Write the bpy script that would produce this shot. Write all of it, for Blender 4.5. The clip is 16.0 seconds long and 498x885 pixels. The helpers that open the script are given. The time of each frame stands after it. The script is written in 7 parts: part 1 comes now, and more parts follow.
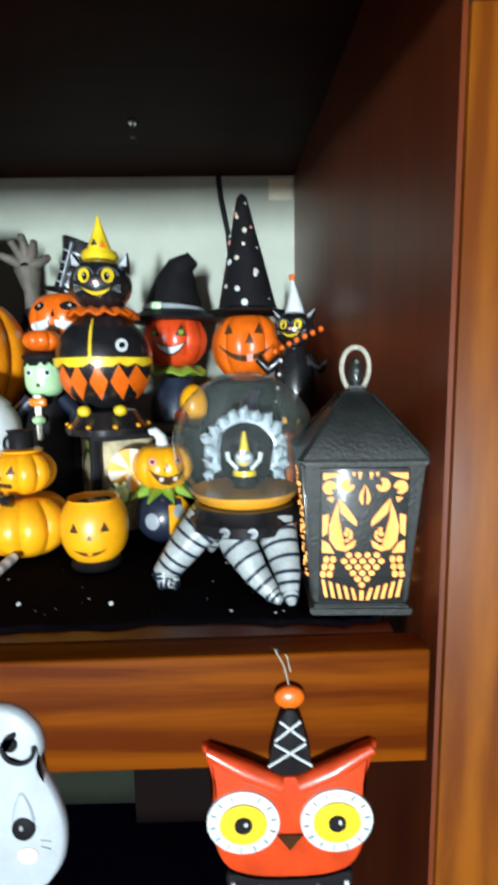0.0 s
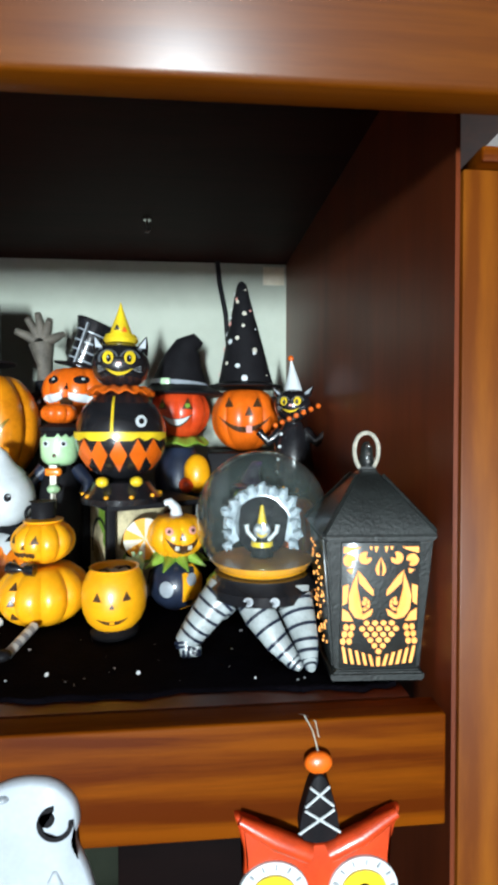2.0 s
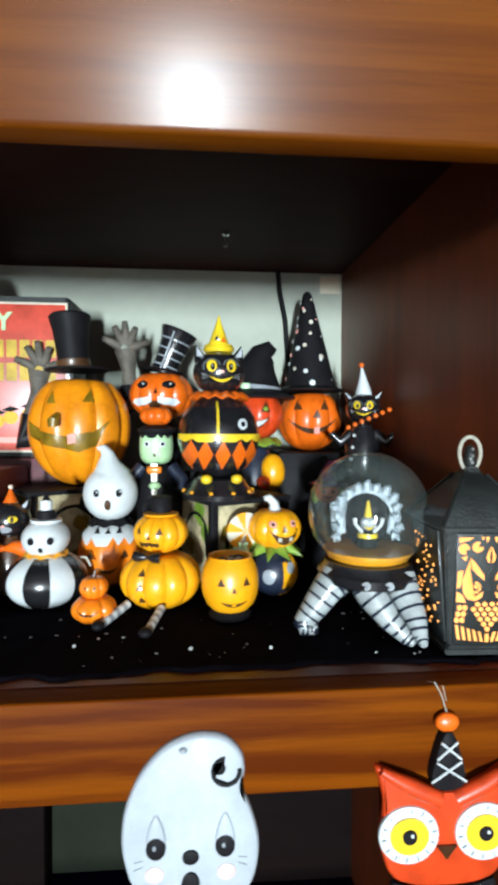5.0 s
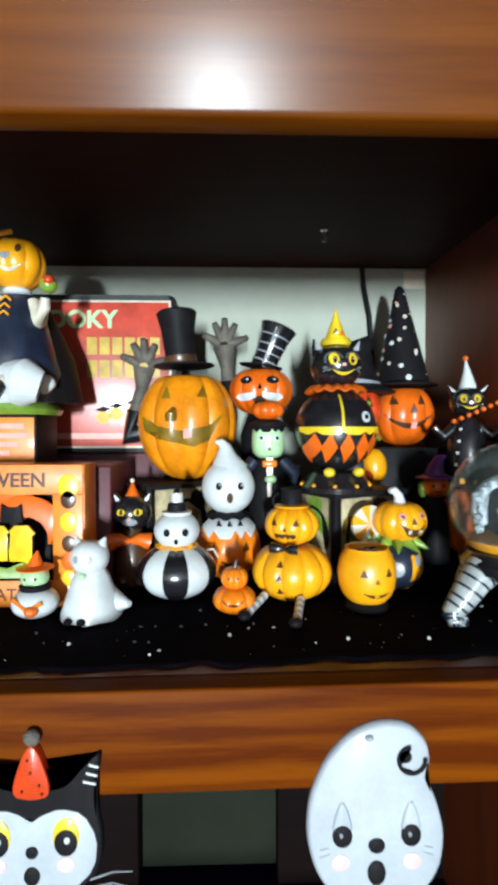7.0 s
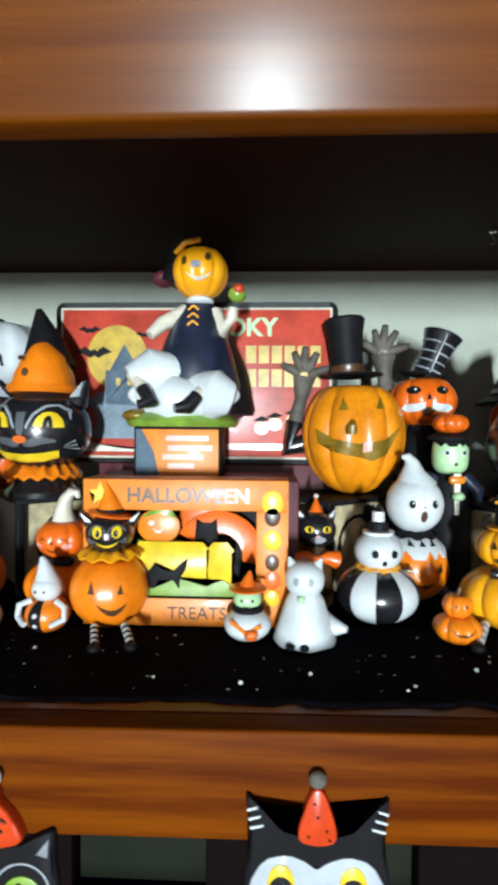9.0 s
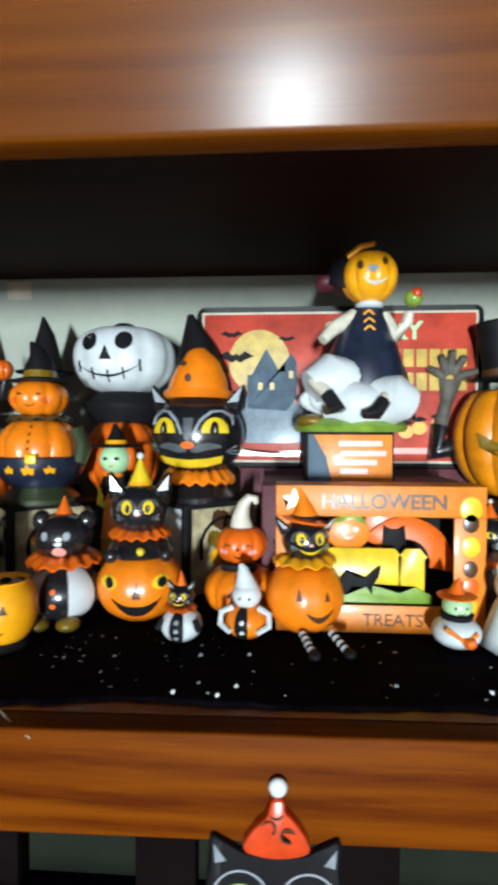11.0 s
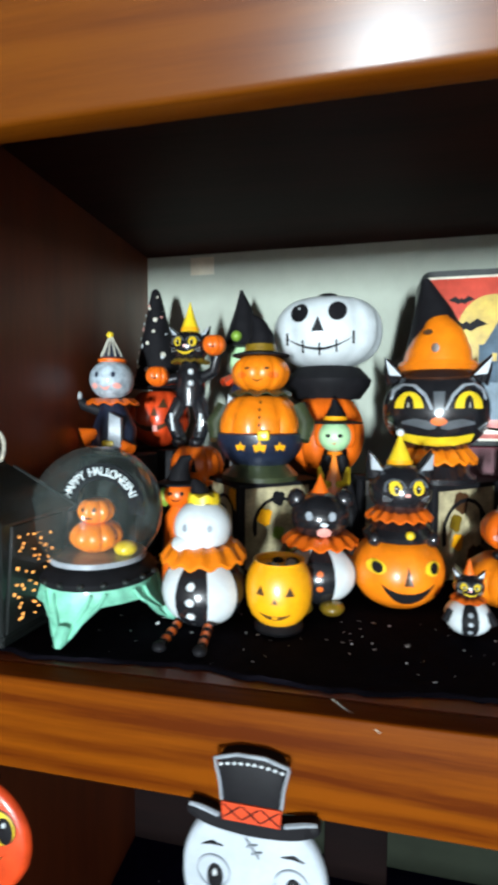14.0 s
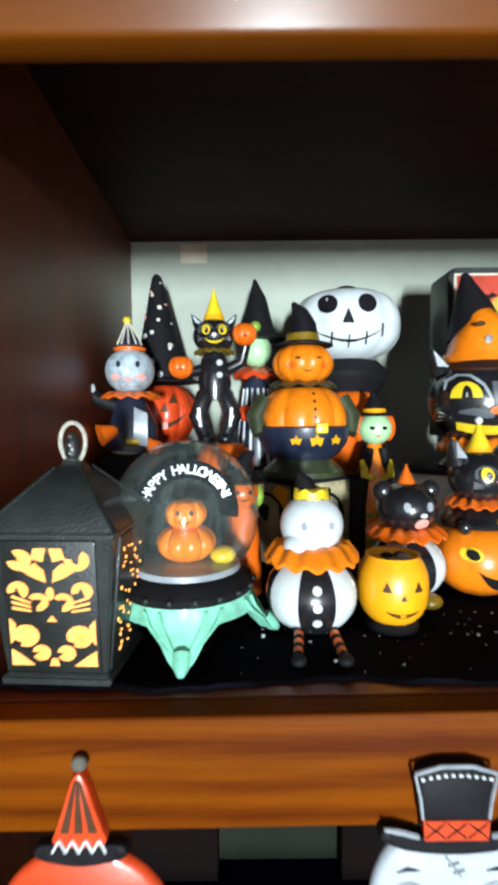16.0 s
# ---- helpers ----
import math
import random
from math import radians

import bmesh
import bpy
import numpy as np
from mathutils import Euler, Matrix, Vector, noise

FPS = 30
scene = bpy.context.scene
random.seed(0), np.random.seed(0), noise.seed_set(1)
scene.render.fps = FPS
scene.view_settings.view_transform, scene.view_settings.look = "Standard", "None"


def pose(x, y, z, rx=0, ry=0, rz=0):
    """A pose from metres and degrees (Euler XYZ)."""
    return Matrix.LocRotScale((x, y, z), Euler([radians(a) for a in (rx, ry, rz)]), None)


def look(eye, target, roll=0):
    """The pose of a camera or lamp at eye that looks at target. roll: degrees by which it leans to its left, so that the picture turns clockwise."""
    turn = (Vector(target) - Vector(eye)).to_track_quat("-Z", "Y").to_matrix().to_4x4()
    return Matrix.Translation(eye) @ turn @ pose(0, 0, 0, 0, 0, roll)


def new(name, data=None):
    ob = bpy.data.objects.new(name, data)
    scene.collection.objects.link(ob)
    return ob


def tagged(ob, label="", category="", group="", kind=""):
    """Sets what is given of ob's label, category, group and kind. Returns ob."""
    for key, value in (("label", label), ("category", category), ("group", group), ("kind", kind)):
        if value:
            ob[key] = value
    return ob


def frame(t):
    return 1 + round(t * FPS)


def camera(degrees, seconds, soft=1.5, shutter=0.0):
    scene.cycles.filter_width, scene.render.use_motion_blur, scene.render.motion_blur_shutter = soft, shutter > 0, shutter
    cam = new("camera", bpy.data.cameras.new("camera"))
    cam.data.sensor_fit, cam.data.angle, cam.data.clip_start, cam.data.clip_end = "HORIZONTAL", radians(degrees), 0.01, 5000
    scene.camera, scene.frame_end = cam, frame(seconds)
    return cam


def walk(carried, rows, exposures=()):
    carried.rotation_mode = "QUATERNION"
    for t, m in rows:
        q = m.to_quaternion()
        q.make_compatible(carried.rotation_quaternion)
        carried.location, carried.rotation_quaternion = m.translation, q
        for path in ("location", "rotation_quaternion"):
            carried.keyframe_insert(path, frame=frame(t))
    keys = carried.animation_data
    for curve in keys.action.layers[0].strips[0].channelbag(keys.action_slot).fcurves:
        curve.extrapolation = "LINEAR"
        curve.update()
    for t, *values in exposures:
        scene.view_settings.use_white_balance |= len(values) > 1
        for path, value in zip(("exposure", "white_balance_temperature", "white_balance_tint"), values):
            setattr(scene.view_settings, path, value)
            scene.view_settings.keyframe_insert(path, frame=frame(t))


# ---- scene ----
cam = camera(53.0, 16.0, soft=4.0, shutter=0.5)
PATH = [
    (0, (0.548, -0.282, 1.363), (0.572, 1.7, 1.093), -0.8),
    (0.5, (0.509, -0.3, 1.376), (0.592, 1.693, 1.228), -0.5),
    (1, (0.497, -0.307, 1.38), (0.617, 1.688, 1.314), -0.7),
    (1.5, (0.511, -0.303, 1.379), (0.662, 1.69, 1.334), -0.3),
    (2, (0.507, -0.315, 1.381), (0.654, 1.679, 1.339), 0.0),
    (2.5, (0.506, -0.328, 1.377), (0.653, 1.666, 1.319), -0.1),
    (3, (0.501, -0.351, 1.383), (0.638, 1.644, 1.334), -0.3),
    (5.5, (0.365, -0.361, 1.386), (0.507, 1.633, 1.334), 0.3),
    (6, (0.325, -0.373, 1.382), (0.464, 1.622, 1.334), 0.1),
    (6.5, (0.295, -0.379, 1.378), (0.4, 1.618, 1.334), -0.1),
    (7, (0.289, -0.353, 1.375), (0.349, 1.646, 1.334), -0.1),
    (7.5, (0.274, -0.336, 1.377), (0.205, 1.663, 1.336), 0.4),
    (8, (0.222, -0.333, 1.388), (0.126, 1.664, 1.342), 0.6),
    (10.5, (-0.019, -0.327, 1.392), (-0.072, 1.672, 1.359), 0.2),
    (11, (-0.065, -0.337, 1.395), (-0.188, 1.658, 1.353), 0.2),
    (11.5, (-0.111, -0.349, 1.393), (-0.31, 1.64, 1.346), 0.1),
    (12, (-0.155, -0.357, 1.388), (-0.41, 1.626, 1.332), -0.1),
    (12.5, (-0.186, -0.366, 1.384), (-0.468, 1.614, 1.385), -0.3),
    (13, (-0.197, -0.328, 1.375), (-0.499, 1.648, 1.323), -0.4),
    (13.5, (-0.209, -0.315, 1.38), (-0.622, 1.638, 1.263), -0.2),
    (14, (-0.251, -0.327, 1.39), (-0.692, 1.62, 1.264), 0.2),
    (14.5, (-0.331, -0.351, 1.391), (-0.617, 1.625, 1.268), 0.2),
    (15, (-0.394, -0.363, 1.386), (-0.529, 1.629, 1.268), -0.0),
    (15.5, (-0.435, -0.369, 1.383), (-0.469, 1.628, 1.281), -0.6),
    (16, (-0.444, -0.31, 1.375), (-0.444, 1.688, 1.271), -0.5),
]
walk(cam, [(t, look(eye, target, roll)) for t, eye, target, roll in PATH],
     ((0, 0.05), (2, 0.05), (6, 0.0), (11, -0.2), (13, -0.1), (14, 0.1), (16, 0.2)))

KEY = 1560.0  # watts of the stand-in light panel
TILT_LOW, TILT_TOP = 20.3, 13.7  # lean of the upper board, in degrees

# ---- world and lights ----
world = bpy.data.worlds.new("world")
scene.world = world
world.use_nodes = True
world.node_tree.nodes["Background"].inputs[0].default_value = (0.02, 0.018, 0.016, 1)
world.node_tree.nodes["Background"].inputs[1].default_value = 0.3


def area_lamp(name, eye, target, sx, sy, watts, colour):
    data = bpy.data.lights.new(name, "AREA")
    data.shape, data.size, data.size_y, data.energy, data.color = "RECTANGLE", sx, sy, watts, colour
    ob = new(name, data)
    ob.matrix_world = look(eye, target)
    return ob


# an added tall cool-white light panel at the far end of the dark room behind the camera
# fixed stand-in for the light that travels with the camera
area_lamp("camera_light_stand_in", (0.08, -9.0, 0.64), (0.0, 0.2, 1.35), 0.26, 1.1, KEY, (0.84, 0.98, 1.05))


# ---- materials ----
def node_mat(name):
    m = bpy.data.materials.new(name)
    m.use_nodes = True
    nt = m.node_tree
    return m, nt, nt.nodes["Principled BSDF"]


def add(nt, kind, **values):
    n = nt.nodes.new(kind)
    for k, v in values.items():
        n.inputs[k].default_value = v
    return n


def paint(name, c, rough=0.35, var=0.25, scale=60.0, coat=0.3, bump=0.15, metal=0.0, spec=0.5):
    """Hand-brushed paint over resin: two scales of tone, fine relief."""
    m, nt, b = node_mat(name)
    L = nt.links
    co = nt.nodes.new("ShaderNodeTexCoord")
    n1 = add(nt, "ShaderNodeTexNoise", Scale=scale, Detail=4.0)
    n2 = add(nt, "ShaderNodeTexNoise", Scale=scale * 7, Detail=3.0)
    for n in (n1, n2):
        L.new(co.outputs["Object"], n.inputs["Vector"])
    mx = add(nt, "ShaderNodeMath")
    mx.operation = "MULTIPLY_ADD"
    mx.inputs[1].default_value = 0.35
    L.new(n2.outputs["Fac"], mx.inputs[0])
    L.new(n1.outputs["Fac"], mx.inputs[2])
    r = nt.nodes.new("ShaderNodeValToRGB")
    r.color_ramp.elements[0].position, r.color_ramp.elements[1].position = 0.48, 0.92
    r.color_ramp.elements[0].color = (*[v * (1 - var) for v in c], 1)
    r.color_ramp.elements[1].color = (*[min(0.9, v * (1 + var * 0.6)) for v in c], 1)
    L.new(mx.outputs[0], r.inputs["Fac"])
    L.new(r.outputs["Color"], b.inputs["Base Color"])
    b.inputs["Roughness"].default_value = rough
    b.inputs["Metallic"].default_value = metal
    b.inputs["Coat Weight"].default_value = coat
    b.inputs["Coat Roughness"].default_value = 0.12
    b.inputs["Specular IOR Level"].default_value = spec
    bp = add(nt, "ShaderNodeBump", Strength=bump, Distance=0.001)
    L.new(n2.outputs["Fac"], bp.inputs["Height"])
    L.new(bp.outputs["Normal"], b.inputs["Normal"])
    return m


def wood(name, dark, light, grain, rough=0.3, coat=0.5, spec=0.3, gloss=0.3, wave=0.0, along=0):
    """Stained boards; grain: how the noise is squeezed along x, y and z; wave: strength of the growth rings that run along axis 0 or 2."""
    m, nt, b = node_mat(name)
    L = nt.links
    co = nt.nodes.new("ShaderNodeTexCoord")
    mp = nt.nodes.new("ShaderNodeMapping")
    mp.inputs["Scale"].default_value = grain
    L.new(co.outputs["Object"], mp.inputs["Vector"])
    n1 = add(nt, "ShaderNodeTexNoise", Scale=1.6, Detail=6.0, Roughness=0.62, Distortion=0.6)
    n2 = add(nt, "ShaderNodeTexNoise", Scale=14.0, Detail=4.0, Roughness=0.6)
    n3 = add(nt, "ShaderNodeTexNoise", Scale=4.0, Detail=3.0)
    L.new(mp.outputs["Vector"], n1.inputs["Vector"])
    L.new(mp.outputs["Vector"], n2.inputs["Vector"])
    L.new(co.outputs["Object"], n3.inputs["Vector"])
    a1 = add(nt, "ShaderNodeMath")
    a1.operation = "MULTIPLY_ADD"
    a1.inputs[1].default_value = 0.35
    L.new(n2.outputs["Fac"], a1.inputs[0])
    L.new(n1.outputs["Fac"], a1.inputs[2])
    a2 = add(nt, "ShaderNodeMath")
    a2.operation = "MULTIPLY_ADD"
    a2.inputs[1].default_value = 0.25
    L.new(n3.outputs["Fac"], a2.inputs[0])
    L.new(a1.outputs[0], a2.inputs[2])
    last = a2
    if wave:
        mw = nt.nodes.new("ShaderNodeMapping")
        mw.inputs["Scale"].default_value = (0.12, 1, 1) if along == 0 else (1, 1, 0.12)
        L.new(co.outputs["Object"], mw.inputs["Vector"])
        wv = add(nt, "ShaderNodeTexWave", Scale=14.0, Distortion=7.0, Detail=2.0)
        wv.inputs["Detail Scale"].default_value = 1.2
        wv.bands_direction = "Z" if along == 0 else "X"
        L.new(mw.outputs["Vector"], wv.inputs["Vector"])
        a3 = add(nt, "ShaderNodeMath")
        a3.operation = "MULTIPLY_ADD"
        a3.inputs[1].default_value = 0.16 * wave
        sub = add(nt, "ShaderNodeMath")
        sub.operation = "SUBTRACT"
        sub.inputs[1].default_value = 0.5
        L.new(wv.outputs["Fac"], sub.inputs[0])
        L.new(sub.outputs[0], a3.inputs[0])
        L.new(a2.outputs[0], a3.inputs[2])
        last = a3
    r = nt.nodes.new("ShaderNodeValToRGB")
    r.color_ramp.elements[0].position, r.color_ramp.elements[1].position = 0.62, 0.98
    r.color_ramp.elements[0].color, r.color_ramp.elements[1].color = (*dark, 1), (*light, 1)
    L.new(last.outputs[0], r.inputs["Fac"])
    L.new(r.outputs["Color"], b.inputs["Base Color"])
    b.inputs["Roughness"].default_value = rough
    b.inputs["Coat Weight"].default_value = coat
    b.inputs["Coat Roughness"].default_value = gloss
    b.inputs["Specular IOR Level"].default_value = spec
    bp = add(nt, "ShaderNodeBump", Strength=0.12, Distance=0.0006)
    L.new(n2.outputs["Fac"], bp.inputs["Height"])
    L.new(bp.outputs["Normal"], b.inputs["Normal"])
    return m


def glow(name, c, strength):
    m, nt, b = node_mat(name)
    n = add(nt, "ShaderNodeTexNoise", Scale=45.0, Detail=2.0)
    co = nt.nodes.new("ShaderNodeTexCoord")
    nt.links.new(co.outputs["Object"], n.inputs["Vector"])
    r = nt.nodes.new("ShaderNodeValToRGB")
    r.color_ramp.elements[0].position, r.color_ramp.elements[1].position = 0.3, 0.75
    r.color_ramp.elements[0].color = (c[0] * 0.8, c[1] * 0.62, c[2] * 0.5, 1)
    r.color_ramp.elements[1].color = (*c, 1)
    nt.links.new(n.outputs["Fac"], r.inputs["Fac"])
    nt.links.new(r.outputs["Color"], b.inputs["Emission Color"])
    b.inputs["Base Color"].default_value = (c[0] * 0.3, c[1] * 0.25, c[2] * 0.2, 1)
    b.inputs["Emission Strength"].default_value = strength
    return m


def thin_glass(name, tint, haze=0.0):
    m, nt, b = node_mat(name)
    nt.nodes.remove(b)
    out = nt.nodes["Material Output"]
    tr = add(nt, "ShaderNodeBsdfTransparent", Color=(*tint, 1))
    gl = add(nt, "ShaderNodeBsdfGlossy", Roughness=0.03)
    face = add(nt, "ShaderNodeLayerWeight", Blend=0.5)
    cube = add(nt, "ShaderNodeMath")
    cube.operation = "POWER"
    cube.inputs[1].default_value = 3.2
    nt.links.new(face.outputs["Facing"], cube.inputs[0])
    fr = add(nt, "ShaderNodeMath")
    fr.operation = "MULTIPLY_ADD"
    fr.inputs[1].default_value, fr.inputs[2].default_value = 0.75, 0.04
    nt.links.new(cube.outputs[0], fr.inputs[0])
    mx = nt.nodes.new("ShaderNodeMixShader")
    nt.links.new(fr.outputs[0], mx.inputs[0])
    nt.links.new(tr.outputs[0], mx.inputs[1])
    nt.links.new(gl.outputs[0], mx.inputs[2])
    if haze:
        # pale diffuse haze mixed in to stand for the ball's broad reflections
        df = add(nt, "ShaderNodeBsdfDiffuse", Color=(0.5, 0.62, 0.58, 1))
        n = add(nt, "ShaderNodeTexNoise", Scale=38.0, Detail=3.0)
        k = add(nt, "ShaderNodeMath")
        k.operation = "MULTIPLY"
        k.inputs[1].default_value = haze * 2
        nt.links.new(n.outputs["Fac"], k.inputs[0])
        m2 = nt.nodes.new("ShaderNodeMixShader")
        nt.links.new(k.outputs[0], m2.inputs[0])
        nt.links.new(mx.outputs[0], m2.inputs[1])
        nt.links.new(df.outputs[0], m2.inputs[2])
        mx = m2
    nt.links.new(mx.outputs[0], out.inputs["Surface"])
    return m


M = {
    "orange": paint("orange_paint", (0.82, 0.2, 0.006), var=0.16),
    "deep": paint("deep_orange_paint", (0.74, 0.125, 0.006), var=0.18),
    "red": paint("red_orange_paint", (0.62, 0.055, 0.01)),
    "amber": paint("amber_paint", (0.88, 0.36, 0.006), var=0.14),
    "smoke": paint("smoky_grey_paint", (0.09, 0.1, 0.11), var=0.3),
    "moss": paint("dark_moss_paint", (0.035, 0.045, 0.02), var=0.4),
    "mottled": paint("mottled_pumpkin_paint", (0.82, 0.25, 0.006), var=0.34, scale=28),
    "yellow": paint("yellow_paint", (0.8, 0.55, 0.02)),
    "black": paint("black_paint", (0.012, 0.012, 0.014), rough=0.25, var=0.4, coat=0.5),
    "matt": paint("matt_black_paint", (0.010, 0.0095, 0.011), rough=0.55, coat=0.0, spec=0.1),
    "white": paint("white_paint", (0.6, 0.64, 0.65), var=0.1, rough=0.4),
    "cream": paint("aged_cream_paint", (0.62, 0.58, 0.47), var=0.2),
    "grey": paint("grey_paint", (0.3, 0.33, 0.36), var=0.3),
    "green": paint("leaf_green_paint", (0.2, 0.34, 0.04), var=0.3),
    "pale": paint("pale_green_paint", (0.42, 0.66, 0.36), var=0.15),
    "teal": paint("sea_green_paint", (0.22, 0.6, 0.42), var=0.3, rough=0.45),
    "blue": paint("dark_blue_paint", (0.014, 0.02, 0.04), var=0.4),
    "purple": paint("purple_paint", (0.12, 0.03, 0.2), var=0.3),
    "blush": paint("faint_blush_paint", (0.66, 0.5, 0.48), var=0.1),
    "pink": paint("blush_paint", (0.75, 0.33, 0.28), var=0.15),
    "brown": paint("dark_brown_paint", (0.07, 0.03, 0.012), var=0.4),
    "bark": paint("grey_brown_bark", (0.11, 0.095, 0.075), var=0.5, rough=0.7, coat=0, bump=0.7),
    "carved": paint("olive_carving_paint", (0.2, 0.12, 0.008), var=0.4),
    "iron": paint("weathered_black_iron", (0.012, 0.015, 0.014), rough=0.5, var=0.5, metal=0.3, bump=0.5),
    "rope": paint("twine", (0.5, 0.47, 0.38), rough=0.9, coat=0, bump=0.9, scale=200),
    "steel": paint("steel_hook", (0.5, 0.5, 0.48), metal=1.0, rough=0.3),
    "cloth": paint("black_felt", (0.006, 0.005, 0.008), rough=0.95, coat=0, bump=1.0, spec=0.02),
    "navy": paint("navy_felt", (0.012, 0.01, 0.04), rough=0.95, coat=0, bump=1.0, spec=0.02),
    "flake": paint("glitter_flake", (0.86, 0.88, 0.9), rough=0.35, var=0.05),
    "maroon": paint("maroon_card", (0.09, 0.012, 0.02), rough=0.6, coat=0.1),
    "print_red": paint("printed_red_tin", (0.5, 0.06, 0.035), var=0.45, scale=14, rough=0.35, bump=0.05),
    "print_blue": paint("printed_grey_blue", (0.07, 0.11, 0.15), var=0.4, scale=40, bump=0.05, rough=0.75, coat=0),
    "print_cream": paint("printed_parchment", (0.45, 0.38, 0.22), var=0.55, scale=45, rough=0.6, coat=0, bump=0.05),
    "print_orange": paint("printed_orange_card", (0.75, 0.21, 0.012), var=0.25, rough=0.45, coat=0.1, bump=0.05),
    "moon": paint("printed_moon_yellow", (0.5, 0.33, 0.03), var=0.3, bump=0.05),
    "dim": paint("shade_dark_olive_wall_paint", (0.014, 0.017, 0.011), var=0.2, scale=8, rough=0.85, coat=0, spec=0.1),
    "ice": paint("pale_icy_grey_paint", (0.4, 0.47, 0.52), var=0.45, scale=120, bump=0.6),
    "pewter": paint("pale_grey_stocking_paint", (0.4, 0.44, 0.44), var=0.3),
    # ornament white, greyed down for the weaker light along the lip board
    "chalk": paint("dimmed_white_wood_paint", (0.40, 0.44, 0.48), var=0.12, scale=40, rough=0.55, coat=0.05),
    "fog": paint("printed_fog_blue", (0.16, 0.22, 0.27), var=0.4, scale=25, bump=0.05, rough=0.6, coat=0.1),
    "tape": paint("yellowed_tape", (0.6, 0.54, 0.4), var=0.12, rough=0.5),
    "plaster": paint("greenish_white_back_panel", (0.36, 0.385, 0.32), var=0.12, scale=6, rough=0.8, coat=0, bump=0.3),
    "glow": glow("amber_candle_light", (1.0, 0.48, 0.12), 1.9),
    "glass": thin_glass("thin_clear_glass", (0.97, 0.99, 0.98), 0.045),
    "oak": wood("orange_brown_board", (0.076, 0.0130, 0.0006), (0.165, 0.0385, 0.001), (1.6, 30, 30), rough=0.5, coat=0.0, spec=0.04, wave=1.4),
    "oak_top": wood("polished_top_board", (0.092, 0.0205, 0.0008), (0.134, 0.0355, 0.0015), (1.6, 34, 34), rough=0.42, coat=0.25, gloss=0.245, spec=0.03, wave=0.9),
    "oak_up": wood("orange_brown_upright_board", (0.115, 0.026, 0.0015), (0.21, 0.06, 0.003), (9, 9, 1.3), rough=0.45, coat=0.06, spec=0.1, wave=1.6, along=2),
    "side": wood("dark_red_stained_panel", (0.085, 0.014, 0.0025), (0.15, 0.028, 0.005), (12, 12, 1.2), rough=0.45, coat=0.2),
    "soffit": wood("shade_dark_stained_soffit_board", (0.015, 0.0028, 0.002), (0.030, 0.0055, 0.004), (1.4, 14, 14), rough=0.6, coat=0.0, spec=0.08),
    "inner": wood("near_black_gap_filler", (0.003, 0.0012, 0.0012), (0.006, 0.0022, 0.002), (1.4, 14, 14), rough=0.75, coat=0.0, spec=0.08),
    "room": paint("dim_room_wall", (0.2, 0.18, 0.17), var=0.15, scale=3, rough=0.9, coat=0),
}


# ---- shapes ----
def finish(bm, smooth=True, flat_over=45):
    bmesh.ops.recalc_face_normals(bm, faces=bm.faces)
    for f in bm.faces:
        f.smooth = smooth
    if smooth:
        for e in bm.edges:
            if len(e.link_faces) == 2 and e.calc_face_angle(0) > radians(flat_over):
                e.smooth = False
    return bm


def mesh_of(bm, name, mat):
    me = bpy.data.meshes.new(name)
    bm.to_mesh(me)
    bm.free()
    me.materials.append(mat)
    return me


def part(name, bm, material, parent=None, label=""):
    ob = new(name, mesh_of(finish(bm), name, material))
    ob.parent = parent
    return tagged(ob, label)


class Sol:
    """A round body: half-width rx, half-height rz, pumpkin ribs where lobes are given."""

    def __init__(s, cx, cy, cz, rx, rz, lobes=0, dep=0.1, p=2.0, sy=1.0):
        s.c, s.rx, s.rz, s.lobes, s.dep, s.p, s.sy = (cx, cy, cz), rx, rz, lobes, dep, p, sy

    def rib(s, a):
        return 1 - s.dep * (1 - abs(math.sin(s.lobes * a / 2))) ** 2 if s.lobes else 1.0

    def rad(s, z):
        h = min(1.0, abs(z) / s.rz)
        return s.rx * max(0.0, 1 - h ** s.p) ** (1 / s.p)

    def mesh(s):
        bm = bmesh.new()
        seg, rows = (s.lobes * 6 if s.lobes else 32), 18
        rings = []
        for i in range(1, rows):
            z = -s.rz * math.cos(math.pi * i / rows)
            r = s.rad(z)
            zz = z - (0.25 * s.rz * max(0, 1 - r / s.rx * 1.6) if s.lobes and z > 0 else 0)
            rings.append([bm.verts.new((s.c[0] + r * s.rib(a) * math.sin(a), s.c[1] - s.sy * r * s.rib(a) * math.cos(a), s.c[2] + zz))
                          for a in (2 * math.pi * k / seg for k in range(seg))])
        for lo, hi in zip(rings, rings[1:]):
            for k in range(seg):
                bm.faces.new((lo[k], lo[(k + 1) % seg], hi[(k + 1) % seg], hi[k]))
        bm.faces.new(rings[0][::-1])
        bm.faces.new(rings[-1])
        return bm

    def front(s, x, z, off):
        r = max(1e-5, s.rad(max(-0.97 * s.rz, min(0.97 * s.rz, z))))
        a = math.asin(max(-0.98, min(0.98, x / r)))
        for _ in range(4):
            a = math.asin(max(-0.98, min(0.98, x / (r * s.rib(a)))))
        q = r * s.rib(a) + off
        return Vector((s.c[0] + q * math.sin(a), s.c[1] - s.sy * q * math.cos(a), s.c[2] + z))


def poly2(pts):
    bm = bmesh.new()
    f = bm.faces.new([bm.verts.new((x, 0, z)) for x, z in pts])
    bmesh.ops.triangulate(bm, faces=[f])
    return bm


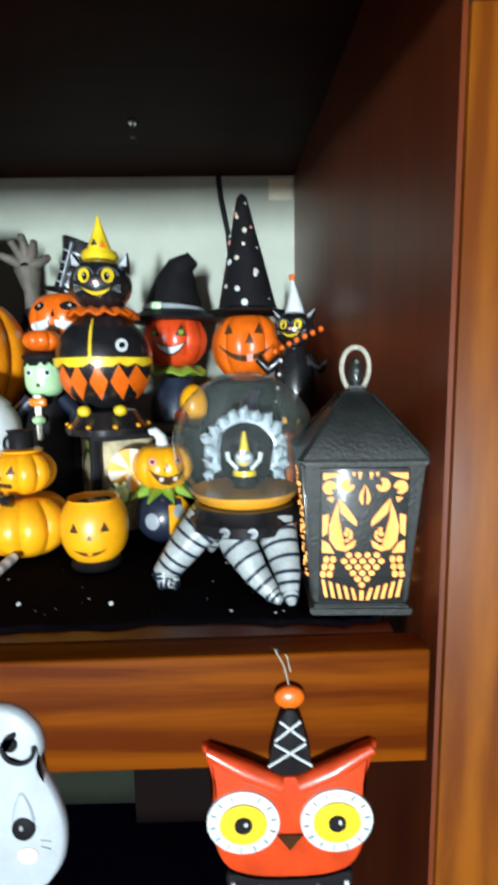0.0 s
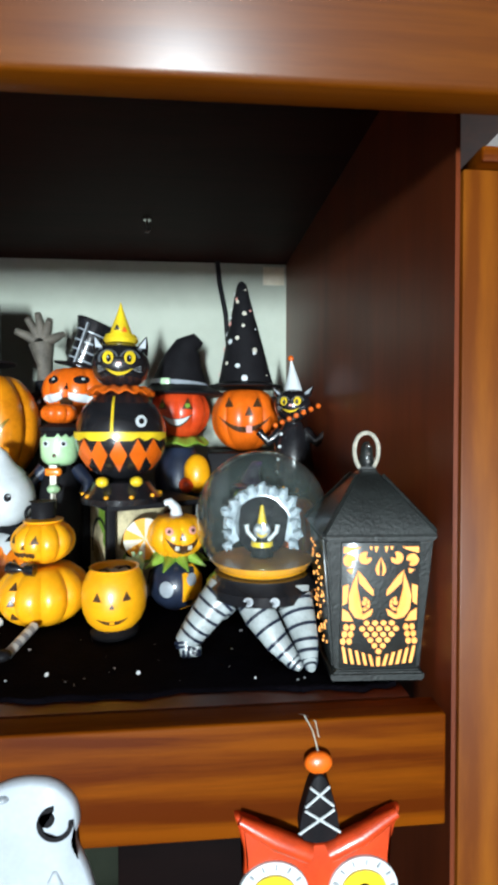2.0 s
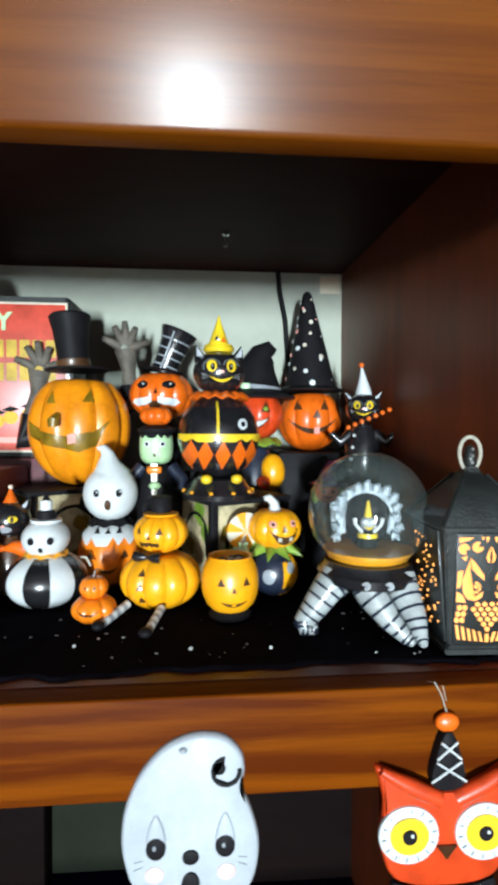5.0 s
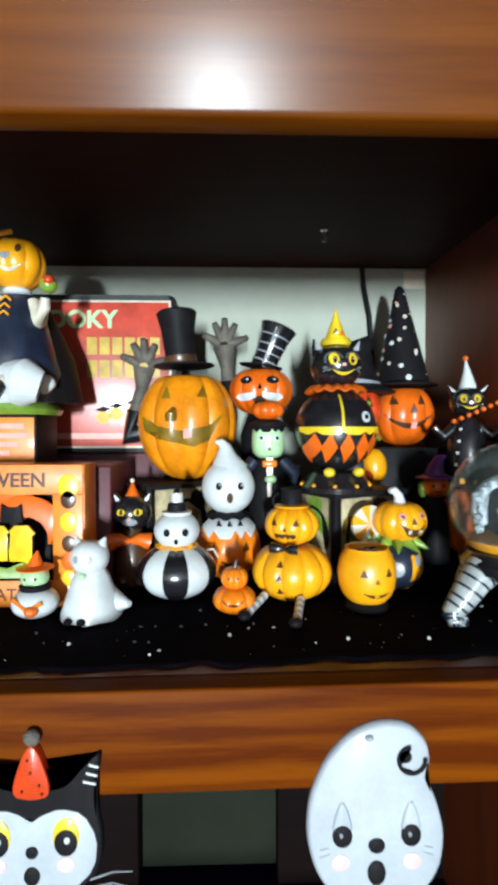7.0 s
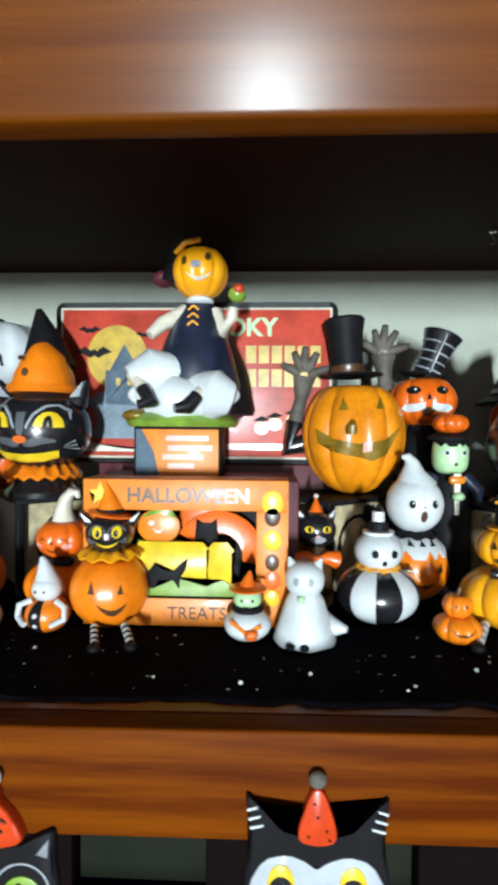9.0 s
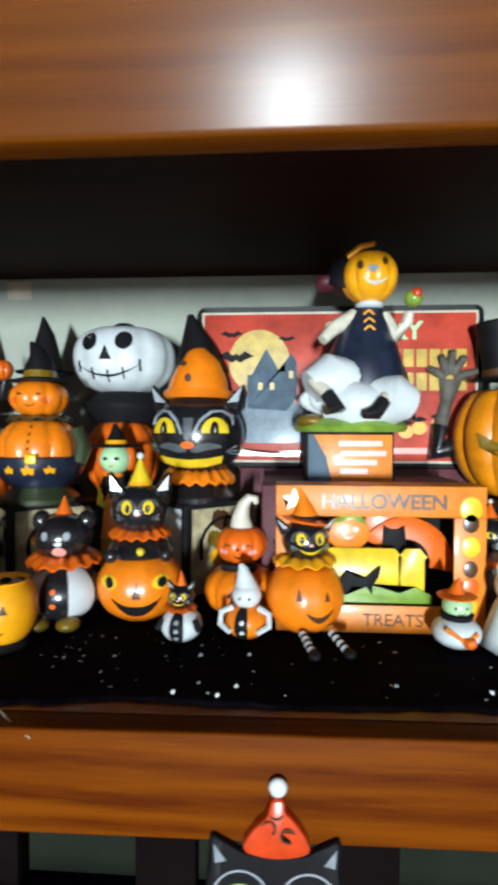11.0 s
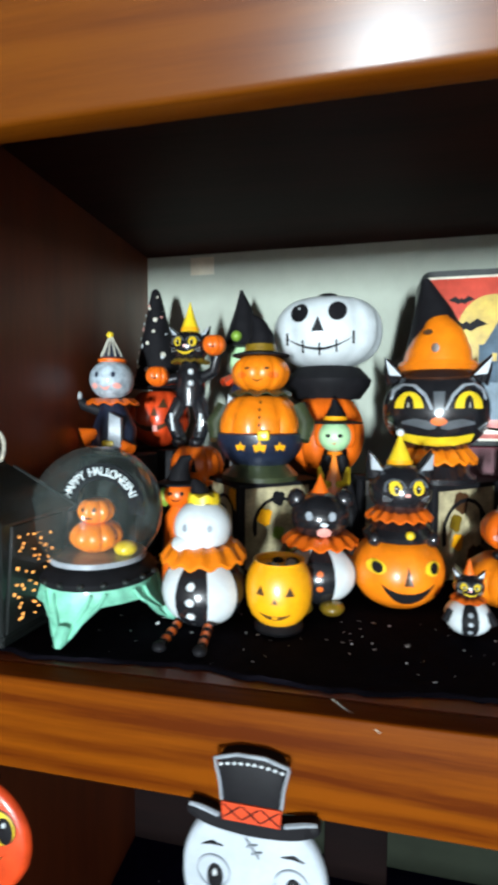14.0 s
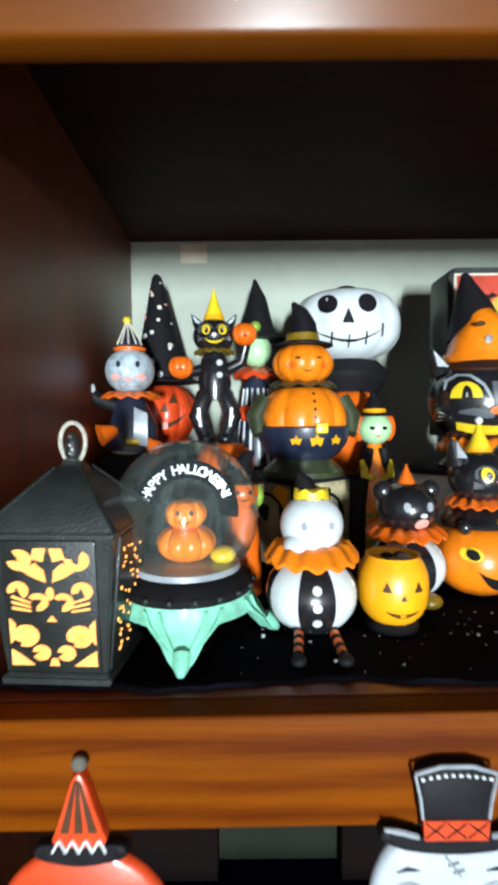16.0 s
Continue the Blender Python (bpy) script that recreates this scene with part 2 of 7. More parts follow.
def patch(sol, pts, off=0.0007):
    """A painted or inlaid mark that follows a round body, with a small edge."""
    bm = poly2(pts)
    size = max(max(p[0] for p in pts) - min(p[0] for p in pts), max(p[1] for p in pts) - min(p[1] for p in pts))
    bmesh.ops.subdivide_edges(bm, edges=bm.edges, cuts=3 if size > 0.35 * sol.rx else 1, use_grid_fill=True)
    rim = [e for e in bm.edges if e.is_boundary]
    low = bmesh.ops.extrude_edge_only(bm, edges=rim)["geom"]
    deep = {v for v in low if isinstance(v, bmesh.types.BMVert)}
    for v in bm.verts:
        v.co = sol.front(v.co.x, v.co.z, -0.0015 if v in deep else off)
    return bm


def oval(cx, cz, rx, rz, n=18, a0=0, a1=360):
    full = a1 - a0 == 360
    return [(cx + rx * math.cos(radians(a0 + (a1 - a0) * k / (n if full else n - 1))), cz + rz * math.sin(radians(a0 + (a1 - a0) * k / (n if full else n - 1)))) for k in range(n)]


def tri(cx, cz, w, h):
    return [(cx - w / 2, cz - h / 2), (cx + w / 2, cz - h / 2), (cx, cz + h / 2)]


def smile(cx, cz, w, h, thick, n=11):
    """A crescent mouth, w wide, whose ends stand h above its middle."""
    low = [(cx + w / 2 * u, cz + h * u * u - thick * (1 - u * u)) for u in (-1 + 2 * k / (n - 1) for k in range(n))]
    top = [(cx + w / 2 * u, cz + h * u * u) for u in (1 - 2 * k / (n - 1) for k in range(1, n - 1))]
    return low + top


def zig(cx, cz, w, h, n, drop=0.0):
    """A jagged mouth or a scalloped edge of n teeth."""
    top = [(cx + w / 2 - w * k / n, cz + h / 2) for k in range(n + 1)]
    low = []
    for k in range(n):
        low += [(cx - w / 2 + w * k / n, cz - h * 0.1), (cx - w / 2 + w * (k + 0.5) / n, cz - h / 2)]
    return low + [(cx + w / 2, cz - h * 0.1)] + top


def star(cx, cz, r):
    return [(cx + (r if k % 2 == 0 else r * 0.42) * math.sin(math.pi * k / 5), cz + (r if k % 2 == 0 else r * 0.42) * math.cos(math.pi * k / 5)) for k in range(10)]


def tube(points, radii, seg=14):
    """A round limb, cone or horn along a line of points."""
    bm = bmesh.new()
    P = [Vector(p) for p in points]
    rings = []
    for i, p in enumerate(P):
        d = (P[min(i + 1, len(P) - 1)] - P[max(i - 1, 0)]).normalized()
        u = d.cross(Vector((0, 1, 0)) if abs(d.y) < 0.9 else Vector((1, 0, 0))).normalized()
        w = d.cross(u)
        r = max(radii[i], 0.0002)
        rings.append([bm.verts.new(p + r * (math.cos(t) * u + math.sin(t) * w)) for t in (2 * math.pi * k / seg for k in range(seg))])
    for lo, hi in zip(rings, rings[1:]):
        for k in range(seg):
            bm.faces.new((lo[k], lo[(k + 1) % seg], hi[(k + 1) % seg], hi[k]))
    bm.faces.new(rings[0][::-1])
    bm.faces.new(rings[-1])
    return bm


def lathe(profile, seg=32, wave=0, amp=0.0):
    """A turned body from (radius, height) pairs; wave: scallops round its rim."""
    bm = bmesh.new()
    rings = []
    for r, z in profile:
        rings.append([bm.verts.new((r * math.cos(a), r * math.sin(a), z + (amp * r * math.cos(wave * a) if wave else 0))) for a in (2 * math.pi * k / seg for k in range(seg))])
    for lo, hi in zip(rings, rings[1:]):
        for k in range(seg):
            bm.faces.new((lo[k], lo[(k + 1) % seg], hi[(k + 1) % seg], hi[k]))
    bm.faces.new(rings[0][::-1])
    bm.faces.new(rings[-1])
    return bm


def moved(bm, x=0, y=0, z=0, rx=0, ry=0, rz=0):
    bmesh.ops.transform(bm, matrix=pose(x, y, z, rx, ry, rz), verts=bm.verts)
    return bm


def block(x0, x1, y0, y1, z0, z1, bevel=0.002, segs=2):
    bm = bmesh.new()
    bmesh.ops.create_cube(bm, size=1)
    for v in bm.verts:
        v.co = Vector(((x0 + x1) / 2 + v.co.x * (x1 - x0), (y0 + y1) / 2 + v.co.y * (y1 - y0), (z0 + z1) / 2 + v.co.z * (z1 - z0)))
    if bevel:
        bmesh.ops.bevel(bm, geom=bm.edges, offset=bevel, segments=segs, profile=0.5, affect="EDGES")
    return bm


def plate(pts, y0, y1, bevel=0.0):
    """A flat cut-out between depth y0 (front) and y1 (back), with a rounded front rim."""
    n = len(pts)
    cx, cz = sum(p[0] for p in pts) / n, sum(p[1] for p in pts) / n
    bm = bmesh.new()
    r = max(math.hypot(p[0] - cx, p[1] - cz) for p in pts)
    rows = [(y1, 0.0), (y0 + bevel, 0.0), (y0 + bevel * 0.3, bevel * 0.35), (y0, bevel)] if bevel else [(y1, 0.0), (y0, 0.0)]
    rings = [[bm.verts.new((cx + (x - cx) * (1 - ins / r), y, cz + (z - cz) * (1 - ins / r))) for x, z in pts] for y, ins in rows]
    for lo, hi in zip(rings, rings[1:]):
        for k in range(n):
            bm.faces.new((lo[k], lo[(k + 1) % n], hi[(k + 1) % n], hi[k]))
    fs = [bm.faces.new(rings[0][::-1]), bm.faces.new(rings[-1])]
    bmesh.ops.triangulate(bm, faces=fs)
    return bm


def arc_band(cx, cz, r0, r1, a0, a1, n=12):
    """A bent strip, as points for plate()."""
    out = [(cx + r1 * math.cos(radians(a0 + (a1 - a0) * k / n)), cz + r1 * math.sin(radians(a0 + (a1 - a0) * k / n))) for k in range(n + 1)]
    return out + [(cx + r0 * math.cos(radians(a1 - (a1 - a0) * k / n)), cz + r0 * math.sin(radians(a1 - (a1 - a0) * k / n))) for k in range(n + 1)]


def ring(cx, cz, r0, r1):
    """The two halves of a flat ring."""
    return [arc_band(cx, cz, r0, r1, 1, 179), arc_band(cx, cz, r0, r1, 181, 359)]


def lettering(text, size, depth=0.0006, bold=0.0):
    """Letters as a mesh that faces -y, centred."""
    cu = bpy.data.curves.new("letters", "FONT")
    cu.offset = size * bold
    cu.body, cu.size, cu.extrude, cu.align_x, cu.align_y = text, size, depth, "CENTER", "CENTER"
    ob = bpy.data.objects.new("letters", cu)
    scene.collection.objects.link(ob)
    me = bpy.data.meshes.new_from_object(ob.evaluated_get(bpy.context.evaluated_depsgraph_get()))
    bpy.data.objects.remove(ob)
    bpy.data.curves.remove(cu)
    bm = bmesh.new()
    bm.from_mesh(me)
    bpy.data.meshes.remove(me)
    return moved(bm, rx=90)


def rounded(pts, times=2):
    """The outline with its corners cut, again and again."""
    for _ in range(times):
        out = []
        for (ax, az), (bx, bz) in zip(pts, pts[1:] + pts[:1]):
            out += [(0.78 * ax + 0.22 * bx, 0.78 * az + 0.22 * bz), (0.22 * ax + 0.78 * bx, 0.22 * az + 0.78 * bz)]
        pts = out
    return pts


def gore(sol, a0, a1, lo=-0.96, hi=0.96, off=0.0006):
    """An upright painted band on a round body between two angles."""
    bm = bmesh.new()
    rows = []
    for i in range(15):
        z = sol.rz * (lo + (hi - lo) * i / 14)
        r = sol.rad(z)
        rows.append([bm.verts.new((sol.c[0] + (r * sol.rib(a) + o) * math.sin(a), sol.c[1] - sol.sy * (r * sol.rib(a) + o) * math.cos(a), sol.c[2] + z))
                     for a, o in [(a0, -0.001)] + [(a0 + (a1 - a0) * k / 6, off) for k in range(7)] + [(a1, -0.001)]])
    for lo_, hi_ in zip(rows, rows[1:]):
        for k in range(8):
            bm.faces.new((lo_[k], lo_[k + 1], hi_[k + 1], hi_[k]))
    return bm


S = 1.2035  # top of the felt, before its slope


class Fig:
    """A thing built of parts about its base point; whole: all in one mesh."""

    def __init__(s, name, label, category, x, y, z, yaw=0, group="", whole=False, tilt=0, size=1.0, tall=0.14):
        if z == S:
            z, size = S - sag(x), size * (1 + sag(x) / tall)
        s.name, s.tags, s.place, s.whole, s.bits = name, (label, category, group), pose(x, y, z, 0, tilt, yaw) @ Matrix.Scale(size, 4), whole, []
        if not whole:
            s.root = tagged(new(name), label, category, group)
            s.root.matrix_world = s.place

    def add(s, name, bm, mat, parent=None, label=""):
        if s.whole:
            s.bits.append((finish(bm), M[mat]))
            return None
        return part(name, bm, M[mat], parent or s.root, label)

    def sol(s, name, mat, cx, cy, cz, rx, rz, lobes=0, dep=0.12, p=2.0, sy=1.0, label=""):
        b = Sol(cx, cy, cz, rx, rz, lobes, dep, p, sy)
        b.ob = s.add(name, b.mesh(), mat, label=label)
        return b

    def mark(s, name, mat, sol, pts, off=0.0007):
        return s.add(name, patch(sol, pts, off), mat, parent=sol.ob)

    def done(s):
        if not s.whole:
            return s.root
        me = bpy.data.meshes.new(s.name)
        every, mats = bmesh.new(), []
        for bm, mat in s.bits:
            if mat not in mats:
                mats.append(mat)
            for f in bm.faces:
                f.material_index = mats.index(mat)
            tmp = bpy.data.meshes.new("bit")
            bm.to_mesh(tmp)
            bm.free()
            every.from_mesh(tmp)
            bpy.data.meshes.remove(tmp)
        every.to_mesh(me)
        every.free()
        for mat in mats:
            me.materials.append(mat)
        ob = tagged(new(s.name, me), *s.tags)
        ob.matrix_world = s.place
        return ob


# ---- the cabinet and the room ----
def sag(x):
    """How far the display shelf lies below its level at x; it slopes slightly along its length."""
    return 0.0065 - 0.011 * x


def sloped(bm):
    for v in bm.verts:
        v.co.z -= sag(v.co.x)
    return bm


def board(name, bm, mat, label="", category="", kind="structure"):
    ob = part(name, bm, M[mat])
    return tagged(ob, label, category, "", kind)


board("wall_back", block(-0.70, 0.72, 0.541, 0.565, 0.58, 1.80, 0), "plaster", "greenish white back panel of the cabinet", "wall")
def skewed(front, back, thick):
    """A side panel whose back end stands a little nearer to the middle."""
    bm = block(0, 1, 0.0, 0.541, 0.58, 1.7, 0.001)
    for v in bm.verts:
        x = front + (back - front) * v.co.y / 0.541
        v.co.x = x + thick * v.co.x
    return bm


board("wall_right", skewed(0.664, 0.634, 0.003), "side", "dark red stained side panel of the cabinet", "panel")
board("wall_left", skewed(-0.624, -0.639, -0.022), "side", "dark red stained side panel of the cabinet", "panel")
# stained board coloured darker still for the shade under the upper shelf
board("ceiling", block(-0.66, 0.662, -0.0435, 0.541, 1.668, 1.70, 0), "soffit", "stained underside of the upper shelf, its shade in the near-black colour", "shelf")
board("shelf", sloped(block(-0.64, 0.642, 0.016, 0.541, 1.170, 1.199, 0)), "side", "dark red stained display shelf", "shelf")
board("trim_right", block(0.667, 0.86, -0.004, 0.03, 0.58, 1.549, 0.0015), "oak_up", "orange-brown varnished upright board", "trim")
board("trim_left", block(-0.86, -0.648, -0.004, 0.03, 0.58, 1.549, 0.0015), "side", "dark stained upright board", "trim")
board("trim_cap", block(0.675, 0.86, -0.012, 0.02, 1.5495, 1.560, 0.002), "oak", "narrow wooden cap on the upright board", "trim")
board("trim_front", sloped(block(-0.622, 0.658, -0.006, 0.0155, 1.125, 1.1985, 0.002, 3)), "oak", "orange-brown varnished lip board along the shelf front", "trim")


def top_board():
    """The upper board leans out and bulges a little towards the room."""
    bm = bmesh.new()
    prof = [(-0.044, 1.5572)]
    for k in range(9):
        u = k / 8
        lean = radians(TILT_LOW + (TILT_TOP - TILT_LOW) * u)
        if k == 0:
            prof.append((-0.0595, 1.5572))
            prof.append((-0.0610, 1.5585))
        else:
            if k == 1:
                y, z = prof[-1]
                prof.append((y - 0.003 * math.sin(lean), z + 0.003 * math.cos(lean)))
            y, z = prof[-1]
            prof.append((y - 0.026 * math.sin(lean), z + 0.026 * math.cos(lean)))
    prof += [(0.0, prof[-1][1]), (0.0, 1.70), (-0.044, 1.70)]
    xs = (-0.9, 0.9)
    rows = [[bm.verts.new((x, y, z)) for y, z in prof] for x in xs]
    n = len(prof)
    for k in range(n):
        bm.faces.new((rows[0][k], rows[0][(k + 1) % n], rows[1][(k + 1) % n], rows[1][k]))
    bm.faces.new(rows[0])
    bm.faces.new(rows[1][::-1])
    return bm


board("trim_top", top_board(), "oak_top", "wide polished orange-brown board over the opening", "trim")
# grey-green wall; the shade of the opening is put into its near-black colour
board("wall_lower_back", block(-0.63, 0.63, 0.50, 0.538, 0.58, 1.10, 0), "dim", "greenish wall behind the lower opening, coloured dark for shade", "wall")
# added uprights; their near-black colour stands for shade in the opening
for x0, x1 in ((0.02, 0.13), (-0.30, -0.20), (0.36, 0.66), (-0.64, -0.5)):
    board("shade_strip_lower", block(x0, x1, 0.46, 0.499, 0.58, 1.12, 0.002), "inner", "near-black upright added for a dark gap in the lower opening", "trim")
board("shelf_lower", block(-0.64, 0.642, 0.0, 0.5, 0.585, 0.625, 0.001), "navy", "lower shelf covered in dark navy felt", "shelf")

# the room that closes the place
board("floor", block(-2.6, 2.6, -9.9, 0.9, -0.05, 0.0, 0), "side", "dark wooden room floor", "floor")
board("wall_behind", block(-2.6, 2.6, -10.0, -9.9, 0.0, 2.6, 0), "room", "dim room wall", "wall")
board("wall_east", block(2.6, 2.7, -9.9, 0.9, 0.0, 2.6, 0), "room", "dim room wall", "wall")
board("wall_west", block(-2.7, -2.6, -9.9, 0.9, 0.0, 2.6, 0), "room", "dim room wall", "wall")
board("wall_north", block(-2.6, 2.6, 0.6, 0.7, 0.0, 2.6, 0), "room", "dim room wall behind the cabinet", "wall")
board("ceiling_room", block(-2.7, 2.7, -10.0, 0.9, 2.6, 2.7, 0), "room", "dim room ceiling", "ceiling")
board("cabinet_base", block(-0.86, 0.86, 0.0, 0.565, 0.0, 0.58, 0.003), "side", "dark stained cabinet base", "cabinet")
board("cabinet_top", block(-0.9, 0.9, -0.02, 0.565, 1.79, 1.83, 0.003), "side", "dark stained cabinet top", "cabinet")


def felt():
    """A rumpled black felt sheet with a ragged front edge."""
    bm = bmesh.new()
    nx, ny = 150, 50
    rows = []
    for j in range(ny + 1):
        row = []
        for i in range(nx + 1):
            x = -0.636 + 1.274 * i / nx
            front = 0.026 + 0.010 * noise.noise((x * 9, 3, 0)) + 0.006 * noise.noise((x * 40, 9, 0)) + 0.003 * noise.noise((x * 120, 5, 0)) + 0.012 * max(0.0, x - 0.3)
            y = front + (0.537 - front) * (j / ny) ** 1.4
            z = 1.2015 + 0.0012 * noise.noise((x * 22, y * 22, 1)) + 0.0008 * noise.noise((x * 90, y * 90, 4))
            row.append(bm.verts.new((x, y, max(1.2002, z) if j else 1.1998)))
        rows.append(row)
    for a, b in zip(rows, rows[1:]):
        for k in range(nx):
            bm.faces.new((a[k], a[k + 1], b[k + 1], b[k]))
    ext = bmesh.ops.extrude_edge_only(bm, edges=[e for e in bm.edges if e.is_boundary])["geom"]
    for v in ext:
        if isinstance(v, bmesh.types.BMVert):
            v.co.z = 1.1995
    return bm


tagged(part("felt_cloth", sloped(felt()), M["cloth"]), "rumpled black felt cloth spread over the shelf", "cloth")


def flakes(n, x0, x1, y0, y1, z, seed):
    rng = random.Random(seed)
    bm = bmesh.new()
    for _ in range(n):
        x, y, r = rng.uniform(x0, x1), rng.uniform(y0, y1), rng.choice((0.0005, 0.0007, 0.0009, 0.0012, 0.0018))
        a, t = rng.uniform(0, 6.3), rng.uniform(-0.9, 0.9)
        pts = []
        for k in range(5):
            q = a + k * 1.2566
            pts.append(bm.verts.new((x + r * math.cos(q), y + r * math.sin(q) * 0.8, z + r * (1.2 + math.sin(q) * math.sin(t)))))
        top = bm.verts.new((x, y, z + r * 1.6))
        for k in range(5):
            bm.faces.new((pts[k], pts[(k + 1) % 5], top))
        bm.faces.new(pts[::-1])
    return bm


tagged(part("glitter", sloped(flakes(180, -0.62, 0.60, 0.034, 0.15, 1.2016, 4)), M["flake"]), "loose white glitter flakes on the black felt", "glitter", kind="stuff")
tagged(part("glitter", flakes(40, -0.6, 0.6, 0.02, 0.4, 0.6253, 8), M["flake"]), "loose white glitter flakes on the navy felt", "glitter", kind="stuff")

# ---- risers and printed boxes ----
def riser(x0, x1, y0, y1, top, mat="matt", label="plain black display riser box on the felt"):
    tagged(part("riser", block(x0, x1, y0, y1, S - sag((x0 + x1) / 2), top, 0.002), M[mat]), label, "riser")


def paper_box(x, y, w, d, top, yaw, fills, label):
    """A square box with dark corner posts, a lid, and a printed panel on each side."""
    z0 = S - sag(x)
    F = Fig("box", label, "box", x, y, z0, yaw, "printed boxes")
    h = top - z0
    F.add("body", block(-w / 2 + 0.004, w / 2 - 0.004, -d / 2 + 0.004, d / 2 - 0.004, 0.002, h - 0.003, 0.001), "print_cream")
    for sx in (-1, 1):
        for sy in (-1, 1):
            F.add("post", block(sx * w / 2 - 0.006, sx * w / 2 + 0.003, sy * d / 2 - 0.006, sy * d / 2 + 0.003, 0, h - 0.005, 0.001), "matt")
    F.add("lid", block(-w / 2 - 0.006, w / 2 + 0.006, -d / 2 - 0.006, d / 2 + 0.006, h - 0.006, h, 0.001), "matt")
    rng = random.Random(int(abs(x) * 1000))
    for name, side in (("front", 0), ("left", 90), ("right", -90)):
        ww = w if side == 0 else d
        dd = d if side == 0 else w
        y0 = -dd / 2 + 0.0035
        mat = fills[0 if side == 0 else (1 if side == 90 else 2)]
        pan = F.add("panel", moved(block(-ww / 2 + 0.007, ww / 2 - 0.007, y0 - 0.001, y0 + 0.002, 0.006, h - 0.008, 0.0004), rz=-side), mat)
        if mat == "white":
            continue
        for k in range(4):
            cx, cz = rng.uniform(-0.3, 0.3) * ww, h * (0.2 + 0.2 * k)
            r = rng.uniform(0.09, 0.16) * ww
            F.add("motif", moved(plate([(cx + (r if i % 2 else r * 0.6) * math.cos(i * 0.4833), cz + (r if i % 3 else r * 0.7) * math.sin(i * 0.4833)) for i in range(13)], y0 - 0.0016, y0), rz=-side), rng.choice(("carved", "matt", "amber", "green", "brown")), pan)
        F.add("motif", moved(plate(arc_band(0, h * 0.5, ww * 0.3, ww * 0.34, -30, 200), y0 - 0.0018, y0), rz=-side), "matt", pan)
    return F.done()


paper_box(0.424, 0.270, 0.098, 0.098, 1.306, 28, ("print_cream", "print_cream", "print_cream"), "square box with black corners and aged pictorial paper sides")
paper_box(0.196, 0.325, 0.105, 0.105, 1.311, 38, ("print_cream", "print_cream", "print_cream"), "square box with black corners and parchment picture panels")
paper_box(-0.170, 0.325, 0.115, 0.115, 1.309, 42, ("print_cream", "white", "carved"), "square black-edged box with one plain white side")
paper_box(-0.385, 0.325, 0.105, 0.105, 1.303, 40, ("print_cream", "print_cream", "print_cream"), "square box with black corners and mottled parchment sides")
riser(0.500, 0.630, 0.375, 0.520, 1.352)
riser(0.300, 0.380, 0.320, 0.420, 1.330)
riser(0.425, 0.495, 0.345, 0.420, 1.300)
riser(-0.360, -0.245, 0.405, 0.500, 1.2895)
riser(-0.620, -0.540, 0.275, 0.350, 1.330)
riser(-0.630, -0.530, 0.385, 0.480, 1.330)
riser(-0.510, -0.400, 0.365, 0.490, 1.305)
riser(-0.085, 0.150, 0.215, 0.345, 1.337, "maroon", "maroon card display riser box on the felt")
riser(-0.12, 0.215, 0.355, 0.425, 1.346, "maroon", "long maroon card riser under the tin sign")


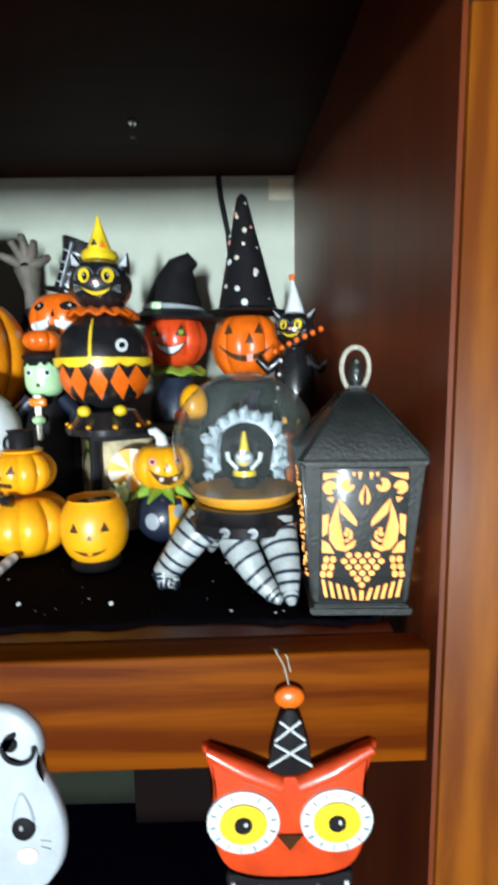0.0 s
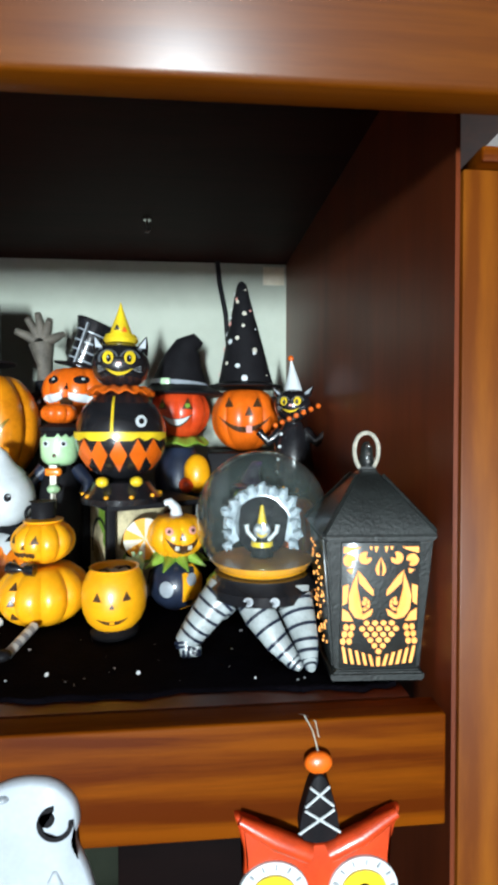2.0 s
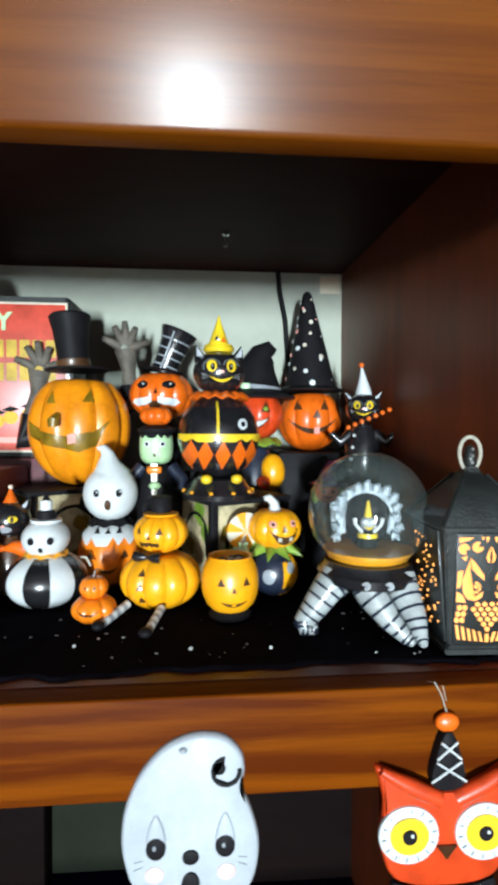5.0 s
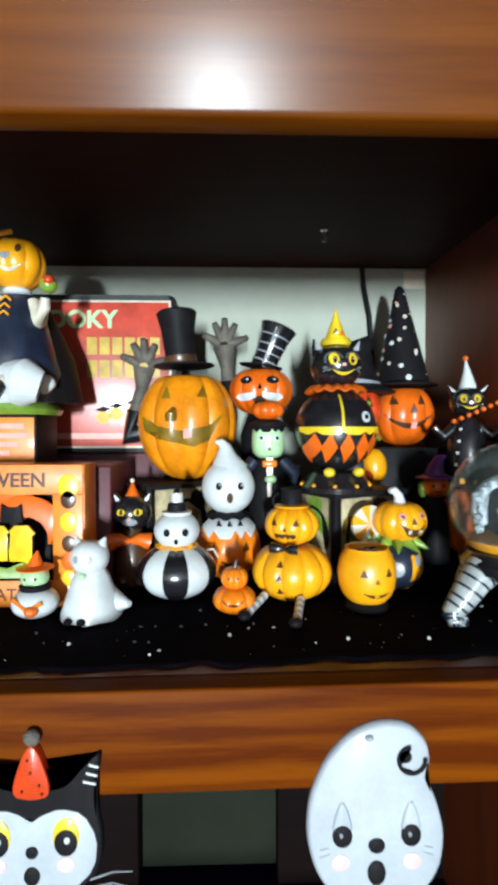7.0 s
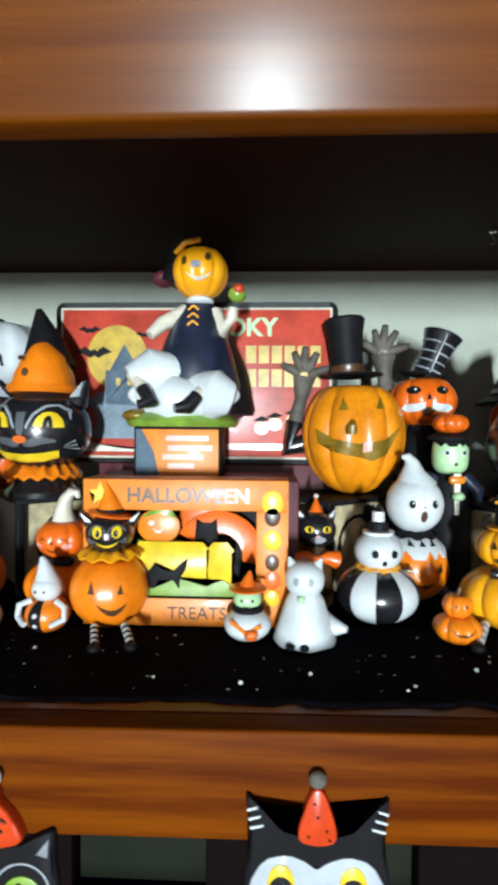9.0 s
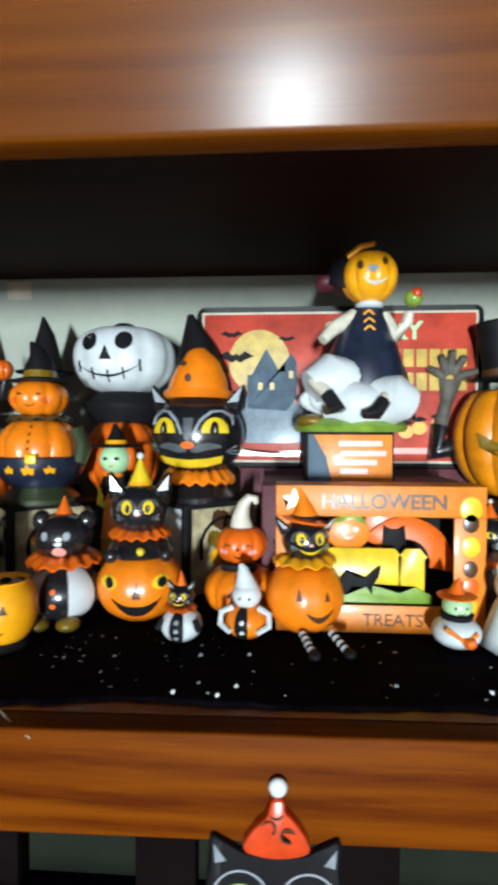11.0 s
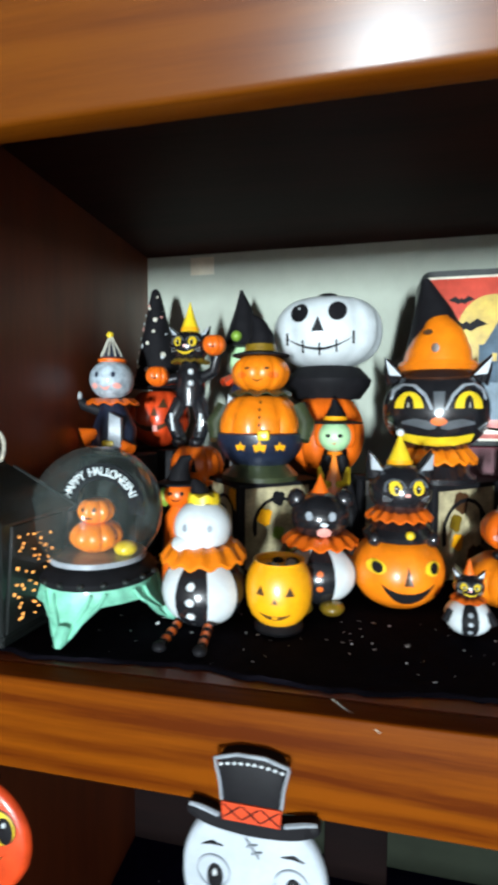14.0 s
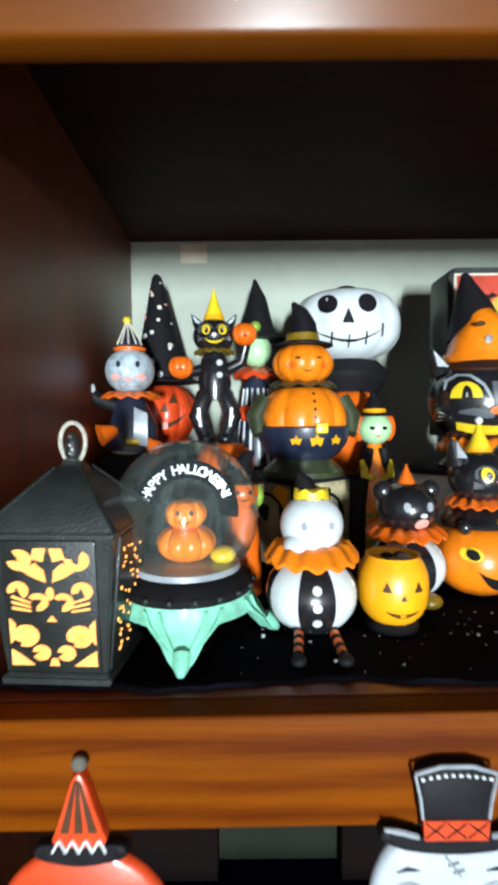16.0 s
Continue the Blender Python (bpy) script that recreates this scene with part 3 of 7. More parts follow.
# ---- lanterns ----
def lantern(x, y, yaw, kind, wide=1.0):
    label = {"owl": "black iron lantern with a glowing cut-out owl panel and rope loop", "cat": "black iron lantern with a glowing cut-out cat-face panel and rope loop"}[kind]
    F = Fig("lantern", label, "lantern", x, y, S, yaw, "candle lanterns", tall=0.17, size=1.0 if kind == "owl" else 0.95)
    wb, wt, h = 0.0305 * wide, 0.038 * wide, 0.102
    bm = bmesh.new()
    rings = [[bm.verts.new((sx * r, sy * r, z)) for sx, sy in ((-1, -1), (1, -1), (1, 1), (-1, 1))] for r, z in ((wb + 0.003, 0), (wb + 0.003, 0.006), (wb, 0.007), (wt, h), (wt + 0.003, h + 0.001), (wt + 0.003, h + 0.004), (0.010, h + 0.042), (0.006, h + 0.046), (0.006, h + 0.049))]
    for lo, hi in zip(rings, rings[1:]):
        for k in range(4):
            bm.faces.new((lo[k], lo[(k + 1) % 4], hi[(k + 1) % 4], hi[k]))
    bm.faces.new(rings[0][::-1])
    bm.faces.new(rings[-1])
    bmesh.ops.bevel(bm, geom=bm.edges, offset=0.0012, segments=2, affect="EDGES")
    body = F.add("body", bm, "iron")
    for k in range(4):
        a = radians(45 + 90 * k)
        F.add("roof_rib", tube([(math.cos(a) * 1.414 * (wt + 0.003), math.sin(a) * 1.414 * (wt + 0.003), h + 0.004), (math.cos(a) * 0.014, math.sin(a) * 0.014, h + 0.043)], [0.0016, 0.0016], 8), "iron")
    F.add("knob", tube([(0, 0, h + 0.048), (0, 0, h + 0.052), (0, 0, h + 0.064), (0, 0, h + 0.068)], [0.004, 0.006, 0.0045, 0.002], 12), "iron")
    for k in range(3):
        F.add("bead", Sol(0, -0.005, h + 0.053 + 0.006 * k, 0.0016, 0.0016).mesh(), "steel")
    F.add("rope_loop", tube([(0.0085 * math.sin(a) * (1.1 - 0.1 * math.cos(a)), 0, h + 0.060 - 0.015 * math.cos(a)) for a in (0.35 + 5.6 * k / 20 for k in range(21))], [0.0017] * 21, 8), "rope")
    lean = math.degrees(math.atan((wt - wb) / (h - 0.007)))
    W, H = 0.0268 * wide, 0.0448  # half size of the pierced panel
    shapes = []
    if kind == "owl":
        for s in (-1, 1):
            m = lambda pts: [(s * px, pz) for px, pz in pts]  # noqa: E731
            shapes.append(m([(0.0165, 0.0245), (0.0195, 0.017), (0.0222, 0.0075), (0.0215, -0.002), (0.0175, -0.008), (0.0113, -0.0095), (0.0062, -0.0066), (0.0048, -0.002), (0.0072, -0.0032), (0.0113, -0.006), (0.0158, -0.0044), (0.0188, 0.0004), (0.0188, 0.0087), (0.0163, 0.0146)]))
            shapes.append(m([(0.0164, 0.0262), (0.0124, 0.0222), (0.0048, 0.0115), (0.0046, 0.0075), (0.0093, 0.0112), (0.0148, 0.0168)]))
            for k in range(6):
                shapes.append(m(arc_band(0.0119, 0.0016, 0.0030, 0.0050, 92 + 46 * k, 128 + 46 * k, 4)))
            shapes.append(m(oval(0.0112, 0.0024, 0.0015, 0.0017, 10)))
            shapes += [m([(0.0264, 0.0148), (0.0224, 0.016), (0.0234, 0.003), (0.0264, 0.0008)]), m([(0.0264, -0.0018), (0.0220, -0.0045), (0.0186, -0.0108), (0.0264, -0.0102)])]
            shapes += [m(arc_band(0.0222, 0.0335, 0.0018, 0.0044, -120, 180, 12)), m(arc_band(0.0112, 0.0350, 0.0018, 0.0044, -180, 110, 12)), m([(0.0264, 0.0428), (0.0264, 0.0385), (0.0190, 0.0405), (0.0145, 0.0428)]), m([(0.0195, 0.0275), (0.0240, 0.0265), (0.0205, 0.0235)])]
            shapes += [m([(0.0022, 0.0432), (0.0048, 0.0432), (0.0036, 0.0386)]), m([(0.0062, 0.0432), (0.0085, 0.0432), (0.0072, 0.0405)])]
            shapes.append(m([(0.0002, 0.0352), (0.0030, 0.0295), (0.0036, 0.0258), (0.0022, 0.0226), (0.0010, 0.0222), (0.0018, 0.0255), (0.0012, 0.0285)]))
            for row in range(3):
                for k in range(2):
                    shapes.append(m(oval(0.0192 + 0.0044 * k + 0.001 * row, -0.0152 - 0.0052 * row, 0.0019, 0.0023, 10)))
            for k in range(5):
                q = 0.0048 * k
                shapes.append(m([(0.0030 + q, -0.0440 + q * 0.10), (0.0052 + q, -0.0438 + q * 0.12), (0.0072 + q, -0.0355 + q * 0.32), (0.0052 + q, -0.0362 + q * 0.32)]))
        shapes.append([(-0.0013, -0.0442), (0.0013, -0.0442), (0.0013, -0.0375), (-0.0013, -0.0375)])
        for row in range(6):
            n = (4, 5, 4, 3, 2, 1)[row]
            for k in range(n):
                cx, cz = (k - (n - 1) / 2) * 0.0060, -0.0118 - row * 0.0042
                shapes.append([(cx + 0.0021 * math.cos(radians(q)), cz + 0.0024 * math.sin(radians(q))) for q in range(180, 361, 30)] + [(cx + 0.0012, cz + 0.0008), (cx, cz + 0.0015), (cx - 0.0012, cz + 0.0008)])
    else:
        for s in (-1, 1):
            shapes += [arc_band(s * 0.017, 0.033, 0.003, 0.0072, -190 if s > 0 else -170, 60 if s > 0 else 120), arc_band(s * 0.019, 0.012, 0.002, 0.0062, -60, 200), arc_band(s * 0.0075, 0.004, 0.0028, 0.0062, -100, 150)]
            shapes += [[(s * 0.002, 0.018), (s * 0.009, 0.021), (s * 0.016, 0.026), (s * 0.008, 0.031), (s * 0.003, 0.026)], [(s * 0.003, 0.032), (s * 0.010, 0.034), (s * 0.008, 0.041), (s * 0.001, 0.041)]]
            shapes += [arc_band(s * 0.016, -0.020, 0.003, 0.0078, -120, 200), arc_band(s * 0.0075, -0.032, 0.002, 0.0055, -150, 170), [(s * 0.020, -0.034), (s * 0.0255, -0.030), (s * 0.0255, -0.041), (s * 0.012, -0.041)]]
            for k in range(3):
                shapes.append([(s * 0.012, -0.003 + 0.0028 * k), (s * 0.023, -0.001 + 0.004 * k), (s * 0.023, 0.0005 + 0.004 * k), (s * 0.012, -0.0018 + 0.0028 * k)])
            shapes.append([(s * 0.0222, -0.012), (s * 0.0255, -0.008), (s * 0.0255, -0.026), (s * 0.0228, -0.022)])
        shapes += [oval(0, 0.010, 0.0022, 0.0045), tri(0, -0.0075, 0.006, 0.004), [(-0.003, -0.041), (0.003, -0.041), (0.0015, -0.036), (-0.0015, -0.036)]]
    rng = random.Random(21)
    pin = [oval(rng.uniform(-0.024, 0.024), 0.0052 * k - 0.038 + rng.uniform(-0.0015, 0.0015), rng.uniform(0.0005, 0.0012), rng.uniform(0.0007, 0.0016), 8) for k in range(15) for _ in range(3)]
    for side in (0, 90, -90):
        place = lambda bm: moved(moved(moved(bm, rx=lean), 0, -(wb + wt) / 2 - 0.0005, h / 2 + 0.004), rz=side)  # noqa: E731
        holder = F.add("panel", place(block(-W - 0.001, W + 0.001, -0.0012, 0.001, -H - 0.001, H + 0.001, 0.0004)), "iron")
        for pts in (pin if side else shapes):
            F.add("cut_out", place(plate([(px * wide, pz) for px, pz in pts], -0.0020, -0.0008)), "glow", holder)
    return F.done()


lantern(0.6255, 0.062, -2, "owl")
lantern(-0.576, 0.064, -4, "cat", 1.15)


# ---- snow globes ----
def striped_globe():
    F = Fig("snow_globe", "glass snow globe on curled striped stocking legs", "snow globe", 0.549, 0.105, S, -6, "snow globes", tall=0.16)
    gz, r = 0.106, 0.056
    g = F.add("glass_ball", Sol(0, 0, gz, r, r).mesh(), "glass")
    g.visible_shadow = False
    F.add("scene_floor", moved(lathe([(0.032, 0.061), (0.0375, 0.064), (0.042, 0.0715), (0.02, 0.0725)]), 0, 0, 0), "amber", label="orange ground inside the globe")
    F.add("arch", plate(arc_band(0, 0.098, 0.025, 0.0335, -35, 215, 24), 0.006, 0.013, 0.002), "ice", label="grey stone arch inside the globe")
    rng = random.Random(12)
    for k in range(15):
        a = radians(-32 + 244 * k / 14)
        q, ln = 0.030 + rng.uniform(-0.003, 0.003), rng.uniform(0.005, 0.010)
        F.add("shard", tube([(q * math.cos(a), 0.004, 0.098 + q * math.sin(a)), ((q + ln * 0.4) * math.cos(a), 0.002, 0.098 + (q + ln * 0.5) * math.sin(a) + 0.002), ((q + ln * 0.5) * math.cos(a) + 0.002, 0.003, 0.098 + (q + ln) * math.sin(a))], [0.0052, 0.0036, 0.0008], 7), "ice")
    F.add("backdrop", plate(oval(0, 0.098, 0.0235, 0.028), 0.010, 0.012), "cloth")
    F.add("small_body", tube([(0, 0, 0.071), (0, 0, 0.084), (0, 0, 0.09)], [0.010, 0.008, 0.004]), "matt")
    F.add("small_belt", tube([(0, 0, 0.0815), (0, 0, 0.0855)], [0.0096, 0.0092]), "yellow")
    hd = F.sol("small_head", "grey", 0, -0.002, 0.095, 0.0075, 0.007)
    F.add("small_hat", tube([(0, -0.002, 0.100), (0, -0.002, 0.106), (0, -0.002, 0.116)], [0.0042, 0.003, 0.0012]), "yellow")
    F.mark("small_mouth", "yellow", hd, smile(0, -0.003, 0.009, 0.002, 0.0025))
    for s in (-1, 1):
        F.mark("small_eye", "white", hd, oval(s * 0.0032, 0.002, 0.002, 0.002))
        F.add("arm", tube([(s * 0.005, -0.002, 0.086), (s * 0.012, -0.004, 0.094), (s * 0.013, -0.004, 0.1)], [0.002, 0.0018, 0.0022], 8), "white")
    F.add("collar", lathe([(0.036, 0.038), (0.046, 0.044), (0.047, 0.052), (0.041, 0.058), (0.040, 0.061), (0.03, 0.061)]), "black")
    for s in (-1, 1):
        F.add("scroll", moved(plate(arc_band(s * 0.010, 0.049, 0.0022, 0.0036, -120, 170), -0.0478, -0.046), 0, 0, 0), "grey")
    legs = [[(-0.030, -0.012, 0.046), (-0.040, -0.016, 0.036), (-0.052, -0.020, 0.020), (-0.061, -0.022, 0.008), (-0.060, -0.024, 0.002), (-0.053, -0.026, 0.002), (-0.051, -0.026, 0.007)],
            [(-0.006, -0.026, 0.047), (-0.001, -0.034, 0.034), (0.012, -0.044, 0.018), (0.024, -0.050, 0.006), (0.029, -0.054, 0.0025)],
            [(0.024, -0.020, 0.047), (0.029, -0.030, 0.034), (0.034, -0.042, 0.018), (0.036, -0.050, 0.006), (0.037, -0.056, 0.0025)],
            [(0.018, 0.028, 0.046), (0.030, 0.038, 0.02), (0.036, 0.044, 0.003)], [(-0.018, 0.028, 0.046), (-0.030, 0.038, 0.02), (-0.036, 0.044, 0.003)]]
    for L in legs:
        n = len(L)
        rad = [max(0.0028, 0.0165 * (1 - 0.85 * i / (n - 1))) for i in range(n)]
        leg = F.add("leg", tube(L, rad, 14), "pewter", label="pale grey stocking leg with dark stripes")
        for k in range(1, 2 * n - 2):
            i, u = divmod(k / 2.0, 1)
            i = int(i)
            a, b = Vector(L[i]), Vector(L[min(i + 1, n - 1)])
            p, d = a.lerp(b, u), (b - a).normalized()
            q = rad[i] + (rad[min(i + 1, n - 1)] - rad[i]) * u
            F.add("stripe", tube([p - d * 0.0011, p + d * 0.0011], [q + 0.0006, q + 0.0003], 14), "blue", leg)
    return F.done()


def skirt():
    """A draped foot: wide under the collar, drawn down to four toes with arches between."""
    bm = bmesh.new()
    seg, rows = 96, 10
    rings = []
    for j in range(rows + 1):
        u, row = j / rows, []
        for k in range(seg):
            a = 2 * math.pi * k / seg
            near = (0.5 + 0.5 * math.cos(4 * a)) ** 3.6
            low = 0.003 + 0.024 * (1 - near)
            out = 0.0495 + (0.004 + 0.014 * near) * u ** 1.7 + 0.0007 * math.cos(24 * a) * math.sin(math.pi * u)
            row.append(bm.verts.new((out * math.cos(a), out * math.sin(a), 0.0385 + (low - 0.0385) * u)))
        rings.append(row)
    inner = [bm.verts.new((v.co.x * 0.86, v.co.y * 0.86, v.co.z + 0.001)) for v in rings[-1]]
    rings.append(inner)
    rings.append([bm.verts.new((0.030 * math.cos(2 * math.pi * k / seg), 0.030 * math.sin(2 * math.pi * k / seg), 0.034)) for k in range(seg)])
    for lo, hi in zip(rings, rings[1:]):
        for k in range(seg):
            bm.faces.new((lo[k], lo[(k + 1) % seg], hi[(k + 1) % seg], hi[k]))
    bm.faces.new(rings[0][::-1])
    bm.faces.new(rings[-1])
    return bm


def green_globe():
    F = Fig("snow_globe", "glass snow globe with lettering on a sea-green clawed base", "snow globe", -0.497, 0.105, S, 3, "snow globes", tall=0.155)
    gz, r = 0.0965, 0.0565
    g = F.add("glass_ball", Sol(0, 0, gz, r, r).mesh(), "glass")
    g.visible_shadow = False
    F.add("scene_floor", lathe([(0.03, 0.05), (0.042, 0.054), (0.041, 0.058), (0.02, 0.060)]), "grey", label="grey snowy ground inside the globe")
    F.add("backdrop", moved(plate(arc_band(0, 0.096, 0.026, 0.041, -8, 188, 24), 0.006, 0.009), 0, 0, 0), "cloth")
    low = F.sol("pumpkin_body", "orange", 0, -0.004, 0.074, 0.023, 0.015, 9)
    top = F.sol("pumpkin_head", "orange", 0, -0.004, 0.096, 0.016, 0.0125, 9)
    F.mark("mouth", "brown", top, smile(0, -0.004, 0.012, 0.002, 0.0016))
    for s in (-1, 1):
        F.mark("eye", "brown", top, oval(s * 0.005, 0.003, 0.0015, 0.002))
    F.add("wrapped_sweet", Sol(0.028, -0.006, 0.064, 0.010, 0.007).mesh(), "yellow")
    words = "HAPPY HALLOWEEN!"
    for k, ch in enumerate(words):
        if ch == " ":
            continue
        a = radians(158 - 136 * k / (len(words) - 1))
        bm = moved(lettering(ch, 0.0104, 0.0004, 0.02), 0, 0, 0, 0, 90 - math.degrees(a), 0)
        F.add("letter", moved(bm, 0.0335 * math.cos(a), 0.0035, 0.096 + 0.0335 * math.sin(a)), "white")
    F.add("collar", lathe([(0.036, 0.036), (0.050, 0.0385), (0.0515, 0.044), (0.047, 0.050), (0.040, 0.053)]), "matt", label="black ring with raised scrolls")
    for k in range(18):
        a = 2 * math.pi * k / 18
        F.add("scroll", Sol(0.051 * math.cos(a), 0.051 * math.sin(a), 0.0435, 0.003, 0.0025).mesh(), "iron")
    F.add("base", skirt(), "teal", label="sea-green draped base with four clawed feet")
    for a0 in (-90, 0, 90, 180):
        a = radians(a0)
        toe = F.add("toe", tube([(0.060 * math.cos(a), 0.060 * math.sin(a), 0.012), (0.067 * math.cos(a), 0.067 * math.sin(a), 0.006), (0.071 * math.cos(a), 0.071 * math.sin(a), 0.0025)], [0.0065, 0.0055, 0.0025], 12), "teal")
        for t in (-0.55, -0.32, 0.32, 0.55):
            F.add("fold", tube([(0.0515 * math.cos(a + t), 0.0515 * math.sin(a + t), 0.036), (0.0535 * math.cos(a + t * 0.8), 0.0535 * math.sin(a + t * 0.8), 0.027), (0.0605 * math.cos(a + t * 0.3), 0.0605 * math.sin(a + t * 0.3), 0.014)], [0.0012, 0.0016, 0.0010], 8), "teal", toe)
    return F.done()


striped_globe()
green_globe()


# ---- helpers for the small figures ----
def pumpkin_face(F, b, w, mouth="smile", dark="brown"):
    """Triangle eyes and nose and a mouth, sized to the half-width w."""
    for s in (-1, 1):
        F.mark("eye", dark, b, tri(s * 0.42 * w, 0.22 * w, 0.24 * w, 0.26 * w))
    F.mark("nose", dark, b, tri(0, -0.04 * w, 0.16 * w, 0.17 * w))
    if mouth == "smile":
        F.mark("mouth", dark, b, smile(0, -0.52 * w, 0.9 * w, 0.07 * w, 0.12 * w))
        F.mark("tooth", "amber", b, [(-0.07 * w, -0.52 * w), (0.07 * w, -0.52 * w), (0.07 * w, -0.6 * w), (-0.07 * w, -0.6 * w)], 0.0012)
    elif mouth == "jag":
        F.mark("mouth", dark, b, zig(0, -0.33 * w, 0.8 * w, 0.2 * w, 4))
    elif mouth == "grin":
        F.mark("mouth", dark, b, smile(0, -0.35 * w, 0.9 * w, 0.2 * w, 0.24 * w))
        F.mark("tooth", "cream", b, [(-0.06 * w, -0.34 * w), (0.08 * w, -0.34 * w), (0.08 * w, -0.47 * w), (-0.06 * w, -0.47 * w)], 0.0012)


def cat_face(F, b, w, eye="yellow", mouth="yellow", muzzle="white"):
    for s in (-1, 1):
        F.add("brow", patch(b, arc_band(s * 0.4 * w, 0.16 * w, 0.3 * w, 0.36 * w, 10, 200 if s < 0 else 170), 0.0012), "smoke", b.ob)
        F.mark("eye", eye, b, oval(s * 0.4 * w, 0.2 * w, 0.2 * w, 0.26 * w))
        F.mark("pupil", "black", b, oval(s * 0.36 * w, 0.15 * w, 0.085 * w, 0.15 * w), 0.0014)
        F.mark("glint", "white", b, oval(s * 0.38 * w, 0.2 * w, 0.025 * w, 0.03 * w, 8), 0.002)
        for k in (-1, 0, 1):
            F.mark("whisker", muzzle, b, [(s * 0.5 * w, (-0.24 + 0.03 * k) * w), (s * 0.78 * w, (-0.2 + 0.1 * k) * w), (s * 0.78 * w, (-0.215 + 0.1 * k) * w)], 0.001)
    F.mark("nose", "pink", b, oval(0, -0.05 * w, 0.1 * w, 0.065 * w))
    F.mark("mouth", mouth, b, smile(0, -0.36 * w, 1.0 * w, 0.16 * w, 0.12 * w))


def ears(F, z, w, out, r, mat="black", inside="grey"):
    for s in (-1, 1):
        ear = F.add("ear", tube([(s * w, 0, z), (s * (w + out * 0.55), 0, z + r * 1.2), (s * (w + out), 0, z + r * 2.3)], [r, r * 0.62, 0.0006], 12), mat)
        F.add("inner_ear", plate([(s * (w - r * 0.4), z + r * 0.5), (s * (w + r * 0.65), z + r * 0.6), (s * (w + out * 0.95), z + r * 2.05)], -r * 0.92, -r * 0.3), inside, ear)


def cone_hat(F, z, r, h, mat, bend=0.0, brim=0.0, band="", pom="", x=0.0, name="hat"):
    pts = [(x + bend * u * u, 0, z + h * u) for u in (0, 0.15, 0.35, 0.6, 0.82, 1.0)]
    hat = F.add(name, tube(pts, [r, r * 0.92, r * 0.7, r * 0.42, r * 0.2, r * 0.05], 20), mat)
    if brim:
        F.add("brim", moved(lathe([(brim * 0.6, -0.0012), (brim, 0.0), (brim * 1.0, 0.0012), (r, 0.003)], 28), x, 0, z), mat, hat)
    if band:
        F.add("hat_band", tube([(x, 0, z + h * 0.03), (x, 0, z + h * 0.15)], [r * 1.05, r * 0.97], 20), band, hat)
    if pom:
        F.add("pompom", Sol(pts[-1][0], 0, pts[-1][2], r * 0.32, r * 0.32).mesh(), pom, hat)
    return hat


def ruff(F, z, r, mat, n=12, h=0.006, name="collar"):
    return F.add(name, moved(lathe([(r * 0.55, h), (r * 0.8, h * 0.9), (r, 0), (r * 0.98, -h * 0.25), (r * 0.5, h * 0.2)], 72, n, 0.055), 0, 0, z), mat)


def striped_leg(F, pts, r, mats=("white", "matt"), n=8):
    P = [Vector(p) for p in pts]
    for k in range(n):
        a = P[0].lerp(P[-1], k / n)
        b = P[0].lerp(P[-1], (k + 1) / n)
        F.add("leg_stripe", tube([a, b], [r, r], 10), mats[k % 2])
    F.add("shoe", Sol(P[-1].x, P[-1].y - r, P[-1].z + r * 0.2, r * 1.5, r * 1.1).mesh(), "matt")


def stripes(F, b, n, mat):
    """Every second of 2n upright bands round a body."""
    for k in range(n):
        a = math.pi * 2 * k / n
        F.add("stripe", gore(b, a - math.pi / n / 2, a + math.pi / n / 2), mat, b.ob)


# ---- right-hand figures ----
def bucket(x, y, yaw, mouth):
    F = Fig("candy_pail", "small yellow-orange jack-o-lantern pail on a dark foot", "pail", x, y, S, yaw, "candy pails")
    F.add("foot", lathe([(0.020, 0), (0.021, 0.003), (0.018, 0.008), (0.012, 0.010)]), "matt")
    b = Sol(0, 0, 0.034, 0.028, 0.031, p=2.4)
    prof = [(b.rad(z) if abs(z) < 0.03 else 0.008, 0.034 + z) for z in (-0.0285, -0.026, -0.02, -0.012, -0.004, 0.004, 0.012, 0.019, 0.024)]
    prof += [(0.0215, 0.0595), (0.019, 0.0590), (0.0185, 0.0545)]
    b.ob = F.add("bowl", lathe(prof, 36), "amber")
    pumpkin_face(F, b, 0.028, mouth)
    rng = random.Random(int(abs(x) * 999))
    for k in range(9):
        F.add("sweet", Sol(rng.uniform(-0.011, 0.011), rng.uniform(-0.011, 0.011), 0.0545, 0.005, 0.0035).mesh(), rng.choice(("brown", "matt", "grey")))
    return F.done()


bucket(0.420, 0.135, 6, "smile")
bucket(-0.322, 0.112, 2, "smile")


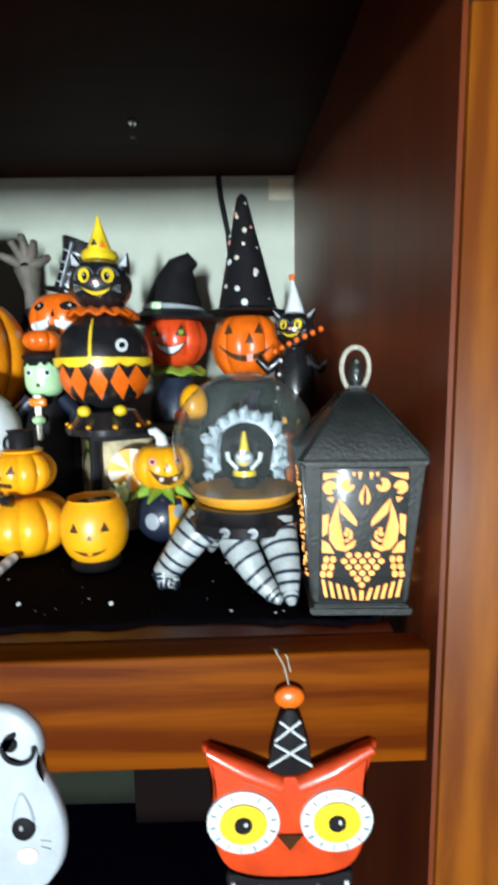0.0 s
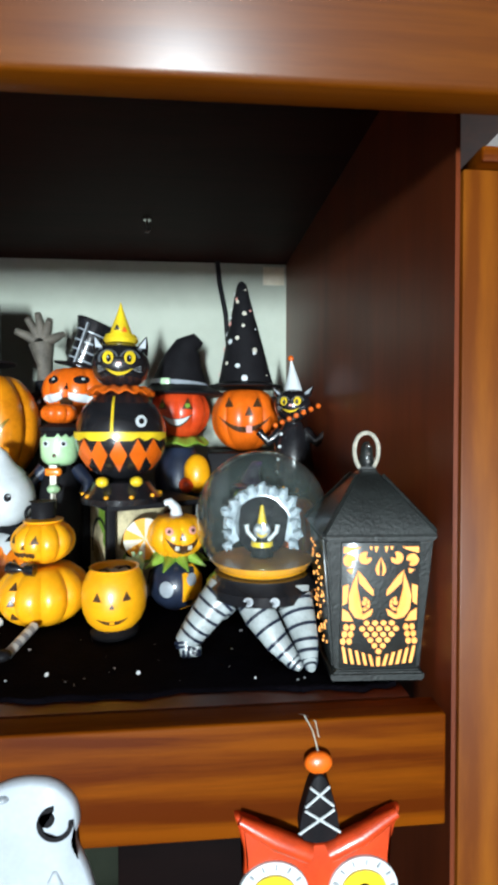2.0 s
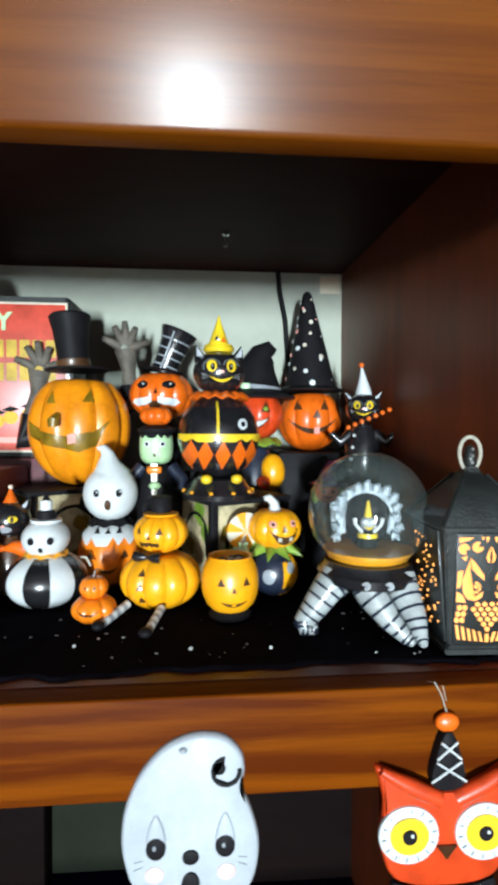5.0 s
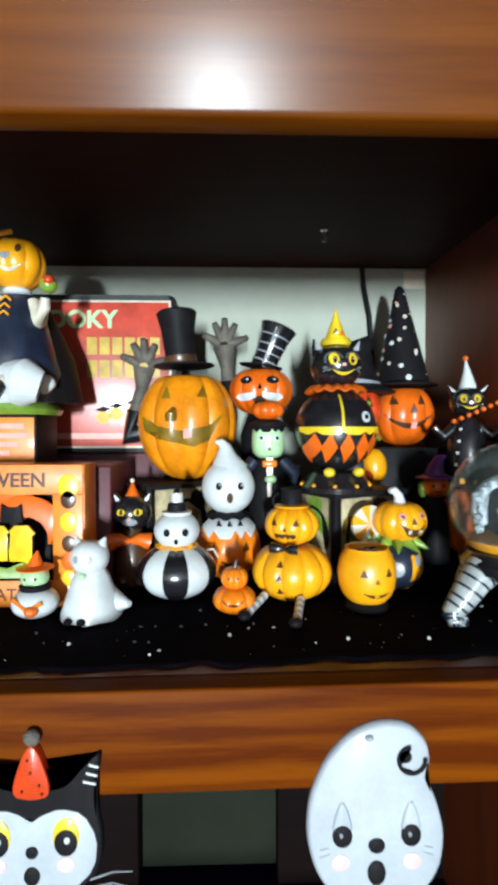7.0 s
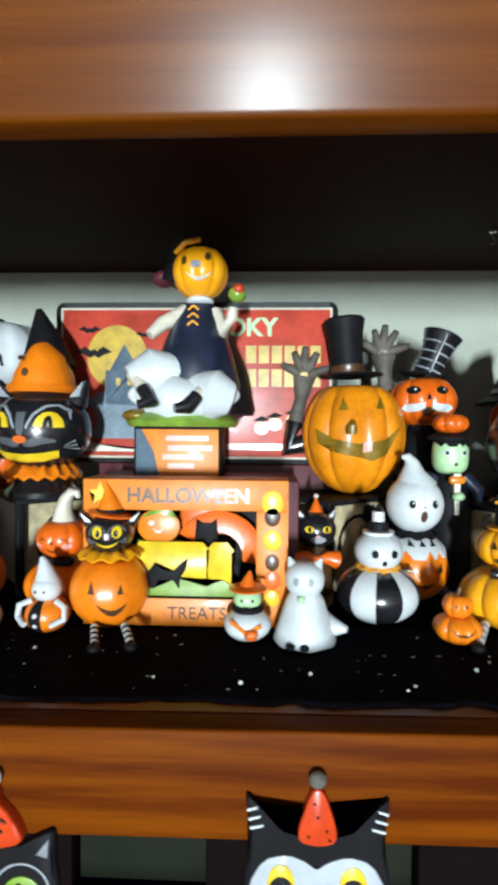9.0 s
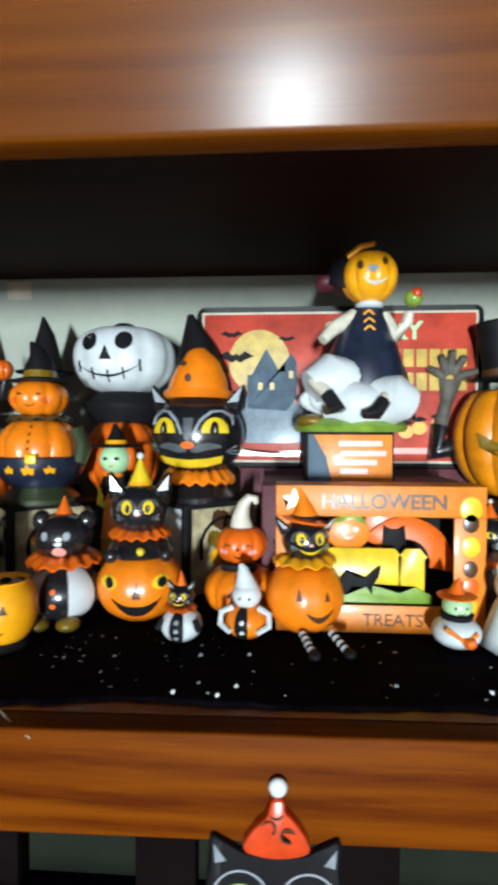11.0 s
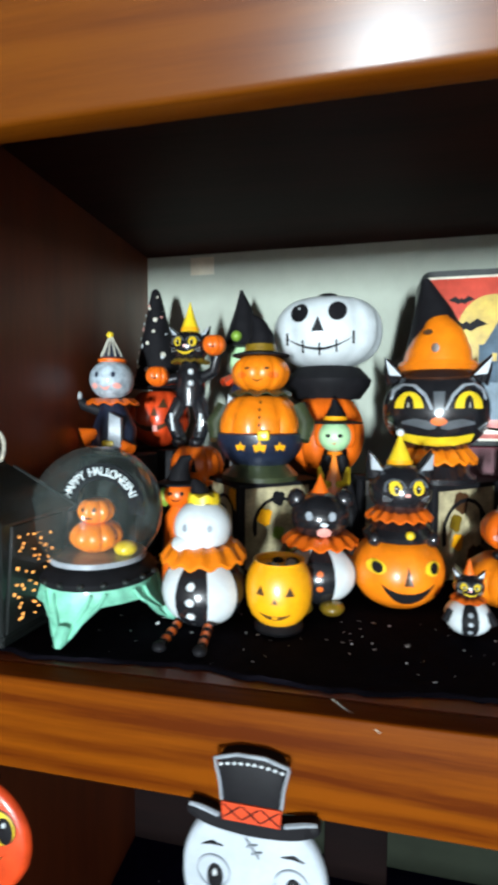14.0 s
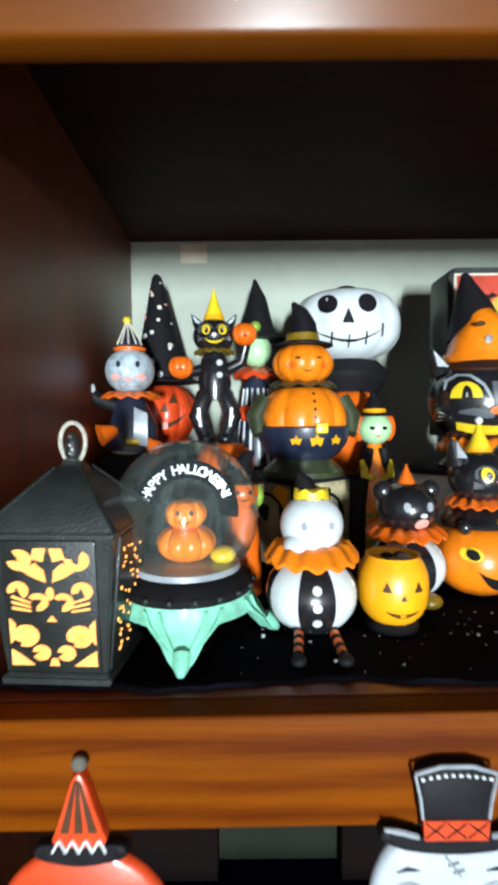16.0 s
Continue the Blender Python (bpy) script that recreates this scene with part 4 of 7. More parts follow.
def stacked_pumpkin():
    F = Fig("pumpkin_figure", "two stacked yellow pumpkins with a bow tie and striped legs", "figurine", 0.349, 0.165, S, -22)
    b = F.sol("body", "amber", 0, 0, 0.030, 0.041, 0.030, 10, 0.1)
    h = F.sol("head", "amber", 0, 0, 0.077, 0.028, 0.021, 10, 0.1)
    pumpkin_face(F, h, 0.026, "jag")
    for k in range(3):
        F.mark("button", "brown", b, tri(-0.002, 0.014 - 0.013 * k, 0.006, 0.006))
    for s in (-1, 1):
        F.add("bow", tube([(0, -0.027, 0.057), (s * 0.007, -0.029, 0.0575), (s * 0.013, -0.027, 0.0575)], [0.002, 0.005, 0.0055], 10), "black")
        striped_leg(F, [(s * 0.018, -0.034, 0.012), (s * 0.024, -0.07, 0.004)], 0.004, ("white", "grey"))
    F.add("hat_brim", lathe([(0.017, 0.0945), (0.018, 0.0965), (0.011, 0.098)]), "amber")
    F.add("top_hat", lathe([(0.0105, 0.096), (0.0105, 0.112), (0.012, 0.1135), (0.0, 0.1135)]), "matt")
    F.add("handle", tube([(-0.012 - 0.008 * math.sin(a), 0, 0.100 + 0.008 * math.cos(a)) for a in (0.2 + 2.8 * k / 8 for k in range(9))], [0.0016] * 9, 8), "matt")


stacked_pumpkin()


def leaf_pumpkin():
    F = Fig("pumpkin_figure", "grinning yellow pumpkin figure with leaf collar and sweet wheel", "figurine", 0.470, 0.195, S, 14)
    b = F.sol("body", "blue", 0, 0, 0.026, 0.027, 0.027)
    F.mark("waistcoat", "amber", b, [(0.002, -0.024), (0.012, -0.022), (0.022, -0.012), (0.024, 0.008), (0.014, 0.02), (0.002, 0.024)])
    F.mark("patch", "grey", b, oval(0.011, 0.008, 0.005, 0.006))
    F.mark("patch", "grey", b, oval(-0.013, 0.0, 0.006, 0.008))
    for k in range(9):
        a = 2 * math.pi * k / 9
        F.add("leaf", tube([(0, 0, 0.052), (0.018 * math.cos(a), 0.018 * math.sin(a), 0.053), (0.034 * math.cos(a), 0.034 * math.sin(a), 0.045)], [0.004, 0.006, 0.0008], 8), "green")
    h = F.sol("head", "amber", 0, -0.004, 0.075, 0.029, 0.0235, 9, 0.08)
    F.mark("mouth", "brown", h, smile(0.002, -0.006, 0.034, 0.008, 0.009))
    for k in (-1, 1):
        F.mark("tooth", "cream", h, [(0.002 + k * 0.006 - 0.002, -0.006), (0.002 + k * 0.006 + 0.002, -0.006), (0.002 + k * 0.006 + 0.002, -0.0105), (0.002 + k * 0.006 - 0.002, -0.0105)], 0.0013)
        F.mark("eye", "pink", h, oval(k * 0.011, 0.008, 0.0036, 0.0036))
        F.mark("pupil", "brown", h, oval(k * 0.011, 0.008, 0.0016, 0.0016), 0.0014)
    F.mark("nose", "brown", h, tri(0.001, 0.003, 0.006, 0.007))
    F.add("stem", tube([(0, -0.004, 0.093), (-0.001, -0.004, 0.102), (-0.007, -0.004, 0.108), (-0.012, -0.004, 0.107)], [0.007, 0.005, 0.0042, 0.003], 12), "white")
    for k in range(12):
        F.add("wheel_wedge", plate([(-0.030, 0.070)] + [(-0.030 + 0.021 * math.cos(radians(30 * k + d)), 0.070 + 0.021 * math.sin(radians(30 * k + d))) for d in (0, 10, 20, 30)], 0.006, 0.010), "amber" if k % 2 else "cream")
    F.add("hand", Sol(-0.040, -0.016, 0.052, 0.007, 0.008).mesh(), "pale")
    for k in range(4):
        a = radians(70 + 40 * k)
        F.add("finger", tube([(-0.040, -0.016, 0.052), (-0.040 + 0.012 * math.cos(a), -0.016, 0.052 + 0.012 * math.sin(a))], [0.0028, 0.0018], 8), "pale")


leaf_pumpkin()


def ghost_on_pumpkin():
    F = Fig("ghost_figure", "white ghost with curled tip sitting on an iced orange pumpkin", "figurine", 0.282, 0.245, S, 4, tall=0.16)
    b = F.sol("pumpkin", "orange", 0, 0, 0.038, 0.038, 0.038, 10, 0.06)
    for s in (-1, 1):
        F.mark("eye", "brown", b, tri(s * 0.018, 0.006, 0.008, 0.009))
    F.mark("mouth", "brown", b, smile(0, -0.012, 0.022, 0.004, 0.004))
    cap = Sol(0, 0, 0.038, 0.0395, 0.0395)
    cap.ob = b.ob
    F.mark("icing", "white", cap, zig(0, 0.0265, 0.058, 0.022, 5), 0.0016)
    for k in (-1, 0, 1):
        F.mark("icing_spot", "matt", cap, tri(k * 0.011, 0.031, 0.006, 0.006), 0.0024)
    ruff(F, 0.074, 0.026, "matt", 9, 0.005)
    h = F.sol("head", "white", 0, -0.002, 0.108, 0.031, 0.032)
    F.add("tip", tube([(0, -0.002, 0.128), (-0.003, -0.002, 0.143), (-0.004, -0.002, 0.154), (-0.009, -0.002, 0.160), (-0.015, -0.002, 0.160)], [0.024, 0.013, 0.0075, 0.005, 0.002], 16), "white")
    for s in (-1, 1):
        F.mark("eye", "matt", h, oval(s * 0.012, 0.003, 0.0032, 0.0042))
        F.mark("glint", "white", h, oval(s * 0.012 + 0.001, 0.0045, 0.001, 0.001, 8), 0.0014)
    F.mark("mouth", "brown", h, oval(0, -0.010, 0.0035, 0.0062))
    F.mark("nose", "brown", h, oval(0, 0.0, 0.001, 0.001, 8))


ghost_on_pumpkin()


def striped_ghost():
    F = Fig("ghost_figure", "white-faced figure with black and white striped round body and hat", "figurine", 0.228, 0.180, S, 4)
    b = F.sol("body", "white", 0, 0, 0.028, 0.040, 0.0285)
    stripes(F, b, 5, "black")
    ruff(F, 0.054, 0.022, "amber", 10, 0.003)
    h = F.sol("head", "white", 0, -0.002, 0.070, 0.0235, 0.0195)
    for s in (-1, 1):
        F.mark("eye", "matt", h, oval(s * 0.009, 0.001, 0.003, 0.0038))
    F.mark("mouth", "matt", h, oval(0, -0.008, 0.002, 0.003))
    F.add("hat_brim", lathe([(0.015, 0.086), (0.0155, 0.089), (0.010, 0.090)]), "white")
    F.add("hat", lathe([(0.0105, 0.089), (0.009, 0.097), (0.004, 0.1)]), "matt")
    F.add("hat_top", lathe([(0.0062, 0.098), (0.006, 0.108), (0.002, 0.109)]), "white")
    F.add("tip", tube([(0, 0, 0.108), (0, 0, 0.116)], [0.0042, 0.001]), "matt")
    F.add("tail", tube([(0.030, 0.01, 0.046), (0.038, 0.006, 0.047), (0.043, 0.004, 0.038)], [0.0014, 0.0012, 0.001], 8), "cream")


striped_ghost()


def mini_pumpkins():
    F = Fig("pumpkin_figure", "tiny bright orange figure of two stacked pumpkins", "figurine", 0.289, 0.128, S, -4)
    b = F.sol("body", "orange", 0, 0, 0.0135, 0.0205, 0.0135, 8, 0.14)
    h = F.sol("head", "orange", 0, 0, 0.0335, 0.013, 0.0115, 8, 0.12)
    F.mark("mouth", "brown", b, smile(0, 0.0, 0.020, 0.004, 0.002))
    for s in (-1, 1):
        F.mark("eye", "brown", h, oval(s * 0.004, 0.002, 0.001, 0.0014, 8))
    F.add("stem", tube([(0, 0, 0.043), (0.002, 0, 0.050)], [0.0022, 0.0012]), "brown")


mini_pumpkins()


def cat_rattle():
    F = Fig("cat_figure", "black cat on a harlequin-painted ball with yellow party hat", "figurine", 0.409, 0.235, 1.306, 6)
    F.add("base", lathe([(0.042, 0), (0.043, 0.006), (0.036, 0.013), (0.030, 0.022), (0.02, 0.024)]), "black")
    for k in range(10):
        a = 2 * math.pi * k / 10
        F.add("base_dot", Sol(0.0405 * math.cos(a), 0.0405 * math.sin(a), 0.0085, 0.0024, 0.0022).mesh(), "amber")
    for s in (-1, 1):
        F.add("foot", Sol(s * 0.017, -0.032, 0.024, 0.0065, 0.0055).mesh(), "yellow")
    b = F.sol("ball", "black", 0, 0, 0.072, 0.048, 0.049)
    for k in range(-2, 3):
        F.mark("diamond", "deep", b, [(k * 0.0195 * math.cos(k * 0.25) - 0.0085, -0.020), (k * 0.0195 * math.cos(k * 0.25), -0.038), (k * 0.0195 * math.cos(k * 0.25) + 0.0085, -0.020), (k * 0.0195 * math.cos(k * 0.25), -0.004)])
    F.mark("belt", "yellow", b, zig(0, -0.0015, 0.092, 0.009, 7), 0.0014)
    F.mark("seam", "yellow", b, [(-0.0075, 0.0), (-0.0045, 0.0), (-0.004, 0.04), (-0.006, 0.04)], 0.001)
    F.mark("eyelet", "white", b, oval(0.022, 0.014, 0.0052, 0.0062), 0.001)
    F.mark("eyelet_dot", "black", b, oval(0.022, 0.014, 0.0024, 0.003), 0.0018)
    ruff(F, 0.117, 0.036, "deep", 14, 0.006)
    h = F.sol("head", "black", 0, -0.002, 0.146, 0.0305, 0.026)
    cat_face(F, h, 0.027)
    ears(F, 0.160, 0.021, 0.006, 0.008)
    F.add("hat_roll", lathe([(0.016, 0.170), (0.0185, 0.174), (0.016, 0.179), (0.01, 0.18)]), "yellow")
    cone_hat(F, 0.178, 0.012, 0.036, "yellow")
    hat = Sol(0, 0, 0.186, 0.0112, 0.014)
    hat.ob = None
    F.mark("hat_patch", "black", hat, tri(-0.003, 0.0, 0.006, 0.006), 0.001)
    F.mark("hat_patch", "deep", hat, tri(0.004, -0.002, 0.006, 0.006), 0.001)


cat_rattle()


def ghoul_doll():
    F = Fig("doll", "pale green doll in a black coat with a small pumpkin hat", "doll", 0.332, 0.278, S, 0, whole=True, tall=0.21)
    F.add("coat", tube([(0, 0, 0), (0, 0, 0.06), (0, 0, 0.11), (0, 0, 0.142)], [0.022, 0.024, 0.026, 0.012]), "matt")
    F.add("shirt", plate([(-0.004, 0.142), (0.004, 0.142), (0.002, 0.095), (-0.002, 0.095)], -0.029, -0.02), "cream")
    F.add("bow", block(-0.009, 0.009, -0.031, -0.024, 0.130, 0.139, 0.003), "orange")
    F.add("hand", Sol(0.001, -0.03, 0.116, 0.007, 0.005).mesh(), "pale")
    for s in (-1, 1):
        F.add("arm", tube([(s * 0.018, 0, 0.136), (s * 0.032, -0.006, 0.12), (s * 0.028, -0.012, 0.108)], [0.009, 0.008, 0.006], 10), "blue")
    h = Sol(0, -0.004, 0.162, 0.0205, 0.0225, p=3.2)
    F.add("head", h.mesh(), "pale")
    h.ob = None
    for s in (-1, 1):
        F.mark("eye", "white", h, oval(s * 0.009, 0.003, 0.004, 0.0035))
        F.mark("pupil", "matt", h, oval(s * 0.009, 0.003, 0.0018, 0.0022), 0.0014)
    F.mark("mouth", "brown", h, oval(0, -0.010, 0.002, 0.0024))
    F.mark("fringe", "matt", h, zig(0, 0.0155, 0.036, 0.011, 5), 0.0016)
    F.add("hair", lathe([(0.0225, 0.179), (0.024, 0.183), (0.014, 0.188)]), "matt")
    p = Sol(0, -0.004, 0.199, 0.020, 0.0125, 8, 0.12)
    F.add("pumpkin", p.mesh(), "deep")
    F.done()


ghoul_doll()


def moustache_pumpkin():
    F = Fig("pumpkin_figure", "orange pumpkin-head figure with white moustache and striped top hat", "figurine", 0.328, 0.372, 1.330, -6)
    F.add("coat", tube([(0, 0, 0), (0, 0, 0.04), (0, 0, 0.075)], [0.028, 0.03, 0.016]), "matt")
    h = F.sol("head", "deep", 0, 0, 0.105, 0.046, 0.036, 10, 0.09)
    for s in (-1, 1):
        F.mark("eye", "black", h, oval(s * 0.018, 0.012, 0.0085, 0.0055))
        F.mark("glint", "white", h, oval(s * 0.018 + 0.002, 0.013, 0.0015, 0.0015, 8), 0.0015)
        F.mark("moustache", "white", h, [(s * 0.004, -0.004), (s * 0.012, -0.006), (s * 0.027, -0.007), (s * 0.031, -0.012), (s * 0.024, -0.017), (s * 0.012, -0.016), (s * 0.004, -0.012)], 0.003)
    F.mark("nose", "black", h, tri(0.001, 0.004, 0.006, 0.009))
    F.mark("mouth", "brown", h, oval(0, -0.016, 0.008, 0.006), 0.002)
    F.add("hat_brim", moved(lathe([(0.030, 0), (0.032, 0.002), (0.02, 0.004)]), 0, 0, 0.139, 0, 8), "matt")
    hat = F.add("hat", moved(lathe([(0.019, 0), (0.018, 0.02), (0.021, 0.045), (0.027, 0.062), (0.024, 0.064)]), 0.003, 0, 0.138, 0, 22), "black")
    for z, r in ((0.008, 0.0192), (0.020, 0.0184), (0.032, 0.0196), (0.046, 0.0218)):
        F.add("hat_stripe", moved(lathe([(r - 0.002, z), (r + 0.0006, z), (r + 0.0008, z + 0.002), (r - 0.002, z + 0.002)]), 0.003, 0, 0.138, 0, 22), "grey", hat)
    F.add("hat_stripe", moved(block(-0.001, 0.001, -0.0262, -0.018, 0.003, 0.06, 0.0005), 0.003, 0, 0.138, 6, 22), "grey", hat)


moustache_pumpkin()


def big_pumpkin():
    F = Fig("pumpkin_figure", "large carved mottled pumpkin with black top hat and raised hands", "figurine", 0.226, 0.325, 1.311, -3)
    b = F.sol("head", "mottled", 0, 0, 0.076, 0.066, 0.076, 10, 0.09)
    F.mark("eye", "carved", b, tri(-0.018, 0.038, 0.012, 0.016))
    F.mark("eye", "carved", b, tri(0.026, 0.040, 0.012, 0.016))
    F.add("nose", tube([(-0.008, -0.062, 0.092), (-0.010, -0.073, 0.084), (-0.010, -0.072, 0.078)], [0.004, 0.007, 0.006], 10), "carved")
    F.mark("mouth", "carved", b, [(-0.050, 0.008), (-0.047, -0.010), (-0.030, -0.020), (0.0, -0.026), (0.016, -0.030), (0.034, -0.022), (0.050, 0.010), (0.034, -0.004), (0.0, -0.010), (-0.030, -0.004)], 0.0012)
    F.mark("tooth", "pink", b, [(0.004, -0.008), (0.014, -0.006), (0.014, -0.018), (0.004, -0.02)], 0.003)
    F.add("brim", moved(lathe([(0.040, 0.0), (0.041, 0.002), (0.026, 0.004), (0.024, 0.0)]), -0.004, 0, 0.152, 0, -2), "matt")
    hat = F.add("top_hat", moved(lathe([(0.021, 0.0), (0.0205, 0.02), (0.023, 0.05), (0.027, 0.070), (0.024, 0.073), (0.01, 0.0725)]), -0.008, 0, 0.154, 0, -5), "matt")
    F.add("hat_band", moved(lathe([(0.0215, 0.002), (0.0222, 0.003), (0.0218, 0.012), (0.02, 0.012)]), -0.008, 0, 0.154, 0, -5), "brown", hat)
    F.add("body", tube([(0, 0.045, 0.0), (0, 0.05, 0.06), (0, 0.05, 0.12)], [0.04, 0.048, 0.03]), "matt")
    for s, sh, el, wr in ((-1, (-0.045, 0.03, 0.07), (-0.085, 0.02, 0.06), (-0.068, 0.03, 0.125)), (1, (0.03, 0.05, 0.10), (0.052, 0.06, 0.115), (0.050, 0.065, 0.16))):
        F.add("sleeve", tube([sh, el, tuple((Vector(el) * 0.5 + Vector(wr) * 0.5))], [0.018, 0.016, 0.013], 12), "black")
        hand = F.add("hand", tube([tuple((Vector(el) * 0.5 + Vector(wr) * 0.5)), wr, (wr[0] - s * 0.004, wr[1], wr[2] + 0.03)], [0.010, 0.010, 0.017], 12), "bark", label="gnarled grey-brown hand")
        base = Vector((wr[0] - s * 0.004, wr[1], wr[2] + 0.03))
        for k, (a, ln) in enumerate(((150, 0.034), (112, 0.036), (88, 0.040), (62, 0.036), (20, 0.036))):
            d = Vector((math.cos(radians(a)), -0.25, math.sin(radians(a))))
            F.add("finger", tube([base + d * 0.008, base + d * ln * 0.6, base + d * ln + Vector((0, -0.006, -0.002))], [0.0075, 0.0062, 0.0042], 10), "bark", hand)


big_pumpkin()


def spot_hat_pumpkin(x, y, z, yaw, mat, dim=1.0):
    F = Fig("pumpkin_figure", "red-orange jack-o-lantern under a tall black spotted witch hat", "figurine", x, y, z, yaw, "spotted witch hats")
    b = F.sol("head", mat, 0, 0, 0.050, 0.050, 0.050, 10, 0.08)
    for s in (-1, 1):
        F.mark("eye", "brown", b, tri(s * 0.020 - 0.002, 0.022, 0.013, 0.015))
    F.mark("nose", "brown", b, tri(0.006, 0.009, 0.012, 0.014))
    F.mark("mouth", "brown", b, smile(0.0, -0.014, 0.076, 0.016, 0.008))
    F.mark("tooth", "pink", b, [(0.002, -0.012), (0.010, -0.012), (0.010, -0.022), (0.002, -0.022)], 0.0016)
    F.add("brim", moved(lathe([(0.054, -0.003), (0.055, -0.001), (0.04, 0.004), (0.036, 0.002)]), 0, 0, 0.098), "matt")
    hh = 0.155
    pts = [(-0.006 * u + 0.001, 0, 0.098 + hh * u) for u in (0, 0.1, 0.3, 0.5, 0.7, 0.88, 0.97, 1.0)]
    rad = [0.042, 0.038, 0.031, 0.024, 0.0165, 0.0105, 0.007, 0.003]
    hat = F.add("hat", tube(pts, rad, 24), "matt")
    for k in range(30):
        u, a = 0.05 + 0.86 * k / 29, math.sin(k * 2.4) * 1.5
        r = float(np.interp(u, (0, 0.1, 0.3, 0.5, 0.7, 0.88, 0.97, 1.0), rad))
        q = (0.0046, 0.0038, 0.0032)[k % 3] * (1 - 0.4 * u)
        bm = moved(lathe([(q, 0), (q, 0.0006), (q * 0.6, 0.001)], 14), 0, 0, 0, 78)
        F.add("spot", moved(moved(bm, 0, -r + 0.0002, 0), -0.006 * u, 0, 0.098 + hh * u, rz=math.degrees(a)), ("white", "cream", "pink", "white")[k % 4], hat)


spot_hat_pumpkin(0.556, 0.435, 1.352, -4, "deep")
spot_hat_pumpkin(-0.572, 0.432, 1.330, 6, "red")


def hat_pumpkin_figure():
    F = Fig("pumpkin_figure", "red pumpkin-head figure in a black witch hat and blue coat", "figurine", 0.463, 0.372, 1.300, -6)
    F.add("coat", tube([(0, 0, 0), (0, 0, 0.03), (0, 0, 0.06)], [0.034, 0.034, 0.02]), "blue")
    F.add("bag", Sol(0.026, -0.022, 0.026, 0.018, 0.026).mesh(), "amber")
    F.add("apple", Sol(0.014, -0.034, 0.012, 0.010, 0.010).mesh(), "red")
    ruff(F, 0.066, 0.040, "green", 8, 0.008)
    h = F.sol("head", "red", 0, 0, 0.108, 0.041, 0.038, 10, 0.07)
    for s in (-1, 1):
        F.mark("eye", "brown", h, tri(s * 0.016, 0.010, 0.013, 0.015))
        F.mark("pupil", "green", h, oval(s * 0.016, 0.007, 0.003, 0.003), 0.0014)
    F.mark("mouth", "brown", h, smile(0.002, -0.010, 0.040, 0.006, 0.011))
    F.mark("teeth", "white", h, smile(0.002, -0.011, 0.034, 0.005, 0.0075), 0.0016)
    F.add("brim", moved(lathe([(0.058, -0.010), (0.060, -0.007), (0.04, 0.003), (0.03, 0.002)]), 0, 0, 0.140), "matt")
    pts = [(0, 0, 0.138), (0.001, 0, 0.158), (0.004, 0, 0.178), (0.012, 0, 0.196), (0.022, 0, 0.203), (0.030, 0, 0.199)]
    hat = F.add("hat", tube(pts, [0.041, 0.034, 0.026, 0.019, 0.012, 0.004], 20), "matt")
    F.add("hat_band", tube([(0, 0, 0.143), (0.0005, 0, 0.149)], [0.0405, 0.0382], 24), "grey", hat)
    F.add("buckle", block(-0.018, -0.006, -0.0415, -0.036, 0.1425, 0.1505, 0.001), "pale", hat)


hat_pumpkin_figure()


def small_hat_cat():
    F = Fig("cat_figure", "black cat witch with white cone hat standing on a pumpkin", "figurine", 0.612, 0.330, S, -16, tall=0.27)
    F.sol("pumpkin", "deep", 0, 0, 0.05, 0.034, 0.05, 9, 0.1)
    F.add("shoe_cuff", block(-0.012, 0.010, -0.02, 0.012, 0.100, 0.110, 0.003), "amber")
    F.add("body", tube([(0, 0, 0.10), (0, 0, 0.13), (0, 0, 0.165), (0, 0, 0.19)], [0.020, 0.027, 0.024, 0.012]), "black")
    for k in range(4):
        F.add("button", Sol(-0.012 - 0.002 * k, -0.024, 0.175 - 0.016 * k, 0.0022, 0.0022).mesh(), "white")
    for s in (-1, 1):
        F.add("arm", tube([(s * 0.016, 0, 0.178), (s * 0.032, -0.006, 0.165), (s * 0.044, -0.008, 0.178)], [0.008, 0.007, 0.005], 10), "black")
    for k in range(7):
        F.add("garland_bead", Sol(-0.020 + 0.009 * k, -0.026 + 0.002 * abs(k - 3), 0.186 + 0.004 * k, 0.0034, 0.0034).mesh(), "deep")
    h = F.sol("head", "black", 0, -0.004, 0.212, 0.024, 0.021)
    cat_face(F, h, 0.021)
    ears(F, 0.223, 0.016, 0.010, 0.006)
    cone_hat(F, 0.229, 0.012, 0.044, "white", bend=-0.003, pom="deep")


small_hat_cat()


def purple_witch(x, y, yaw, label, dress, hat):
    F = Fig("doll", label, "doll", x, y, S, yaw, "small witch dolls", whole=True, tall=0.25)
    F.add("dress", tube([(0, 0, 0), (0, 0, 0.03), (0, 0, 0.075), (0, 0, 0.088)], [0.020, 0.019, 0.016, 0.008]), dress)
    h = Sol(0, -0.003, 0.1, 0.0165, 0.0155)
    F.add("head", h.mesh(), "deep")
    h.ob = None
    for s in (-1, 1):
        F.mark("eye", "matt", h, oval(s * 0.006, 0.002, 0.0018, 0.0022, 10))
        F.add("hair", Sol(s * 0.016, 0, 0.096, 0.006, 0.011).mesh(), "green")
    F.mark("mouth", "matt", h, smile(0, -0.005, 0.012, 0.002, 0.0015))
    F.add("brim", moved(lathe([(0.024, -0.002), (0.0245, 0.0), (0.016, 0.003)]), 0, 0, 0.112), hat)
    F.add("hat", tube([(0, 0, 0.112), (0.001, 0, 0.125), (0.006, 0, 0.137), (0.013, 0, 0.140)], [0.015, 0.010, 0.006, 0.002], 16), hat)
    F.done()


